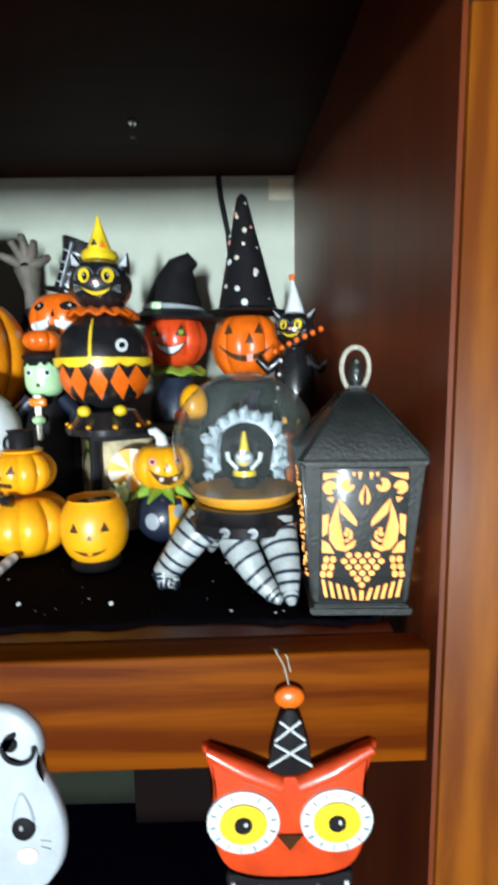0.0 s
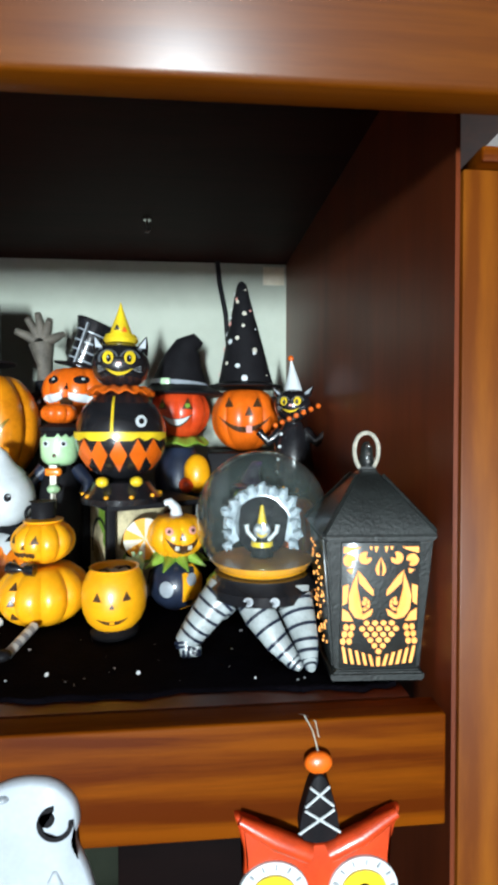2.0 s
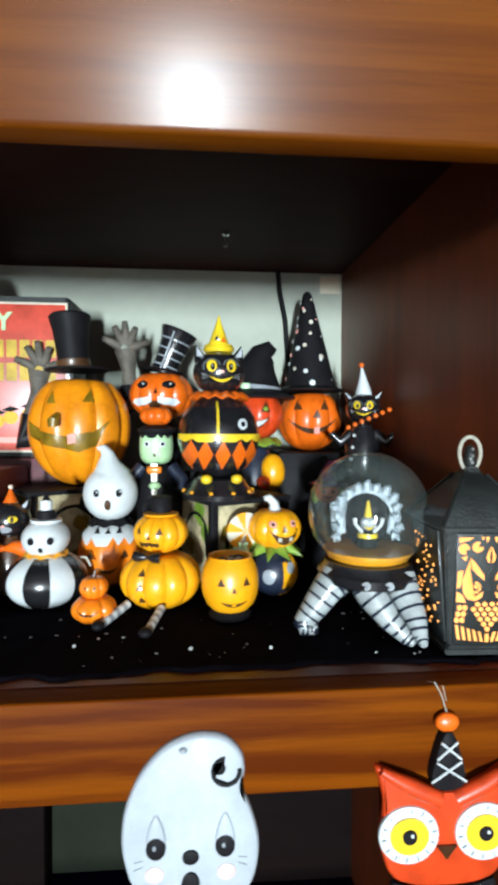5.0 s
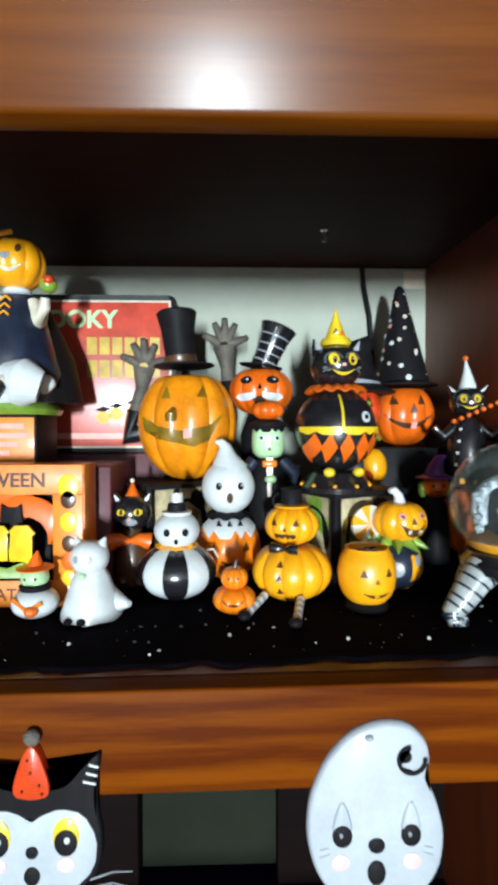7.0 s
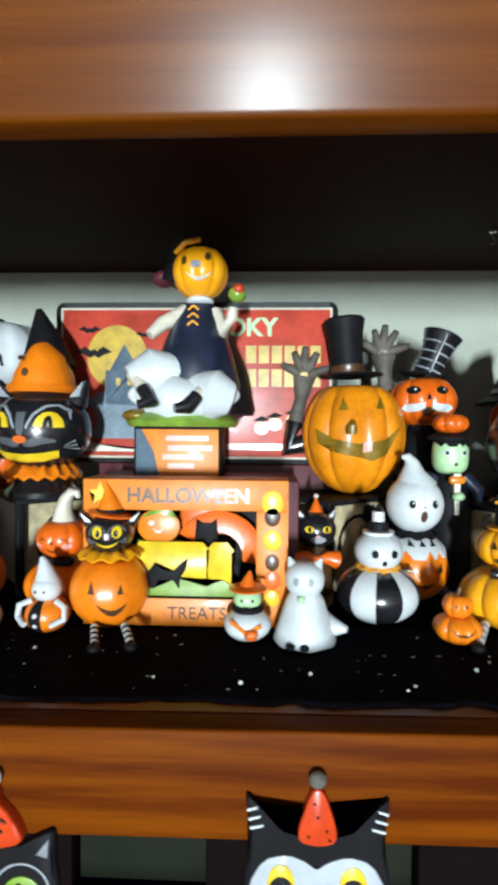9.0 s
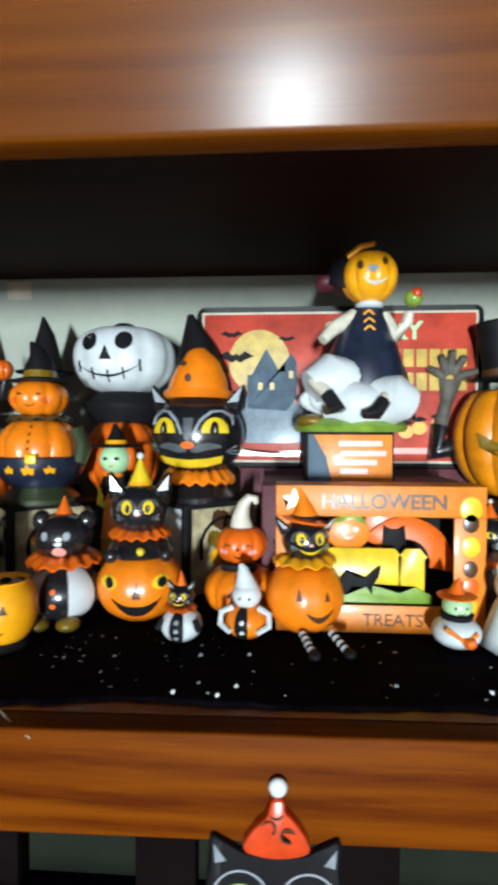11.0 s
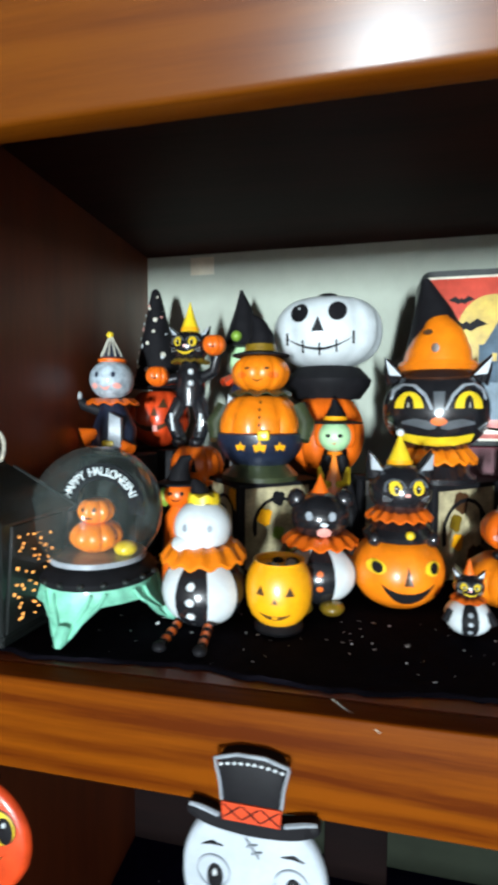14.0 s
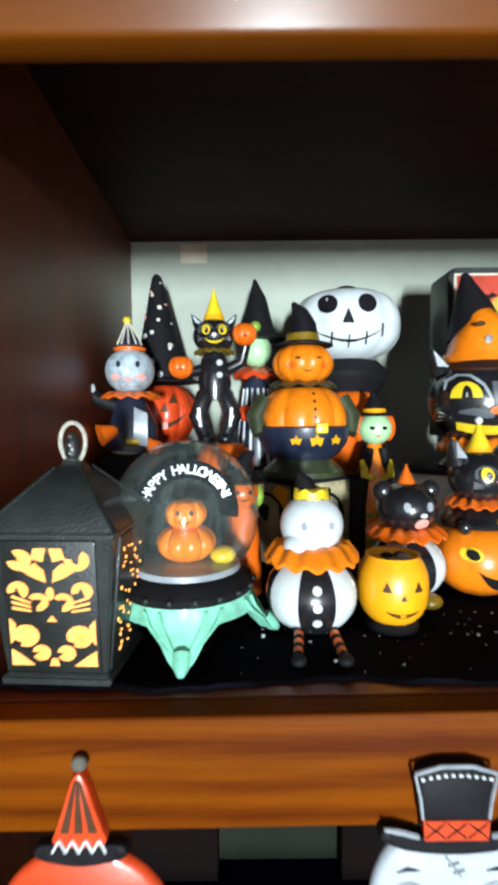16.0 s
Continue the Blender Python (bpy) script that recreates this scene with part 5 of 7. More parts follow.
purple_witch(0.555, 0.300, -8, "small doll with a purple witch hat and dark dress", "matt", "purple")
purple_witch(-0.452, 0.205, 8, "small orange pumpkin-faced doll in orange dress and black hat", "deep", "matt")


def bow_cat():
    F = Fig("cat_figure", "small black cat with orange bow and orange party hat", "figurine", 0.170, 0.235, S, 2)
    F.add("body", tube([(0, 0, 0), (0, 0, 0.03), (0, 0, 0.052), (0, 0, 0.064)], [0.020, 0.021, 0.016, 0.009]), "brown")
    for s in (-1, 1):
        F.add("bow", tube([(0, -0.018, 0.051), (s * 0.010, -0.019, 0.053), (s * 0.021, -0.016, 0.050)], [0.003, 0.007, 0.010], 10), "deep")
        F.add("paw", Sol(s * 0.008, -0.016, 0.006, 0.007, 0.006).mesh(), "brown")
    h = F.sol("head", "black", 0, -0.002, 0.080, 0.022, 0.020)
    for s in (-1, 1):
        F.mark("eye", "yellow", h, oval(s * 0.009, 0.003, 0.0045, 0.0035))
        F.mark("pupil", "black", h, oval(s * 0.0085, 0.003, 0.0016, 0.003), 0.0014)
    F.mark("muzzle", "grey", h, oval(0, -0.008, 0.008, 0.004))
    F.mark("nose", "pink", h, oval(0, -0.004, 0.002, 0.0016))
    ears(F, 0.090, 0.014, 0.007, 0.006)
    cone_hat(F, 0.096, 0.0085, 0.02, "deep", pom="cream", band="cream")


bow_cat()


# ---- the middle: sign, witch, sweets box ----
def tin_sign():
    F = Fig("sign_box", "red tin box sign with dark rim, moon, bats and castle print", "sign", 0.014, 0.356, 1.346, 0)
    w, h, d = 0.390, 0.222, 0.062
    pts = []
    for cx, cz, a0 in ((w / 2 - 0.012, h - 0.012, 0), (-w / 2 + 0.012, h - 0.012, 90)):
        pts += [(cx + 0.012 * math.cos(radians(a0 + 15 * k)), cz + 0.012 * math.sin(radians(a0 + 15 * k))) for k in range(7)]
    pts += [(-w / 2, 0), (w / 2, 0)]
    F.add("case", plate(pts, 0.0, d, 0.002), "iron")
    F.add("border", block(-w / 2 + 0.008, w / 2 - 0.008, -0.0012, 0.001, 0.007, h - 0.008, 0.0004), "cream")
    face = F.add("picture", block(-w / 2 + 0.011, w / 2 - 0.011, -0.002, 0.0, 0.010, h - 0.011, 0.0004), "print_red")
    mk = lambda n, p, m, y=-0.0026: F.add(n, plate(p, y, -0.0015), m, face)  # noqa: E731
    mk("moon", oval(-0.108, 0.146, 0.042, 0.044, 28), "moon")
    mk("fog", rounded([(-0.183, 0.034), (-0.168, 0.060), (-0.150, 0.088), (-0.118, 0.104), (-0.082, 0.100), (-0.050, 0.086), (-0.018, 0.066), (-0.012, 0.034)]), "fog", -0.0030)
    mk("castle", [(-0.124, 0.082), (-0.124, 0.128), (-0.118, 0.128), (-0.098, 0.164), (-0.080, 0.132), (-0.072, 0.132), (-0.072, 0.146), (-0.064, 0.158), (-0.056, 0.144), (-0.056, 0.096), (-0.070, 0.078)], "print_blue", -0.0034)
    for wx, wz in ((-0.106, 0.112), (-0.090, 0.112), (-0.064, 0.128)):
        mk("castle_window", [(wx - 0.003, wz - 0.005), (wx + 0.003, wz - 0.005), (wx + 0.003, wz + 0.005), (wx - 0.003, wz + 0.005)], "moon", -0.0038)
    for cx, cz, q in ((-0.140, 0.150, 1.05), (-0.146, 0.182, 0.65), (-0.070, 0.176, 0.5)):
        mk("bat", [(cx + q * a, cz + q * b) for a, b in ((-0.024, 0.003), (-0.012, 0.010), (-0.004, 0.004), (0, 0.007), (0.004, 0.004), (0.012, 0.010), (0.024, 0.003), (0.012, -0.001), (0.006, -0.005), (0, -0.002), (-0.006, -0.005), (-0.012, -0.001))], "matt", -0.0038)
    mk("ghost", oval(-0.150, 0.060, 0.014, 0.020), "print_red", -0.0036)
    mk("wave", [(-0.178, 0.016), (-0.02, 0.016), (-0.05, 0.024), (-0.1, 0.020), (-0.15, 0.028), (-0.178, 0.022)], "cream", -0.0036)
    F.add("lettering", moved(lettering("SPOOKY", 0.0335, 0.0006, 0.03), 0.047, -0.0028, 0.186), "pale", face)
    for z, x0, x1 in ((0.150, 0.070, 0.172), (0.118, 0.070, 0.160)):
        x = x0
        while x < x1:
            mk("letter_bar", [(x, z - 0.012), (x + 0.014, z - 0.012), (x + 0.014, z + 0.012), (x, z + 0.012)], "moon")
            x += 0.0175
    mk("caption_bar", [(0.02, 0.020), (0.17, 0.020), (0.17, 0.028), (0.02, 0.028)], "pink")
    for cx, cz in ((0.110, 0.055), (0.135, 0.060), (0.092, 0.05)):
        mk("pumpkin_print", oval(cx, cz, 0.010, 0.009), "amber")
        mk("bat", [(cx - 0.012, cz + 0.010), (cx, cz + 0.016), (cx + 0.012, cz + 0.012), (cx, cz + 0.008)], "matt", -0.0032)


tin_sign()


def sweets_box():
    F = Fig("sweets_box", "orange card sweets box with a die-cut window and pumpkin scene", "box", 0.034, 0.158, S, 0)
    W, H, D = 0.097, 0.139, 0.045
    F.add("back", block(-W, W, D - 0.002, D, 0, H, 0.0004), "matt")
    for s in (-1, 1):
        F.add("side", block(s * W - 0.001, s * W + 0.001, 0.0021, D - 0.0021, 0, H, 0.0003), "print_orange")
    F.add("top", block(-W + 0.0012, W - 0.0012, 0.0021, D - 0.0021, H - 0.002, H, 0.0003), "print_orange")
    wx0, wx1, wz0, wz1 = -0.060, 0.068, 0.026, 0.110
    F.add("front_top", block(-W, W, 0, 0.002, wz1, H, 0.0004), "print_orange")
    F.add("front_bottom", block(-W, W, 0, 0.002, 0, wz0, 0.0004), "print_orange")
    F.add("front_side", block(-W, wx0, 0, 0.002, wz0 + 0.0002, wz1 - 0.0002, 0.0004), "print_orange")
    F.add("front_side", block(wx1, W, 0, 0.002, wz0 + 0.0002, wz1 - 0.0002, 0.0004), "print_orange")
    F.add("lettering", moved(lettering("HALLOWEEN", 0.0195, 0.0004, 0.02), 0.003, -0.0006, 0.1235), "brown")
    F.add("lettering", moved(lettering("TREATS", 0.0165, 0.0004), 0.012, -0.0006, 0.012), "brown")
    mk = lambda n, p, m, y=0.018, t=0.002: F.add(n, plate(p, y, y + t, 0.0006), m)  # noqa: E731
    mk("pumpkin_cut_out", oval(-0.028, 0.092, 0.021, 0.017, 24), "orange", 0.014)
    mk("leaf_cut_out", [(-0.045, 0.1), (-0.035, 0.109), (-0.015, 0.109), (-0.010, 0.1), (-0.026, 0.105)], "green", 0.013, 0.0008)
    for s in (-1, 1):
        mk("eye", oval(-0.028 + s * 0.007, 0.095, 0.003, 0.003), "cream", 0.0133, 0.0006)
    mk("mouth", smile(-0.028, 0.088, 0.014, 0.004, 0.003), "cream", 0.0133, 0.0006)
    mk("collar_cut_out", [(-0.050, 0.078), (-0.006, 0.078), (-0.016, 0.070), (-0.040, 0.070)], "green", 0.016)
    mk("pumpkin_cut_out", oval(0.014, 0.098, 0.024, 0.022, 24), "deep", 0.030)
    mk("arch_cut_out", arc_band(0.030, 0.060, 0.024, 0.046, -10, 150, 18), "deep", 0.026)
    mk("cat_cut_out", [(0.006, 0.074), (0.008, 0.098), (0.014, 0.094), (0.022, 0.094), (0.028, 0.098), (0.030, 0.074)], "matt", 0.022)
    for x0, x1 in ((-0.050, 0.020), (0.022, 0.044)):
        mk("fence_cut_out", [(x0, 0.036), (x1, 0.036), (x1, 0.068), (x1 + 0.003, 0.070), (x1, 0.073), (x1 - 0.004, 0.078), (x0 + 0.004, 0.078), (x0, 0.073), (x0 - 0.003, 0.070)], "yellow", 0.010)
    mk("grass_cut_out", [(-0.055, 0.026), (0.050, 0.026), (0.050, 0.034), (0.035, 0.042), (0.02, 0.036), (-0.01, 0.044), (-0.03, 0.036), (-0.055, 0.040)], "green", 0.007)
    mk("black_cat_cut_out", [(-0.036, 0.034), (-0.036, 0.050), (-0.030, 0.058), (-0.022, 0.052), (-0.012, 0.050), (-0.004, 0.058), (0.002, 0.062), (0.0, 0.052), (-0.006, 0.042), (-0.006, 0.034), (-0.012, 0.042), (-0.026, 0.042), (-0.030, 0.034)], "matt", 0.005)
    mk("pumpkin_cut_out", oval(-0.045, 0.036, 0.011, 0.010), "deep", 0.004)
    for z, m, q in ((0.118, "yellow", 0.012), (0.105, "brown", 0.009), (0.083, "yellow", 0.010), (0.062, "brown", 0.008), (0.045, "deep", 0.009), (0.028, "yellow", 0.008)):
        mk("printed_motif", oval(0.083, z, q * 0.85, q), m, -0.0006, 0.0008)
    mk("printed_motif", star(-0.081, 0.125, 0.012), "yellow", -0.0006, 0.0008)
    mk("printed_motif", [(-0.090, 0.07), (-0.075, 0.07), (-0.070, 0.1), (-0.080, 0.108)], "brown", -0.0006, 0.0008)


sweets_box()


def witch_plinth():
    F = Fig("printed_block", "small orange printed card box with faded lettering", "box", 0.013, 0.262, 1.3375, 0)
    F.add("body", block(-0.049, 0.049, -0.034, 0.034, 0, 0.058, 0.001), "matt")
    F.add("front", block(-0.046, 0.047, -0.0356, -0.033, 0.003, 0.055, 0.0004), "print_orange")
    F.add("corner_print", plate([(-0.046, 0.003), (-0.02, 0.003), (-0.026, 0.03), (-0.040, 0.055), (-0.046, 0.055)], -0.0364, -0.035), "print_blue")
    for z, x0, x1 in ((0.045, -0.012, 0.036), (0.034, -0.010, 0.040), (0.024, -0.016, 0.030), (0.014, -0.010, 0.020)):
        F.add("text_bar", plate([(x0, z - 0.003), (x1, z - 0.003), (x1, z + 0.003), (x0, z + 0.003)], -0.0364, -0.035), "pink")


witch_plinth()


def seated_witch():
    F = Fig("doll", "seated pumpkin-headed witch doll in navy dress and white bloomers", "doll", 0.016, 0.252, 1.3955, 0, whole=True)
    F.add("mound", moved(lathe([(0.062, 0), (0.066, 0.006), (0.058, 0.015), (0.02, 0.018)], 40), 0, 0, 0), "green")
    F.add("mound_patch", Sol(-0.045, -0.03, 0.012, 0.018, 0.008).mesh(), "carved")
    F.add("dress", tube([(0.015, 0.004, 0.016), (0.015, 0, 0.05), (0.016, -0.002, 0.085), (0.018, -0.002, 0.115), (0.020, -0.002, 0.142)], [0.048, 0.052, 0.042, 0.031, 0.016], 24), "blue")
    for L in ([(0.0, -0.02, 0.055), (-0.030, -0.040, 0.058), (-0.048, -0.046, 0.048)], [(0.02, -0.03, 0.035), (0.045, -0.046, 0.034), (0.058, -0.042, 0.030)], [(-0.02, -0.03, 0.03), (0.0, -0.045, 0.028), (0.03, -0.046, 0.028)]):
        F.add("bloomers", tube(L, [0.026, 0.027, 0.018], 18), "white")
    for a, b, c in (((-0.045, -0.052, 0.055), (-0.032, -0.064, 0.040), (-0.022, -0.070, 0.024)), ((0.032, -0.05, 0.042), (0.026, -0.066, 0.032), (0.016, -0.072, 0.020))):
        F.add("stocking", tube([a, b], [0.008, 0.007], 12), "cream")
        F.add("boot", tube([b, c, (c[0] - 0.012, c[1] - 0.006, c[2] - 0.002)], [0.0078, 0.0085, 0.005], 12), "black")
    F.add("underskirt", Sol(0.004, -0.020, 0.036, 0.064, 0.022, 11, 0.14, sy=0.45).mesh(), "white")
    F.add("cape", tube([(0.016, 0.03, 0.015), (0.016, 0.03, 0.07), (0.018, 0.022, 0.135)], [0.066, 0.056, 0.026], 24), "matt")
    F.add("arm", tube([(0.004, -0.006, 0.132), (-0.022, -0.018, 0.116), (-0.034, -0.026, 0.102)], [0.010, 0.0085, 0.006], 12), "cream")
    F.add("arm", tube([(0.036, -0.006, 0.130), (0.050, -0.02, 0.108), (0.058, -0.028, 0.122), (0.060, -0.03, 0.132)], [0.010, 0.0085, 0.007, 0.005], 12), "cream")
    F.add("bouquet", Sol(0.064, -0.03, 0.146, 0.010, 0.009).mesh(), "green")
    F.add("flower", Sol(0.066, -0.036, 0.150, 0.006, 0.006).mesh(), "red")
    F.add("collar", Sol(0.020, -0.008, 0.144, 0.016, 0.006).mesh(), "white")
    for k in range(3):
        for s in (-1, 1):
            F.add("lace", tube([(0.016, -0.031 - 0.0028 * k, 0.134 - 0.009 * k), (0.016 + s * 0.006, -0.031 - 0.0028 * k, 0.129 - 0.009 * k)], [0.0012, 0.0012], 6), "amber")
    h = Sol(0.020, -0.008, 0.176, 0.032, 0.031, 9, 0.08)
    F.add("head", h.mesh(), "amber")
    h.ob = None
    F.mark("eye", "brown", h, oval(-0.014, 0.006, 0.003, 0.005))
    F.mark("eye", "brown", h, oval(0.012, 0.010, 0.003, 0.005))
    F.mark("nose", "grey", h, oval(-0.001, 0.001, 0.006, 0.004))
    F.mark("mouth", "cream", h, smile(0.002, -0.012, 0.030, 0.006, 0.004))
    F.add("hood", tube([(-0.006, 0.012, 0.165), (0.004, 0.010, 0.190), (0.016, 0.006, 0.206)], [0.026, 0.026, 0.014], 18), "matt")
    F.add("hood_band", tube([(-0.006, -0.024, 0.194), (0.006, -0.030, 0.203), (0.022, -0.026, 0.208)], [0.003, 0.0035, 0.003], 10), "amber")
    F.add("ribbon", Sol(-0.026, 0.012, 0.176, 0.014, 0.010).mesh(), "maroon")
    F.done()


seated_witch()


def tiny_ghoul():
    F = Fig("doll", "tiny green-faced doll in a white robe holding a pumpkin", "doll", 0.098, 0.130, S, 0, whole=True)
    F.add("robe", Sol(0, 0, 0.014, 0.021, 0.0145).mesh(), "white")
    F.add("sash", tube([(-0.014, -0.015, 0.021), (0.0, -0.021, 0.013), (0.012, -0.017, 0.018)], [0.0022, 0.0024, 0.0022], 8), "orange")
    F.add("pumpkin", Sol(0.004, -0.021, 0.012, 0.006, 0.0052, 7).mesh(), "deep")
    h = Sol(0, -0.001, 0.037, 0.0125, 0.0115)
    F.add("head", h.mesh(), "pale")
    h.ob = None
    for s in (-1, 1):
        F.mark("eye", "matt", h, oval(s * 0.0045, 0.001, 0.001, 0.0013, 8))
    F.mark("mouth", "brown", h, smile(0, -0.004, 0.007, 0.0015, 0.001))
    F.add("hair", lathe([(0.0135, 0.026), (0.0145, 0.030), (0.011, 0.033)]), "matt")
    F.add("brim", moved(lathe([(0.0165, 0), (0.017, 0.0012), (0.011, 0.003)]), 0, 0, 0.045), "deep")
    F.add("hat", tube([(0, 0, 0.046), (0.0005, 0, 0.053), (0.002, 0, 0.061)], [0.0085, 0.005, 0.001]), "deep")
    F.done()


tiny_ghoul()


def white_cat():
    F = Fig("cat_figure", "plain white porcelain cat in a ghost sheet", "figurine", 0.151, 0.132, S, -8)
    F.add("sheet", lathe([(0.028, 0), (0.0275, 0.004), (0.023, 0.018), (0.017, 0.036), (0.011, 0.046)], 40, 7, 0.03), "white")
    F.add("tail", tube([(0.014, 0.006, 0.014), (0.027, 0.002, 0.011), (0.037, -0.002, 0.012)], [0.012, 0.008, 0.003], 12), "white")
    h = F.sol("head", "white", 0, -0.003, 0.055, 0.0175, 0.0155, p=2.3)
    for s in (-1, 1):
        F.add("ear", tube([(s * 0.010, -0.002, 0.064), (s * 0.0145, -0.002, 0.0735)], [0.0065, 0.0012], 10), "white")
        F.mark("eye", "grey", h, oval(s * 0.0062, 0.001, 0.0024, 0.0034))
        F.add("paw", Sol(s * 0.006 - 0.004, -0.028, 0.003, 0.004, 0.003).mesh(), "matt")
    F.add("bell", Sol(-0.002, -0.016, 0.040, 0.0035, 0.0035).mesh(), "pale")


white_cat()


# ---- left-hand figures ----
def big_cat():
    F = Fig("cat_figure", "large glossy black cat head jar with crooked orange witch hat", "figurine", -0.168, 0.290, 1.3095, -4)
    F.add("foot", lathe([(0.046, 0), (0.047, 0.006), (0.038, 0.014), (0.034, 0.02), (0.02, 0.022)]), "black")
    ruff(F, 0.026, 0.047, "orange", 18, 0.012)
    b = F.sol("head", "black", 0, 0, 0.082, 0.059, 0.053, sy=0.92)
    for s in (-1, 1):
        dome = [(s * 0.030 + 0.0145 * math.cos(radians(q)), 0.002 + 0.0185 * math.sin(radians(q))) for q in range(0, 181, 15)]
        F.add("brow", patch(b, [(s * px, pz) for px, pz in ((0.049, 0.012), (0.0455, 0.0215), (0.036, 0.0275), (0.026, 0.026), (0.015, 0.015), (0.008, 0.000), (0.006, 0.002), (0.013, 0.018), (0.024, 0.0285), (0.036, 0.0298), (0.0475, 0.0235))], 0.0014), "grey", b.ob)
        F.mark("eye", "yellow", b, dome, 0.0014)
        F.mark("pupil", "black", b, [(s * 0.030 - s * 0.0005 + 0.0048 * math.cos(radians(q)), 0.002 + 0.014 * math.sin(radians(q))) for q in range(0, 181, 20)], 0.0022)
        F.mark("glint", "cream", b, [(s * 0.030 - 0.0008, 0.003), (s * 0.030 + 0.0008, 0.003), (s * 0.030, 0.0095)], 0.003)
        F.mark("muzzle", "smoke", b, [(s * px, pz) for px, pz in ((0.002, -0.015), (0.012, -0.011), (0.024, -0.009), (0.036, -0.012), (0.037, -0.015), (0.024, -0.0175), (0.010, -0.021), (0.003, -0.020))], 0.0014)
        for k in (-1, 0, 1):
            F.mark("whisker", "white", b, [(s * 0.042, -0.021 + 0.001 * k), (s * 0.052, -0.018 + 0.005 * k), (s * 0.052, -0.0188 + 0.005 * k)], 0.001)
    F.mark("snout", "smoke", b, [(-0.006, 0.020), (0.006, 0.020), (0.004, -0.004), (0.0, -0.009), (-0.004, -0.004)], 0.0010)
    F.mark("nose", "deep", b, oval(0, -0.012, 0.008, 0.0045), 0.003)
    F.mark("mouth", "yellow", b, [(-0.037, -0.025), (-0.020, -0.028), (0.0, -0.0295), (0.020, -0.028), (0.037, -0.025), (0.034, -0.034), (0.018, -0.0385), (0.0, -0.040), (-0.018, -0.0385), (-0.034, -0.034)], 0.0018)
    ears(F, 0.115, 0.044, 0.014, 0.013)
    F.add("hat_brim", moved(lathe([(0.040, -0.003), (0.044, 0.002), (0.042, 0.007), (0.034, 0.008)]), 0, 0, 0.130), "orange")
    hat = F.add("hat", tube([(0, 0, 0.132), (0.001, 0, 0.150), (0.0, 0.0, 0.168), (-0.004, 0.002, 0.180), (-0.012, 0.004, 0.187)], [0.039, 0.036, 0.028, 0.019, 0.009], 24), "orange")
    cap = Sol(0, 0, 0.152, 0.0365, 0.06)
    cap.ob = hat
    F.mark("hat_face", "brown", cap, oval(-0.004, -0.002, 0.004, 0.005), 0.001)
    F.mark("hat_face", "brown", cap, oval(-0.012, 0.016, 0.005, 0.003), -0.0008)
    F.add("hat_tip", tube([(0.0, 0.012, 0.160), (-0.005, 0.014, 0.196), (-0.014, 0.014, 0.236)], [0.034, 0.022, 0.004], 18), "matt", hat)


big_cat()


def cat_on_pumpkin():
    F = Fig("cat_figure", "black cat with yellow cone hat on a big orange jack-o-lantern", "figurine", -0.214, 0.190, S, 10)
    b = F.sol("pumpkin", "orange", 0, 0, 0.036, 0.043, 0.037, 8, 0.04)
    for s in (-1, 1):
        F.mark("eye", "yellow", b, oval(s * 0.024 - 0.002, 0.010, 0.0075, 0.006))
        F.mark("pupil", "matt", b, oval(s * 0.024 - 0.001, 0.010, 0.004, 0.0045), 0.0014)
    F.mark("nose", "brown", b, tri(0.0, 0.004, 0.008, 0.016))
    F.mark("mouth", "matt", b, smile(0, -0.012, 0.046, 0.008, 0.011))
    F.add("lid", lathe([(0.032, 0.066), (0.033, 0.070), (0.026, 0.080), (0.016, 0.085)]), "black")
    F.add("medal", Sol(0.003, -0.031, 0.074, 0.004, 0.004).mesh(), "yellow")
    for s in (-1, 1):
        F.add("paw", Sol(s * 0.026, -0.020, 0.068, 0.006, 0.007).mesh(), "black")
    ruff(F, 0.086, 0.031, "deep", 16, 0.006)
    h = F.sol("head", "black", 0, -0.003, 0.111, 0.0285, 0.0255)
    cat_face(F, h, 0.025, "yellow", "black", "white")
    ears(F, 0.124, 0.021, 0.008, 0.0105, inside="grey")
    cone_hat(F, 0.134, 0.0115, 0.030, "yellow", band="amber", pom="white")


cat_on_pumpkin()


def mini_cat(x, y):
    F = Fig("cat_figure", "tiny black cat with white striped body and orange hat", "figurine", x, y, S, -4)
    b = F.sol("body", "white", 0, 0, 0.0155, 0.0185, 0.0155)
    F.add("stripe", gore(b, -0.35, 0.35), "matt", b.ob)
    for k in range(3):
        F.mark("button", "grey", b, oval(0, 0.007 - 0.007 * k, 0.0018, 0.0018, 8), 0.0013)
    for s in (-1, 1):
        F.add("arm", tube([(s * 0.014, -0.008, 0.022), (s * 0.019, -0.012, 0.014)], [0.0035, 0.003], 8), "matt")
    ruff(F, 0.030, 0.014, "deep", 8, 0.002)
    h = F.sol("head", "black", 0, -0.001, 0.041, 0.012, 0.0105)
    cat_face(F, h, 0.0115)
    ears(F, 0.047, 0.008, 0.004, 0.0035)
    cone_hat(F, 0.050, 0.0045, 0.014, "deep")


mini_cat(-0.158, 0.132)


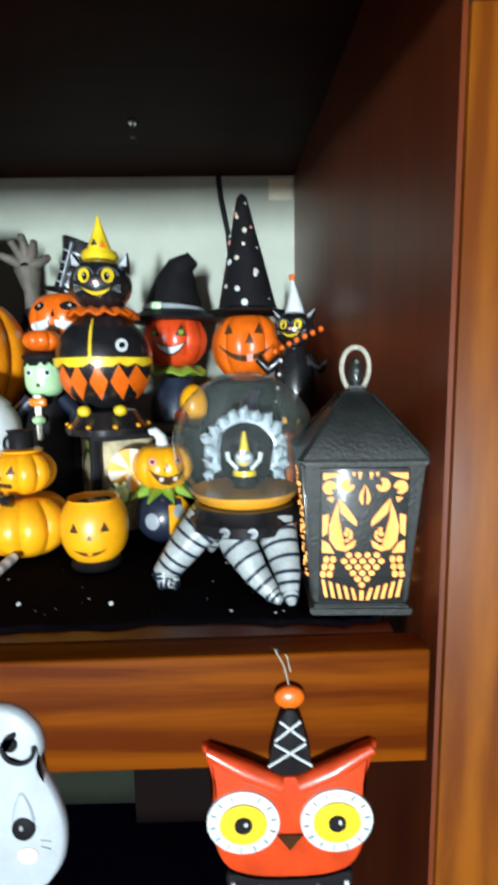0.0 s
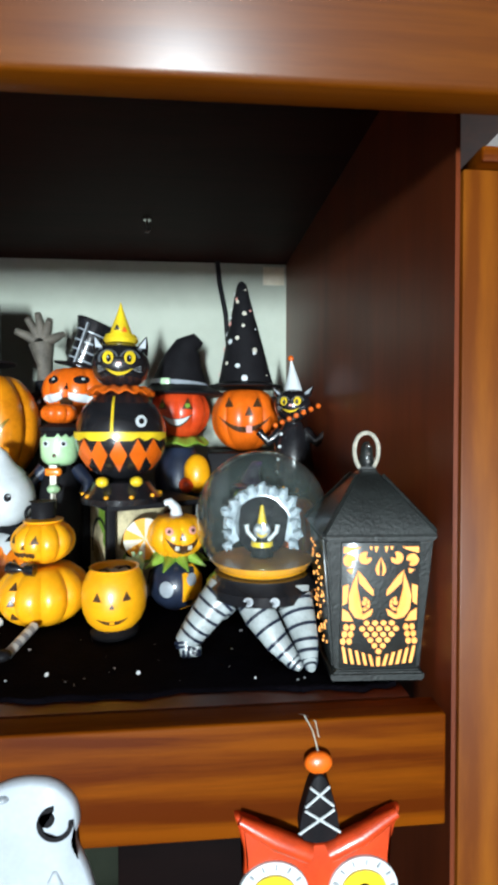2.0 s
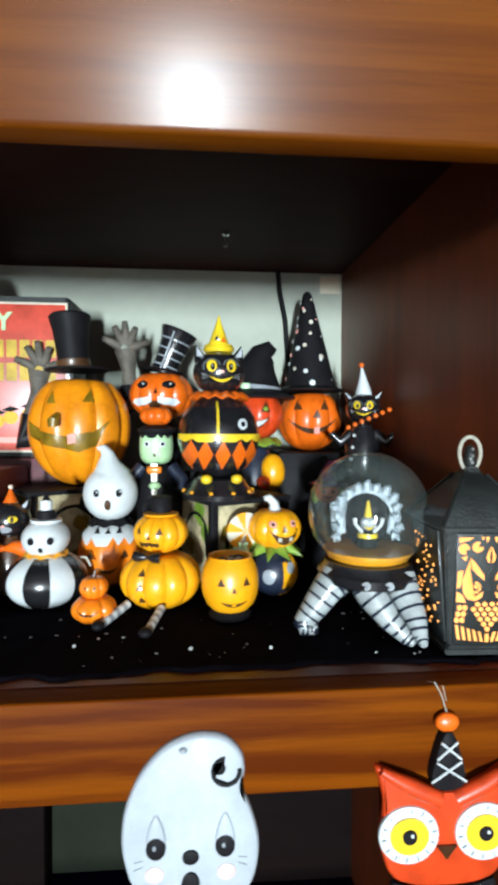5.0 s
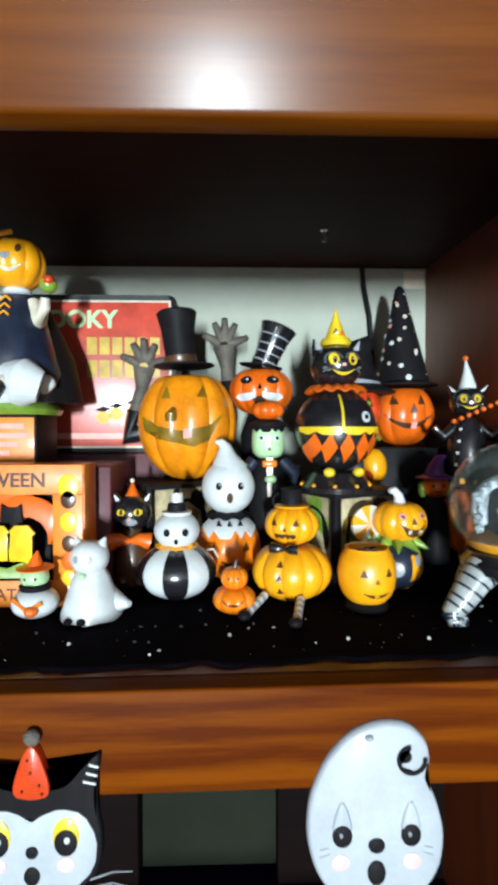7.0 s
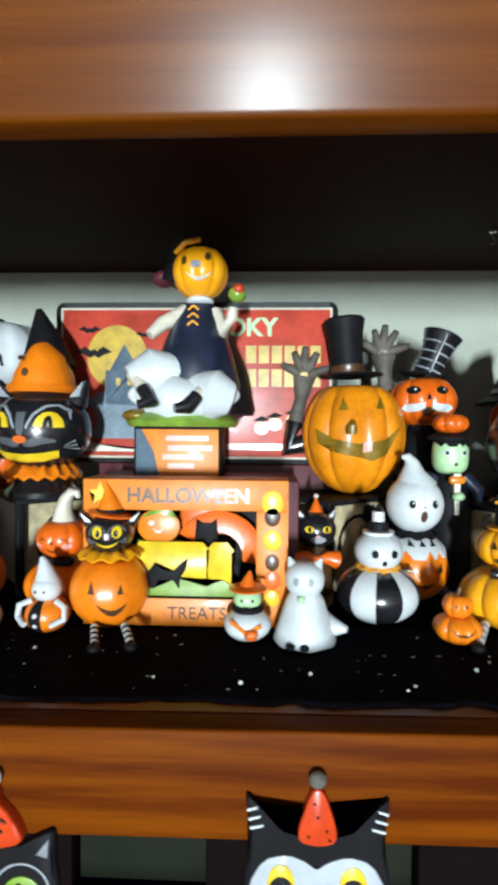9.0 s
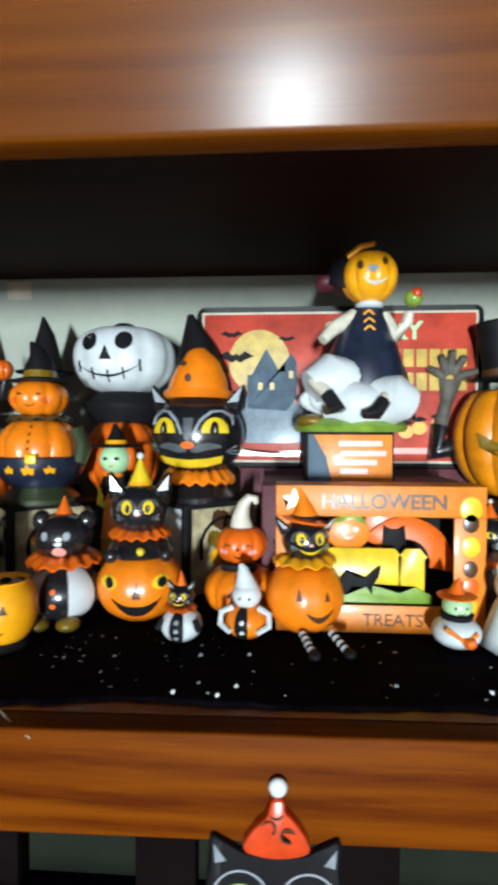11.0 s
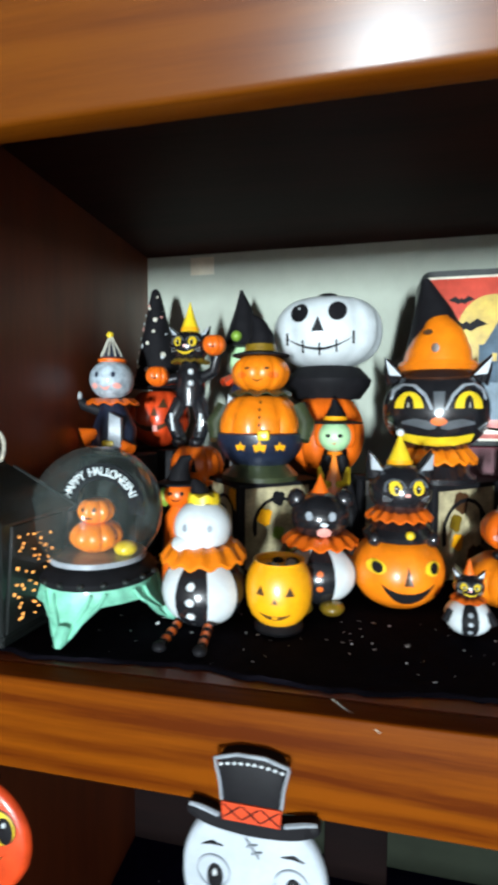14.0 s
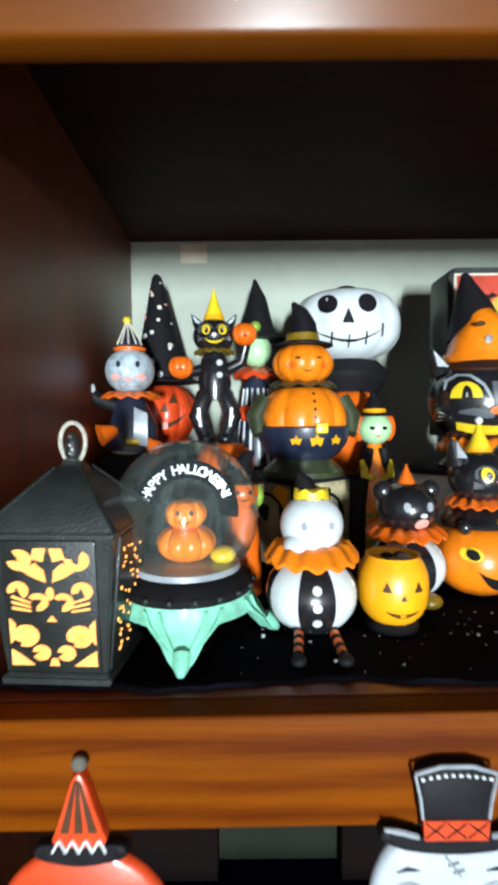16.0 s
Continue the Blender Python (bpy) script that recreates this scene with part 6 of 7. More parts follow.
def curl_pumpkin():
    F = Fig("pumpkin_figure", "smiling stacked orange pumpkins with a curled white stem", "figurine", -0.106, 0.205, S, -4)
    F.sol("body", "orange", 0, 0, 0.027, 0.039, 0.0275, 9, 0.08)
    F.add("bow", block(-0.018, 0.018, -0.024, -0.012, 0.050, 0.057, 0.003), "matt")
    h = F.sol("head", "deep", 0, -0.002, 0.074, 0.0265, 0.021, 9, 0.08)
    for s in (-1, 1):
        F.mark("eye", "brown", h, smile(s * 0.010, 0.004, 0.009, -0.003, 0.0014))
        F.mark("cheek", "pink", h, oval(s * 0.014, -0.004, 0.004, 0.003))
    F.mark("nose", "brown", h, oval(0, -0.001, 0.0016, 0.0018))
    F.mark("mouth", "brown", h, smile(0, -0.009, 0.012, 0.003, 0.0022))
    F.add("stem", tube([(0, 0, 0.088), (-0.001, 0, 0.102), (0.002, 0, 0.114), (0.008, 0, 0.121), (0.014, 0, 0.120), (0.015, 0, 0.115)], [0.013, 0.009, 0.0065, 0.005, 0.004, 0.0025], 14), "cream")


curl_pumpkin()


def mini_gnome():
    F = Fig("gnome_figure", "tiny figure with tall white hat in an orange pumpkin body", "figurine", -0.096, 0.142, S, -6)
    b = F.sol("body", "orange", 0, 0, 0.0165, 0.020, 0.0165)
    F.add("front", gore(b, -0.42, 0.2), "matt", b.ob)
    for k in range(2):
        F.mark("button", "white", b, oval(-0.001, 0.004 - 0.009 * k, 0.002, 0.002, 8), 0.0014)
    for s in (-1, 1):
        F.add("arm", tube([(s * 0.012, -0.006, 0.030), (s * 0.022, -0.010, 0.026), (s * 0.022, -0.012, 0.016), (s * 0.012, -0.019, 0.012)], [0.003, 0.003, 0.003, 0.0026], 8), "white")
    h = F.sol("head", "white", 0, -0.001, 0.040, 0.0135, 0.012)
    for s in (-1, 1):
        F.mark("eye", "matt", h, oval(s * 0.004, 0.0, 0.001, 0.0014, 8))
    F.add("hat", tube([(0, 0, 0.043), (-0.002, 0, 0.054), (-0.004, 0, 0.064), (-0.006, 0, 0.068)], [0.0128, 0.0085, 0.0045, 0.002], 14), "white")


mini_gnome()


def cat_in_pumpkin():
    F = Fig("cat_figure", "black cat in orange hat seated on a round orange pumpkin", "figurine", -0.040, 0.158, S, 10)
    b = F.sol("pumpkin", "orange", 0, 0, 0.036, 0.037, 0.035, 8, 0.03)
    F.mark("eye", "brown", b, tri(-0.012, 0.010, 0.006, 0.010))
    F.mark("eye", "brown", b, tri(0.013, 0.008, 0.005, 0.008))
    F.mark("mouth", "brown", b, smile(0.006, -0.010, 0.026, 0.006, 0.006))
    ruff(F, 0.069, 0.030, "amber", 11, 0.005)
    h = F.sol("head", "black", 0, -0.004, 0.089, 0.0225, 0.0195)
    cat_face(F, h, 0.021)
    ears(F, 0.096, 0.018, 0.010, 0.006)
    for s in (-1, 1):
        striped_leg(F, [(s * 0.013 + 0.004, -0.034, 0.012), (s * 0.015 + 0.010, -0.058, 0.004)], 0.0035)
    F.add("hat_brim", moved(lathe([(0.021, -0.001), (0.022, 0.001), (0.013, 0.003)]), 0.001, 0, 0.106, 0, 8), "deep")
    cone_hat(F, 0.107, 0.0135, 0.030, "orange", bend=-0.005, band="matt")


cat_in_pumpkin()


def skull_pumpkin():
    F = Fig("pumpkin_figure", "white skull-faced pumpkin with stitched grin on a black stand", "figurine", -0.303, 0.430, 1.290, 0, size=1.07)
    F.add("lower_pumpkin", Sol(0, -0.02, 0.062, 0.052, 0.060, 9, 0.1).mesh(), "deep")
    F.add("stand", lathe([(0.045, 0.110), (0.058, 0.128), (0.060, 0.136), (0.045, 0.152), (0.03, 0.156)], 40), "matt")
    b = F.sol("head", "white", 0, -0.01, 0.200, 0.073, 0.049, 10, 0.05, p=2.4, sy=0.85)
    for s in (-1, 1):
        F.mark("eye", "matt", b, oval(s * 0.024 - 0.008, 0.019, 0.0115, 0.0125), 0.001)
    F.mark("nose", "matt", b, tri(-0.008, 0.003, 0.016, 0.019), 0.001)
    F.mark("mouth", "matt", b, smile(-0.006, -0.026, 0.086, 0.014, 0.003), 0.001)
    for k in range(5):
        u = -1 + k / 2
        x, z = -0.006 + u * 0.042, -0.027 + 0.014 * u * u
        F.mark("stitch", "matt", b, [(x - 0.001, z - 0.008), (x + 0.001, z - 0.008), (x + 0.001, z + 0.007), (x - 0.001, z + 0.007)], 0.0014)
    F.add("stem", Sol(0.0, -0.01, 0.246, 0.016, 0.007).mesh(), "matt")


skull_pumpkin()


def caped_doll():
    F = Fig("doll", "small green-faced doll with red hair, witch hat and black cape", "doll", -0.285, 0.325, S, 0, whole=True, tall=0.2)
    F.add("dress", tube([(0, 0, 0), (0, 0, 0.06), (0, 0, 0.105), (0, 0, 0.138)], [0.022, 0.024, 0.020, 0.009]), "orange")
    F.add("cape", tube([(0, 0.008, 0), (0, 0.010, 0.06), (0, 0.008, 0.138)], [0.030, 0.028, 0.014]), "matt")
    for s in (-1, 1):
        F.add("cape_front", tube([(s * 0.022, -0.012, 0.0), (s * 0.020, -0.012, 0.07), (s * 0.008, -0.010, 0.134)], [0.010, 0.010, 0.006], 10), "matt")
        F.add("arm", tube([(s * 0.014, -0.010, 0.118), (s * 0.015, -0.018, 0.102), (s * 0.005, -0.026, 0.100)], [0.006, 0.005, 0.004], 10), "yellow")
    for k in range(4):
        F.add("dress_stripe", tube([(0, 0, 0.004 + 0.016 * k), (0, 0, 0.010 + 0.016 * k)], [0.0236, 0.0240], 20), "green")
    h = Sol(0, -0.003, 0.157, 0.0205, 0.0195)
    F.add("head", h.mesh(), "pale")
    h.ob = None
    for s in (-1, 1):
        F.mark("eye", "matt", h, oval(s * 0.007, 0.001, 0.003, 0.0022))
        F.add("hair", Sol(s * 0.017, 0.0, 0.158, 0.009, 0.016).mesh(), "deep")
    F.mark("mouth", "red", h, smile(0, -0.008, 0.007, 0.001, 0.0015))
    F.add("brim", moved(lathe([(0.033, -0.001), (0.034, 0.001), (0.018, 0.003)]), 0, 0, 0.173), "matt")
    F.add("band", tube([(0, 0, 0.174), (0, 0, 0.181)], [0.0155, 0.0135]), "amber")
    F.add("hat", tube([(0, 0, 0.180), (0, 0, 0.190), (-0.002, 0, 0.202)], [0.0135, 0.008, 0.002]), "matt")
    F.done()


caped_doll()


def pumpkin_man():
    F = Fig("pumpkin_figure", "stout pumpkin man with star belt and buckled witch hat", "figurine", -0.378, 0.300, 1.3035, 4)
    F.add("base", lathe([(0.048, 0), (0.049, 0.006), (0.036, 0.018), (0.03, 0.026)]), "moss")
    b = F.sol("body", "orange", 0, 0, 0.066, 0.054, 0.048, 10, 0.07)
    pants = Sol(0, 0, 0.056, 0.0565, 0.046)
    F.add("trousers", lathe([(pants.rad(z), 0.056 + z) for z in (-0.042, -0.036, -0.028, -0.018, -0.008, 0.002)] + [(0.054, 0.060)], 36), "blue")
    pants.ob = None
    for k in (-1, 0, 1):
        F.mark("star", "amber", pants, star(k * 0.023 + 0.006, -0.012, 0.0085 if k == 0 else 0.0065), 0.001)
    F.add("buckle", block(0.004, 0.018, -0.060, -0.054, 0.052, 0.064, 0.002), "yellow")
    for k in range(4):
        F.mark("button", "brown", b, oval(0.005, 0.004 + 0.009 * k, 0.0016, 0.002, 8))
    ruff(F, 0.107, 0.040, "moss", 10, 0.005)
    for s in (-1, 1):
        F.add("sleeve", tube([(s * 0.046, 0.0, 0.092), (s * 0.058, -0.006, 0.07), (s * 0.054, -0.014, 0.05)], [0.012, 0.012, 0.009], 12), "moss")
    h = F.sol("head", "orange", 0, -0.002, 0.134, 0.037, 0.026, 10, 0.07)
    for s in (-1, 1):
        F.mark("eye", "brown", h, oval(s * 0.012, 0.004, 0.003, 0.0016))
        F.mark("cheek", "deep", h, oval(s * 0.019, -0.004, 0.006, 0.004))
    F.mark("mouth", "brown", h, smile(0, -0.010, 0.016, 0.003, 0.0016))
    F.add("brim", moved(lathe([(0.036, -0.003), (0.0365, -0.001), (0.022, 0.003)]), 0, 0, 0.158), "matt")
    F.add("band", tube([(0, 0, 0.159), (0, 0, 0.170)], [0.0215, 0.0195]), "carved")
    F.add("hat", tube([(0, 0, 0.168), (0.001, 0, 0.182), (-0.004, 0, 0.196), (-0.012, 0, 0.208)], [0.0195, 0.015, 0.010, 0.002], 18), "matt")


pumpkin_man()


def bird_man():
    F = Fig("ghost_figure", "white round-headed figure with orange ruff and striped dangling legs", "figurine", -0.392, 0.108, S, 0)
    b = F.sol("body", "white", 0, 0, 0.031, 0.0355, 0.0315)
    stripes(F, b, 4, "black")
    for k in range(3):
        F.mark("button", "white", b, oval(0, 0.012 - 0.012 * k, 0.0032, 0.0032), 0.002)
    for s in (-1, 1):
        striped_leg(F, [(s * 0.013, -0.030, 0.010), (s * 0.016, -0.056, 0.004)], 0.0036, ("deep", "matt"), 6)
    ruff(F, 0.060, 0.037, "orange", 14, 0.011)
    h = F.sol("head", "white", 0, -0.002, 0.085, 0.0245, 0.0235)
    F.add("cheek", Sol(-0.010, -0.014, 0.072, 0.013, 0.010).mesh(), "white")
    for s in (-1, 1):
        F.mark("eye", "grey", h, oval(s * 0.010 + 0.002, 0.003, 0.002, 0.003))
    F.add("crown", lathe([(0.014, 0.105), (0.013, 0.112), (0.010, 0.113)], 32, 6, 0.12), "yellow")
    F.add("hat", tube([(-0.002, 0.002, 0.106), (-0.006, 0.002, 0.118), (-0.010, 0.002, 0.124)], [0.010, 0.007, 0.002]), "matt")


bird_man()


def striped_bear():
    F = Fig("bear_figure", "black bear-like figure with orange collar, striped body and brown boots", "figurine", -0.291, 0.175, S, 6)
    b = F.sol("body", "white", 0, 0, 0.032, 0.035, 0.029)
    stripes(F, b, 4, "black")
    for k in range(2):
        F.mark("button", "deep", b, oval(0, 0.008 - 0.013 * k, 0.0026, 0.0026), 0.002)
    for s in (-1, 1):
        F.add("boot", Sol(s * 0.014 - 0.003, -0.026, 0.007, 0.011, 0.007).mesh(), "carved")
    ruff(F, 0.062, 0.036, "deep", 14, 0.007)
    h = F.sol("head", "black", 0, -0.002, 0.086, 0.0275, 0.0225)
    for s in (-1, 1):
        F.add("ear", Sol(s * 0.022, 0.0, 0.101, 0.009, 0.010).mesh(), "black")
        F.mark("eye", "grey", h, oval(s * 0.010, 0.004, 0.003, 0.004))
    F.mark("nose", "white", h, oval(0.003, -0.003, 0.003, 0.002), 0.002)
    F.mark("mouth", "pink", h, oval(0.003, -0.011, 0.006, 0.005), 0.0016)
    cone_hat(F, 0.105, 0.009, 0.020, "deep")


striped_bear()


def clown():
    F = Fig("clown_figure", "white round-faced clown figure with striped hat and orange ruff", "figurine", -0.590, 0.312, 1.330, 8)
    F.add("seat", Sol(-0.004, -0.01, 0.004, 0.020, 0.006).mesh(), "cream")
    F.add("body", tube([(0, 0, 0.004), (0.002, 0, 0.035), (0, 0, 0.07)], [0.031, 0.030, 0.016]), "blue")
    F.add("waistcoat", plate([(0.004, 0.012), (0.022, 0.010), (0.022, 0.05), (0.006, 0.058)], -0.034, -0.024, 0.002), "grey")
    F.add("belt", block(-0.004, 0.012, -0.035, -0.028, 0.012, 0.020, 0.002), "yellow")
    F.add("cuff", tube([(-0.016, -0.02, 0.03), (-0.034, -0.028, 0.024)], [0.006, 0.014], 12), "deep")
    F.add("cuff", tube([(0.020, -0.024, 0.016), (0.032, -0.03, 0.006)], [0.006, 0.011], 12), "deep")
    F.add("arm", tube([(-0.018, 0, 0.060), (-0.040, -0.004, 0.068), (-0.048, -0.006, 0.076)], [0.009, 0.008, 0.006], 12), "matt")
    F.add("hand", Sol(-0.050, -0.007, 0.080, 0.009, 0.009).mesh(), "white")
    ruff(F, 0.070, 0.036, "deep", 12, 0.006)
    h = F.sol("head", "ice", 0, -0.003, 0.102, 0.030, 0.028)
    for s in (-1, 1):
        F.mark("eye", "blue", h, oval(s * 0.011, 0.006, 0.0025, 0.004))
        F.mark("cheek", "pink", h, oval(s * 0.015, -0.009, 0.005, 0.004))
    F.mark("mouth", "pink", h, smile(0, -0.011, 0.016, 0.004, 0.004))
    F.add("brim", lathe([(0.019, 0.126), (0.020, 0.130), (0.014, 0.133)]), "deep")
    hat = cone_hat(F, 0.132, 0.0155, 0.032, "blue", bend=-0.003, pom="yellow")
    for k in range(5):
        a = -1.2 + 0.6 * k
        F.add("hat_stripe", tube([(0.0155 * math.sin(a), -0.0155 * math.cos(a), 0.134), (-0.002 + 0.002 * math.sin(a), -0.002 * math.cos(a), 0.162)], [0.0012, 0.0008], 6), "cream", hat)


clown()


def dancing_cat():
    F = Fig("cat_figure", "upright black cat holding little pumpkins, with a yellow cone hat", "figurine", -0.488, 0.345, S, 4, tall=0.33)
    p = F.sol("pumpkin", "deep", 0.012, -0.012, 0.118, 0.036, 0.032, 9, 0.1)
    F.mark("eye", "matt", p, tri(0.004, 0.004, 0.010, 0.018))
    F.add("pedestal", lathe([(0.04, 0), (0.04, 0.086), (0.03, 0.09)]), "matt")
    for s in (-1, 1):
        F.add("leg", tube([(s * 0.012, -0.006, 0.150), (s * 0.022, -0.014, 0.178), (s * 0.012, -0.004, 0.205)], [0.009, 0.011, 0.011], 12), "black")
        F.add("shoe", Sol(s * 0.012, -0.016, 0.150, 0.010, 0.007).mesh(), "black")
        F.add("leg_line", tube([(s * 0.018, -0.022, 0.165), (s * 0.020, -0.024, 0.188)], [0.002, 0.002], 6), "white")
        F.add("arm", tube([(s * 0.016, 0, 0.236), (s * 0.034, -0.006, 0.232 if s < 0 else 0.245), (s * 0.040, -0.01, 0.248 if s < 0 else 0.27)], [0.008, 0.007, 0.006], 12), "black")
        q = F.sol("held_pumpkin", "deep", s * 0.037 + (-0.004 if s < 0 else 0.0), -0.016, 0.238 if s < 0 else 0.278, 0.0155, 0.0145, 8)
        F.mark("pumpkin_face", "brown", q, smile(0, -0.003, 0.012, 0.003, 0.002))
    F.add("body", tube([(0, 0, 0.198), (0, 0, 0.22), (0, 0, 0.248), (0, 0, 0.258)], [0.018, 0.021, 0.017, 0.010]), "black")
    for k in range(2):
        F.add("button", Sol(0.006, -0.020, 0.228 + 0.015 * k, 0.004, 0.004).mesh(), "white")
    ruff(F, 0.257, 0.026, "carved", 12, 0.004)
    h = F.sol("head", "black", 0, -0.003, 0.277, 0.0265, 0.022)
    cat_face(F, h, 0.0245)
    ears(F, 0.289, 0.018, 0.010, 0.007)
    cone_hat(F, 0.297, 0.0125, 0.040, "yellow", band="amber")


dancing_cat()


def tall_witch():
    F = Fig("doll", "tall witch doll with black pointed hat, red collar and striped dress", "doll", -0.432, 0.425, 1.305, 4, whole=True)
    F.add("dress", tube([(0, 0, 0), (0, 0, 0.06), (0, 0, 0.11), (0, 0, 0.135)], [0.034, 0.028, 0.02, 0.012]), "blue")
    for k in range(7):
        a = -1.2 + 0.4 * k
        F.add("dress_stripe", tube([(0.034 * math.sin(a), -0.034 * math.cos(a), 0.002), (0.02 * math.sin(a), -0.02 * math.cos(a), 0.11)], [0.0025, 0.0018], 6), "white")
    F.add("collar", moved(lathe([(0.030, 0), (0.034, 0.006), (0.016, 0.016)], 40, 7, 0.1), 0, 0, 0.125), "red")
    F.add("trinket", Sol(-0.018, -0.034, 0.075, 0.012, 0.012, 7).mesh(), "red")
    h = Sol(0, -0.002, 0.165, 0.022, 0.024)
    F.add("head", h.mesh(), "pale")
    F.add("brim", moved(lathe([(0.042, -0.003), (0.043, -0.001), (0.026, 0.003)]), 0, 0, 0.183), "matt")
    F.add("flower", Sol(-0.004, -0.03, 0.195, 0.008, 0.008).mesh(), "green")
    F.add("hat", tube([(0, 0, 0.184), (0.001, 0, 0.21), (0.002, 0, 0.24), (-0.002, 0, 0.268)], [0.030, 0.022, 0.013, 0.002], 20), "matt")
    F.done()


tall_witch()


# ---- flat ornaments hung on the lip board ----
FRONT = -0.0118  # front of the ornaments
BACK = -0.0062   # they lie against the board


def ornament(label, x, z, size=1.0):
    return Fig("hanging_ornament", label, "ornament", x, -0.0062 * (1 - 1.032 * size), z - 0.0092, 0, "ornaments on the lip board", size=1.032 * size)


def flat(F, name, pts, mat, step=1, y=FRONT):
    pts = rounded(pts, 1) if 4 < len(pts) < 16 else pts
    return F.add(name, plate(pts, y - 0.0009 * step, y + 0.001, 0.0004 if step else 0.002), mat)


def owl():
    F = ornament("flat orange wooden owl ornament with big eyes and a party hat", 0.573, 1.102)
    body = [(-0.040, -0.032), (-0.048, -0.005), (-0.044, 0.022), (-0.049, 0.042), (-0.052, 0.050), (-0.040, 0.046), (-0.022, 0.034), (0, 0.028), (0.022, 0.034), (0.040, 0.046), (0.052, 0.050), (0.049, 0.042), (0.044, 0.022), (0.048, -0.005), (0.040, -0.032), (0.02, -0.039), (-0.02, -0.039)]
    F.add("body", plate(rounded(body), FRONT, BACK, 0.003), "red")
    for s in (-1, 1):
        F.add("brow", tube([(s * 0.006, FRONT - 0.001, 0.026), (s * 0.026, FRONT - 0.002, 0.036), (s * 0.048, FRONT - 0.001, 0.0475)], [0.006, 0.006, 0.003], 10), "red")
        eye = flat(F, "eye", oval(s * 0.0275, 0.001, 0.0215, 0.0205, 28), "white", 2)
        F.add("iris", plate(oval(s * 0.0275, 0.001, 0.0140, 0.0130, 24), FRONT - 0.0030, FRONT), "yellow", eye)
        F.add("pupil", plate(oval(s * 0.0275, 0.001, 0.0052, 0.0052), FRONT - 0.0038, FRONT), "matt", eye)
        F.add("glint", plate(oval(s * 0.0275 + 0.0015, 0.0025, 0.0011, 0.0014, 8), FRONT - 0.0044, FRONT), "white", eye)
        for k in range(14):
            a = radians(k * 360 / 14 + 8)
            F.add("eye_tick", plate([(s * 0.0275 + q * math.cos(a + d), 0.001 + q * 0.96 * math.sin(a + d)) for q, d in ((0.0165, -0.03), (0.0198, -0.025), (0.0198, 0.025), (0.0165, 0.03))], FRONT - 0.0025, FRONT), "grey", eye)
    flat(F, "beak", [(-0.0075, -0.008), (0.0075, -0.008), (0, -0.018)], "brown", 2)
    hat = F.add("hat", plate(rounded([(-0.0145, 0.036), (0.0, 0.031), (0.0145, 0.036), (0.0045, 0.074), (-0.0045, 0.074)]), FRONT - 0.003, BACK, 0.0012), "matt")
    for a, b in (((-0.0125, 0.039), (0.009, 0.053)), ((0.0125, 0.039), (-0.009, 0.053)), ((-0.0085, 0.055), (0.006, 0.067)), ((0.0085, 0.055), (-0.006, 0.067))):
        F.add("hat_line", tube([(a[0], FRONT - 0.0034, a[1]), (b[0], FRONT - 0.0034, b[1])], [0.0008, 0.0008], 6), "white", hat)
    F.add("pompom", Sol(0, -0.0105, 0.079, 0.0085, 0.0068, sy=0.5).mesh(), "deep")
    lower = F.add("breast", plate(rounded([(-0.040, -0.0335), (-0.02, -0.0405), (0.02, -0.0405), (0.040, -0.0335), (0.036, -0.056), (0.0, -0.064), (-0.036, -0.056)]), FRONT + 0.001, BACK, 0.002), "matt")
    for k in range(5):
        x0, z0 = -0.034 + 0.017 * k, -0.041 - 0.006 * (1 - abs(k - 2) / 2)
        F.add("breast_tick", plate([(x0 - 0.0012, z0), (x0 + 0.0012, z0), (x0 + 0.0016, z0 - 0.006), (x0 - 0.0008, z0 - 0.006)], FRONT - 0.0004, FRONT + 0.002), "white", lower)
    F.add("string", tube([(0, -0.010, 0.085), (-0.003, -0.008, 0.097), (-0.008, -0.007, 0.106)], [0.0004, 0.0004, 0.0004], 6), "rope")


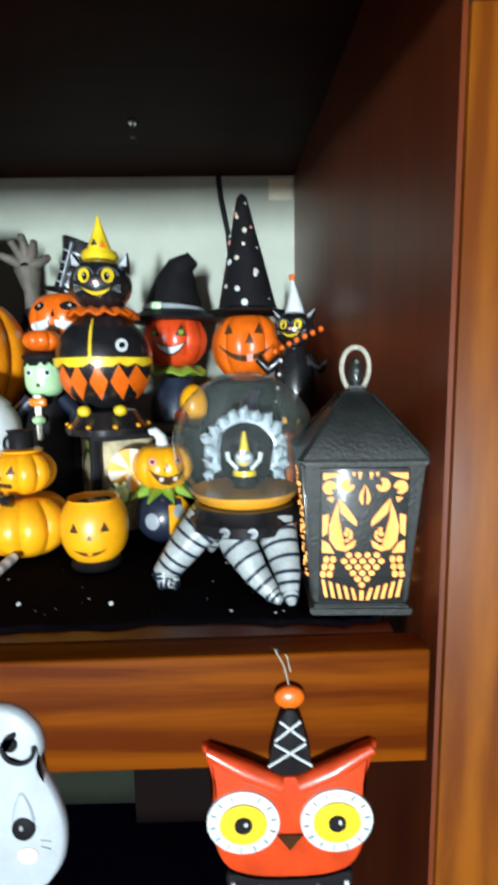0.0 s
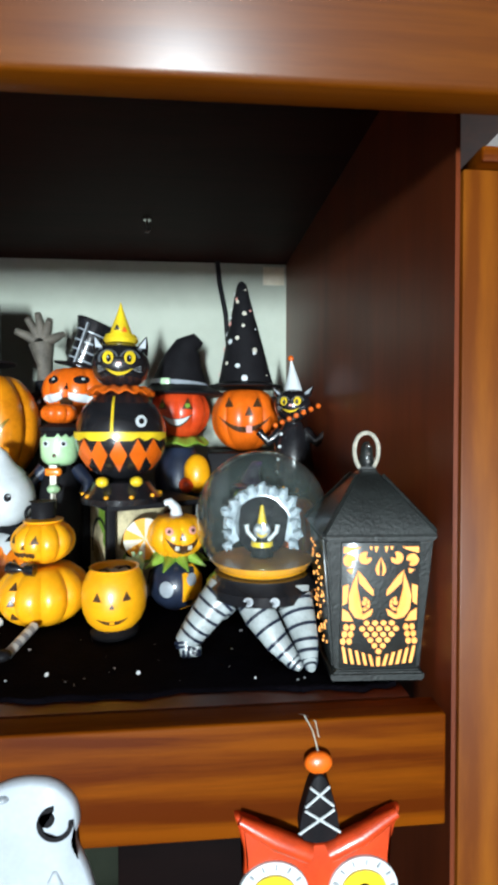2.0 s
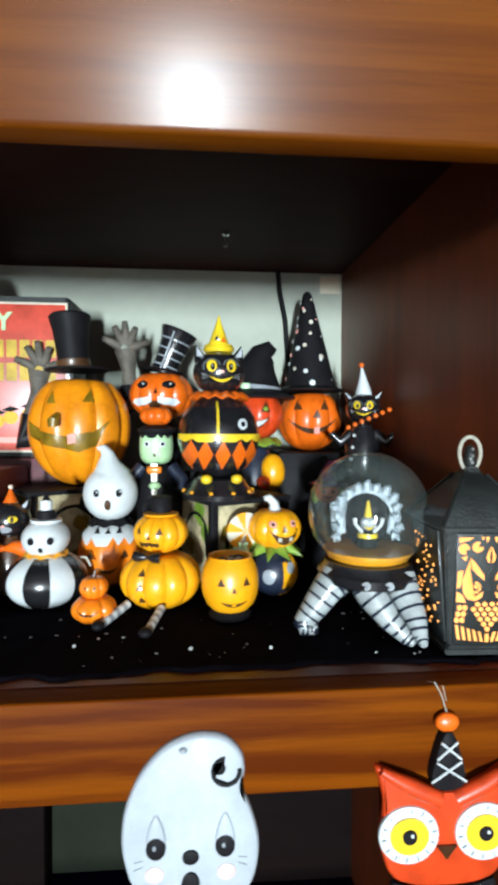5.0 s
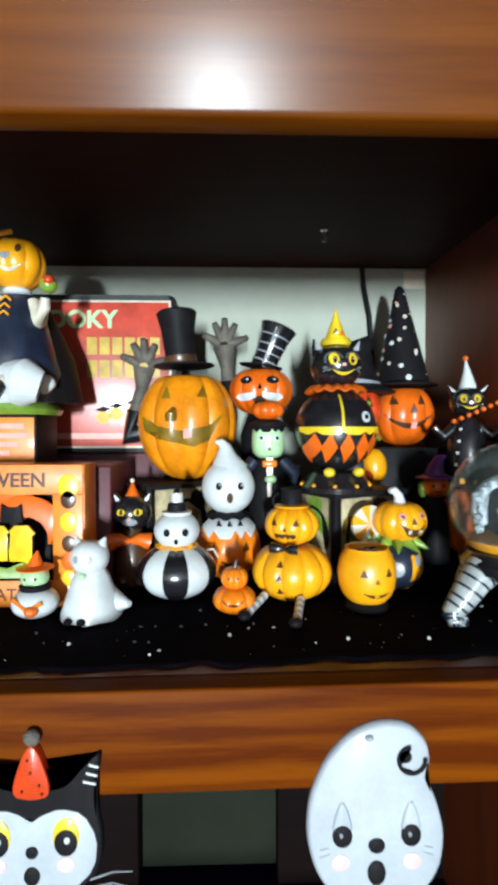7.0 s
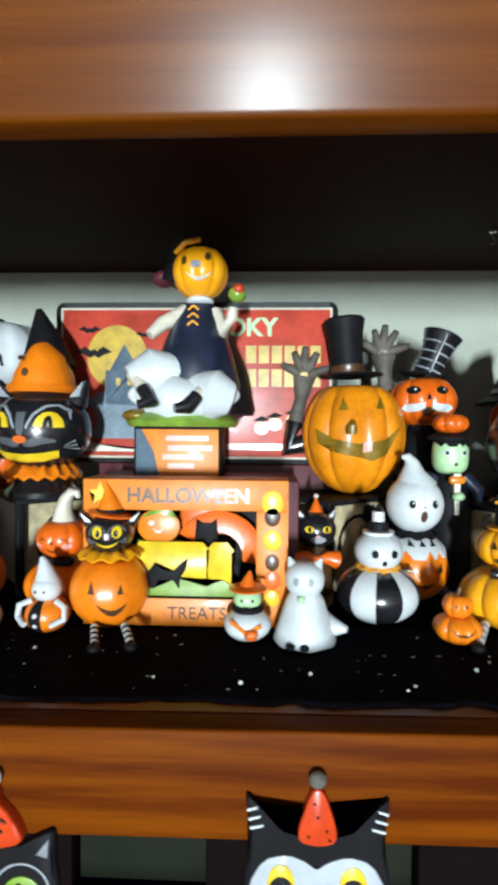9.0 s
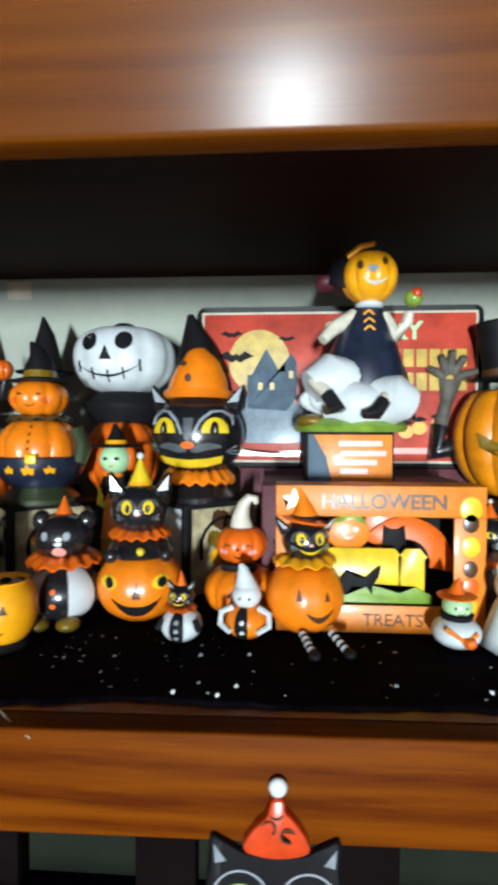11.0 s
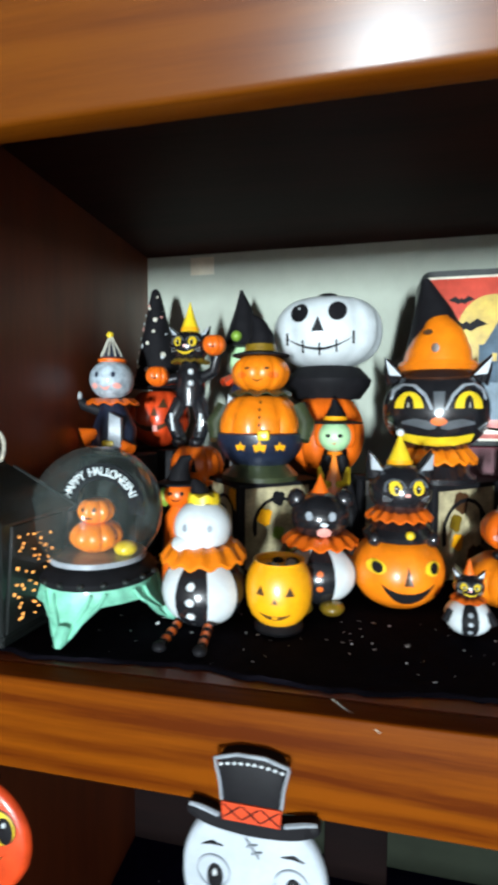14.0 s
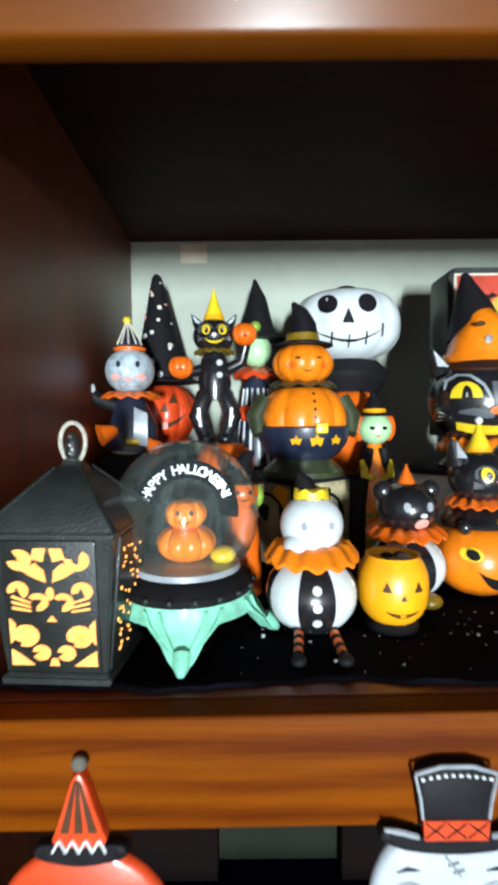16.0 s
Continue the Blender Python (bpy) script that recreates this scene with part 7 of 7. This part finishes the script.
def egg_ghost():
    F = ornament("flat white wooden ghost ornament with a curled top and red bow", 0.388, 1.107, 1.04)
    pts = [(-0.026, -0.050), (-0.040, -0.030), (-0.046, -0.005), (-0.044, 0.020), (-0.034, 0.044), (-0.018, 0.062), (0.002, 0.070), (0.022, 0.068), (0.034, 0.056), (0.036, 0.042), (0.032, 0.034), (0.040, 0.018), (0.046, -0.005), (0.043, -0.030), (0.028, -0.050)]
    F.add("body", plate(rounded(pts), FRONT, BACK, 0.004), "chalk")
    F.add("curl", plate(arc_band(0.023, 0.045, 0.0075, 0.0100, -265, 10, 18), FRONT - 0.0012, FRONT + 0.001), "matt")
    F.add("curl_dot", plate(oval(0.0185, 0.0475, 0.0042, 0.0042), FRONT - 0.0012, FRONT + 0.001), "matt")
    for s in (-1, 1):
        flat(F, "lid_line", [(s * 0.0225 - 0.0072, -0.002), (s * 0.0225 - 0.0050, 0.010), (s * 0.0225, 0.020), (s * 0.0225 + 0.0050, 0.010), (s * 0.0225 + 0.0072, -0.002)], "grey", 0.6)
        flat(F, "lid", [(s * 0.0225 - 0.0062, -0.002), (s * 0.0225 - 0.0042, 0.010), (s * 0.0225, 0.0185), (s * 0.0225 + 0.0042, 0.010), (s * 0.0225 + 0.0062, -0.002)], "chalk", 1.2)
        flat(F, "eye", oval(s * 0.0225, -0.004, 0.0065, 0.0073), "matt", 1.8)
        flat(F, "glint", oval(s * 0.0225 - 0.001, -0.003, 0.0012, 0.0018, 8), "grey", 2.4)
        flat(F, "cheek", oval(s * 0.0235, -0.022, 0.0062, 0.0055), "blush", 0.7)
        for k in range(2):
            flat(F, "whisker", [(s * 0.031, -0.012 - 0.004 * k), (s * 0.037, -0.013 - 0.005 * k), (s * 0.037, -0.0136 - 0.005 * k)], "grey", 0.6)
    flat(F, "nose", oval(0.0, -0.011, 0.0055, 0.0048), "matt", 1.4)
    flat(F, "mouth", oval(0.0, -0.029, 0.0060, 0.0080), "matt", 1.4)
    F.add("nail", Sol(-0.005, FRONT + 0.0005, 0.060, 0.003, 0.0022).mesh(), "grey")
    F.add("bow", plate(rounded([(-0.033, -0.046), (-0.008, -0.055), (0.008, -0.055), (0.033, -0.046), (0.034, -0.072), (0.006, -0.064), (-0.006, -0.064), (-0.034, -0.072)]), FRONT - 0.003, BACK, 0.002), "red")


def heart_cat():
    F = ornament("flat black and white wooden cat ornament with striped ears", 0.150, 1.113, 0.94)
    pts = [(-0.030, -0.050), (-0.047, -0.034), (-0.050, -0.010), (-0.045, 0.016), (-0.046, 0.036), (-0.049, 0.055), (-0.036, 0.042), (-0.024, 0.028), (0, 0.026), (0.024, 0.028), (0.036, 0.042), (0.049, 0.055), (0.046, 0.036), (0.045, 0.016), (0.050, -0.010), (0.047, -0.034), (0.030, -0.050)]
    F.add("head", plate(rounded(pts), FRONT, BACK, 0.003), "matt")
    flat(F, "face", [(-0.028, -0.046), (-0.044, -0.030), (-0.046, -0.008), (-0.036, 0.010), (-0.020, 0.014), (-0.006, 0.009), (0, 0.004), (0.006, 0.009), (0.020, 0.014), (0.036, 0.010), (0.046, -0.008), (0.044, -0.030), (0.028, -0.046)], "chalk", 1)
    for s in (-1, 1):
        flat(F, "eye", oval(s * 0.024, -0.006, 0.0092, 0.0135), "yellow", 1.8)
        flat(F, "pupil", oval(s * 0.024, -0.010, 0.0082, 0.0095), "matt", 2.4)
        flat(F, "glint", oval(s * 0.024 + 0.001, -0.008, 0.0022, 0.0026, 8), "white", 3)
        flat(F, "cheek", oval(s * 0.024, -0.026, 0.0065, 0.0055), "blush", 1.8)
        for k in range(3):
            flat(F, "ear_stripe", [(s * (0.036 + 0.002 * k), 0.032 + 0.006 * k), (s * (0.045 + 0.001 * k), 0.030 + 0.006 * k), (s * (0.045 + 0.001 * k), 0.0318 + 0.006 * k), (s * (0.036 + 0.002 * k), 0.0338 + 0.006 * k)], "white", 1)
        for k in range(3):
            F.add("whisker", tube([(s * 0.040, FRONT + 0.002, -0.040 - 0.006 * k), (s * 0.056, FRONT + 0.001, -0.034 - 0.008 * k), (s * 0.070, FRONT + 0.001, -0.034 - 0.012 * k)], [0.0007, 0.0006, 0.0004], 6), "grey")
    flat(F, "nose", oval(0, -0.017, 0.0045, 0.0045), "matt", 1.8)
    flat(F, "mouth", oval(0, -0.034, 0.0058, 0.0068), "matt", 1.8)
    hat = F.add("hat", plate(rounded([(-0.0155, 0.024), (0, 0.020), (0.0155, 0.024), (0.004, 0.059), (-0.004, 0.059)]), FRONT - 0.002, BACK, 0.0012), "red")
    for k, (a, b) in enumerate(((-0.006, 0.028), (0.006, 0.032), (0.0, 0.041), (-0.002, 0.050), (0.008, 0.026))):
        F.add("hat_dot", plate(oval(a, b, 0.0009, 0.0009, 8), FRONT - 0.0030, FRONT), "matt", hat)
    F.add("pompom", Sol(0, -0.0105, 0.064, 0.006, 0.006, sy=0.7).mesh(), "bark")
    F.add("body", plate([(-0.03, -0.052), (0.03, -0.052), (0.026, -0.075), (-0.026, -0.075)], FRONT + 0.001, BACK, 0.002), "matt")


def hat_cat():
    F = ornament("flat black wooden cat ornament under a red swirled hat", -0.067, 1.098, 0.92)
    F.add("head", plate(rounded([(-0.030, -0.046), (-0.046, -0.030), (-0.050, -0.004), (-0.046, 0.018), (-0.047, 0.040), (-0.034, 0.034), (-0.020, 0.026), (0.020, 0.026), (0.034, 0.034), (0.047, 0.040), (0.046, 0.018), (0.050, -0.004), (0.046, -0.030), (0.030, -0.046)]), FRONT, BACK, 0.003), "matt")
    for s in (-1, 1):
        F.add("brow", plate(arc_band(s * 0.024, -0.004, 0.019, 0.0205, 15, 165), FRONT - 0.0012, FRONT + 0.001), "grey")
        flat(F, "eye", oval(s * 0.024, -0.006, 0.0135, 0.0125), "green", 1.2)
        flat(F, "pupil", oval(s * 0.022, -0.006, 0.005, 0.008), "matt", 2)
        flat(F, "ear_mark", [(s * 0.034, 0.022), (s * 0.042, 0.020), (s * 0.043, 0.034)], "grey", 1)
    flat(F, "nose", oval(0, -0.020, 0.005, 0.004), "deep", 1.4)
    flat(F, "mouth", smile(0, -0.034, 0.04, 0.008, 0.006), "deep", 1.4)
    hat = F.add("hat", plate(rounded([(-0.025, 0.030), (0.0, 0.025), (0.026, 0.030), (0.022, 0.042), (0.014, 0.053), (0.006, 0.060), (0.007, 0.068), (-0.003, 0.068), (-0.005, 0.056), (-0.016, 0.046)]), FRONT - 0.003, BACK, 0.002), "red")
    F.add("swirl", plate(arc_band(0.009, 0.044, 0.004, 0.0055, 20, 300), FRONT - 0.0042, FRONT), "brown", hat)
    F.add("swirl", plate(arc_band(-0.004, 0.049, 0.004, 0.0052, -60, 160), FRONT - 0.0042, FRONT), "brown", hat)
    F.add("hat_fold", plate(arc_band(0.001, 0.060, 0.004, 0.0052, -150, -20), FRONT - 0.0042, FRONT), "brown", hat)
    F.add("pompom", Sol(0.002, -0.0105, 0.0745, 0.0065, 0.0068, sy=0.65).mesh(), "white")


def top_hat_skull():
    F = ornament("flat white wooden skeleton-face ornament in a black top hat", -0.319, 1.074, 1.15)
    F.add("head", plate(rounded([(-0.022, -0.040), (-0.034, -0.026), (-0.043, -0.008), (-0.043, 0.014), (-0.034, 0.034), (-0.015, 0.044), (0.015, 0.044), (0.034, 0.034), (0.043, 0.014), (0.043, -0.008), (0.034, -0.026), (0.022, -0.040)]), FRONT, BACK, 0.004), "chalk")
    for s in (-1, 1):
        for half in ring(s * 0.023, 0.006, 0.0092, 0.0102):
            F.add("eye_line", plate(half, FRONT - 0.001, FRONT + 0.001), "grey")
        flat(F, "pupil", oval(s * 0.023 + 0.001, 0.003, 0.0048, 0.0075), "matt", 1.2)
        flat(F, "glint", oval(s * 0.023 + 0.001, 0.006, 0.0014, 0.0022, 8), "white", 2)
        flat(F, "cheek", oval(s * 0.027, -0.0145, 0.0115, 0.0062), "pink", 1)
        flat(F, "brow", [(s * 0.017, 0.0225), (s * 0.024, 0.0245), (s * 0.030, 0.0215), (s * 0.024, 0.0225)], "matt", 1)
        flat(F, "nostril", oval(s * 0.0028, -0.011, 0.0016, 0.0042), "matt", 1)
    flat(F, "mouth", [(-0.017, -0.019), (0.017, -0.019), (0.014, -0.031), (-0.014, -0.031)], "grey", 1)
    for k in range(6):
        flat(F, "tooth", [(-0.0142 + 0.0048 * k, -0.0205), (-0.0102 + 0.0048 * k, -0.0205), (-0.0102 + 0.0048 * k, -0.0285), (-0.0142 + 0.0048 * k, -0.0285)], "white", 1.8)
    for a, b in (((-0.004, 0.030), (0.004, 0.019)), ((-0.003, 0.025), (0.003, 0.027)), ((0.0, 0.021), (0.006, 0.023))):
        F.add("stitch", tube([(a[0], FRONT - 0.0008, a[1]), (b[0], FRONT - 0.0008, b[1])], [0.0006, 0.0006], 6), "grey")
    F.add("brim", plate(rounded([(-0.040, 0.040), (-0.025, 0.034), (0.0, 0.032), (0.025, 0.034), (0.040, 0.040), (0.037, 0.047), (0.018, 0.042), (-0.018, 0.042), (-0.037, 0.047)]), FRONT - 0.002, BACK, 0.0015), "matt")
    hat = F.add("top_hat", plate(rounded([(-0.016, 0.042), (0.016, 0.042), (0.0215, 0.077), (0.008, 0.081), (-0.008, 0.081), (-0.0215, 0.077)]), FRONT - 0.003, BACK, 0.0015), "matt")
    F.add("hat_band", plate([(-0.0165, 0.042), (0.0165, 0.042), (0.0172, 0.0525), (-0.0172, 0.0525)], FRONT - 0.004, FRONT), "red", hat)
    for k in range(3):
        for d in (-1, 1):
            F.add("band_line", tube([(-0.011 + 0.011 * k - d * 0.005, FRONT - 0.0043, 0.0435), (-0.011 + 0.011 * k + d * 0.005, FRONT - 0.0043, 0.0515)], [0.0004, 0.0004], 6), "matt", hat)
    for d in (-1, 1):
        F.add("hat_edge", tube([(d * 0.0172, FRONT - 0.003, 0.053), (d * 0.0185, FRONT - 0.003, 0.064), (d * 0.0213, FRONT - 0.003, 0.0765)], [0.0009] * 3, 6), "grey", hat)
        F.add("brim_edge", tube([(d * 0.019, FRONT - 0.002, 0.0425), (d * 0.030, FRONT - 0.002, 0.0455), (d * 0.037, FRONT - 0.002, 0.0465)], [0.0014, 0.0014, 0.001], 6), "grey")
    F.add("hat_rim", tube([(-0.0215, FRONT - 0.003, 0.077), (-0.008, FRONT - 0.003, 0.081), (0.008, FRONT - 0.003, 0.081), (0.0215, FRONT - 0.003, 0.077)], [0.0012] * 4, 8), "grey", hat)
    for k in range(10):
        x0 = -0.0175 + 0.0039 * k
        F.add("hat_stitch", plate(oval(x0, 0.0765 - 7.0 * x0 * x0, 0.0011, 0.0009, 8), FRONT - 0.0038, FRONT), "white", hat)
    F.add("bow", plate(rounded([(-0.034, -0.042), (0, -0.048), (0.034, -0.042), (0.034, -0.066), (0, -0.056), (-0.034, -0.066)]), FRONT - 0.001, BACK, 0.002), "matt")


def jack():
    F = ornament("flat red-orange wooden jack-o-lantern ornament with a striped cone hat", -0.551, 1.067)
    F.add("head", plate(oval(0, -0.004, 0.0545, 0.050, 40), FRONT, BACK, 0.005), "red")
    for s in (-1, 1):
        flat(F, "eye_line", oval(s * 0.030, 0.010, 0.0155, 0.0145, 22), "brown", 0.8)
        flat(F, "eye", oval(s * 0.030, 0.010, 0.0145, 0.0135, 22), "yellow", 1.4)
        flat(F, "pupil", oval(s * 0.030 + 0.006, 0.009, 0.0075, 0.0105), "matt", 2)
        flat(F, "glint", oval(s * 0.030 + 0.006, 0.014, 0.0016, 0.0024, 8), "white", 2.6)
    flat(F, "nose", [(-0.006, -0.010), (0.006, -0.010), (0.001, 0.008), (-0.001, 0.008)], "brown", 1)
    flat(F, "mouth_line", smile(0, -0.021, 0.068, 0.009, 0.013), "brown", 0.8)
    flat(F, "mouth", smile(0, -0.022, 0.062, 0.009, 0.010), "yellow", 1.4)
    F.add("brim", plate(rounded([(-0.030, 0.042), (0.0, 0.036), (0.030, 0.042), (0.026, 0.052), (0.0, 0.050), (-0.026, 0.052)]), FRONT - 0.002, BACK, 0.0015), "matt")
    hat = F.add("hat", plate(rounded([(-0.0185, 0.050), (0.0185, 0.050), (0.013, 0.064), (0.003, 0.096), (-0.003, 0.096), (-0.013, 0.064)]), FRONT - 0.003, BACK, 0.0012), "red")
    for k in (-1, 0, 1):
        F.add("hat_stripe", plate([(k * 0.0085 - 0.0025, 0.060), (k * 0.0085 + 0.0025, 0.060), (k * 0.0012 + 0.0006, 0.092), (k * 0.0012 - 0.0006, 0.092)], FRONT - 0.0038, FRONT), "brown", hat)
    for k in range(4):
        x0 = -0.016 + 0.008 * k
        for a, b in (((x0, 0.048), (x0 + 0.004, 0.0555)), ((x0 + 0.004, 0.0555), (x0 + 0.008, 0.048))):
            F.add("zigzag", tube([(a[0], FRONT - 0.0034, a[1]), (b[0], FRONT - 0.0034, b[1])], [0.0009, 0.0009], 6), "white", hat)
    F.add("pompom", Sol(0, -0.0105, 0.100, 0.005, 0.005, sy=0.8).mesh(), "bark")


for make in (owl, egg_ghost, heart_cat, hat_cat, top_hat_skull, jack):
    make()


# ---- small hardware ----
def ceiling_hook():
    F = Fig("hook", "small steel cup hook under the upper shelf", "hook", 0.42, 0.372, 1.668, 0)
    F.add("plate", lathe([(0.005, -0.002), (0.005, 0.001), (0.003, 0.001)]), "steel")
    F.add("wire", tube([(0, 0, 0), (0, 0, -0.008), (0.004, 0, -0.013), (0.002, 0, -0.018), (-0.003, 0, -0.017)], [0.0013] * 5, 8), "steel")


ceiling_hook()
cable = part("cable", tube([(0.516, 0.531, 1.667), (0.520, 0.531, 1.63), (0.530, 0.531, 1.58), (0.536, 0.531, 1.50), (0.536, 0.533, 1.40)], [0.0042] * 5, 10), M["matt"])
tagged(cable, "black cable hanging down the back panel", "cable")


def tape(x0, x1, z0, z1):
    tagged(part("tape", block(x0, x1, 0.5398, 0.5408, z0, z1, 0.0003), M["tape"]), "small square of yellowed tape on the back panel", "tape", "tape squares")


tape(-0.556, -0.512, 1.632, 1.663)
tape(0.594, 0.631, 1.632, 1.663)


def strand(pts):
    tagged(part("thread", sloped(tube(pts, [0.00035] * len(pts), 6)), M["rope"]), "fine loose thread lying on the shelf lip", "thread", "loose threads")


strand([(0.556, 0.006, 1.1975), (0.566, 0.0, 1.1985), (0.572, -0.006, 1.1978), (0.574, -0.0068, 1.188)])
strand([(-0.268, 0.012, 1.2005), (-0.258, 0.004, 1.1985), (-0.246, -0.004, 1.1975), (-0.236, -0.0068, 1.192)])
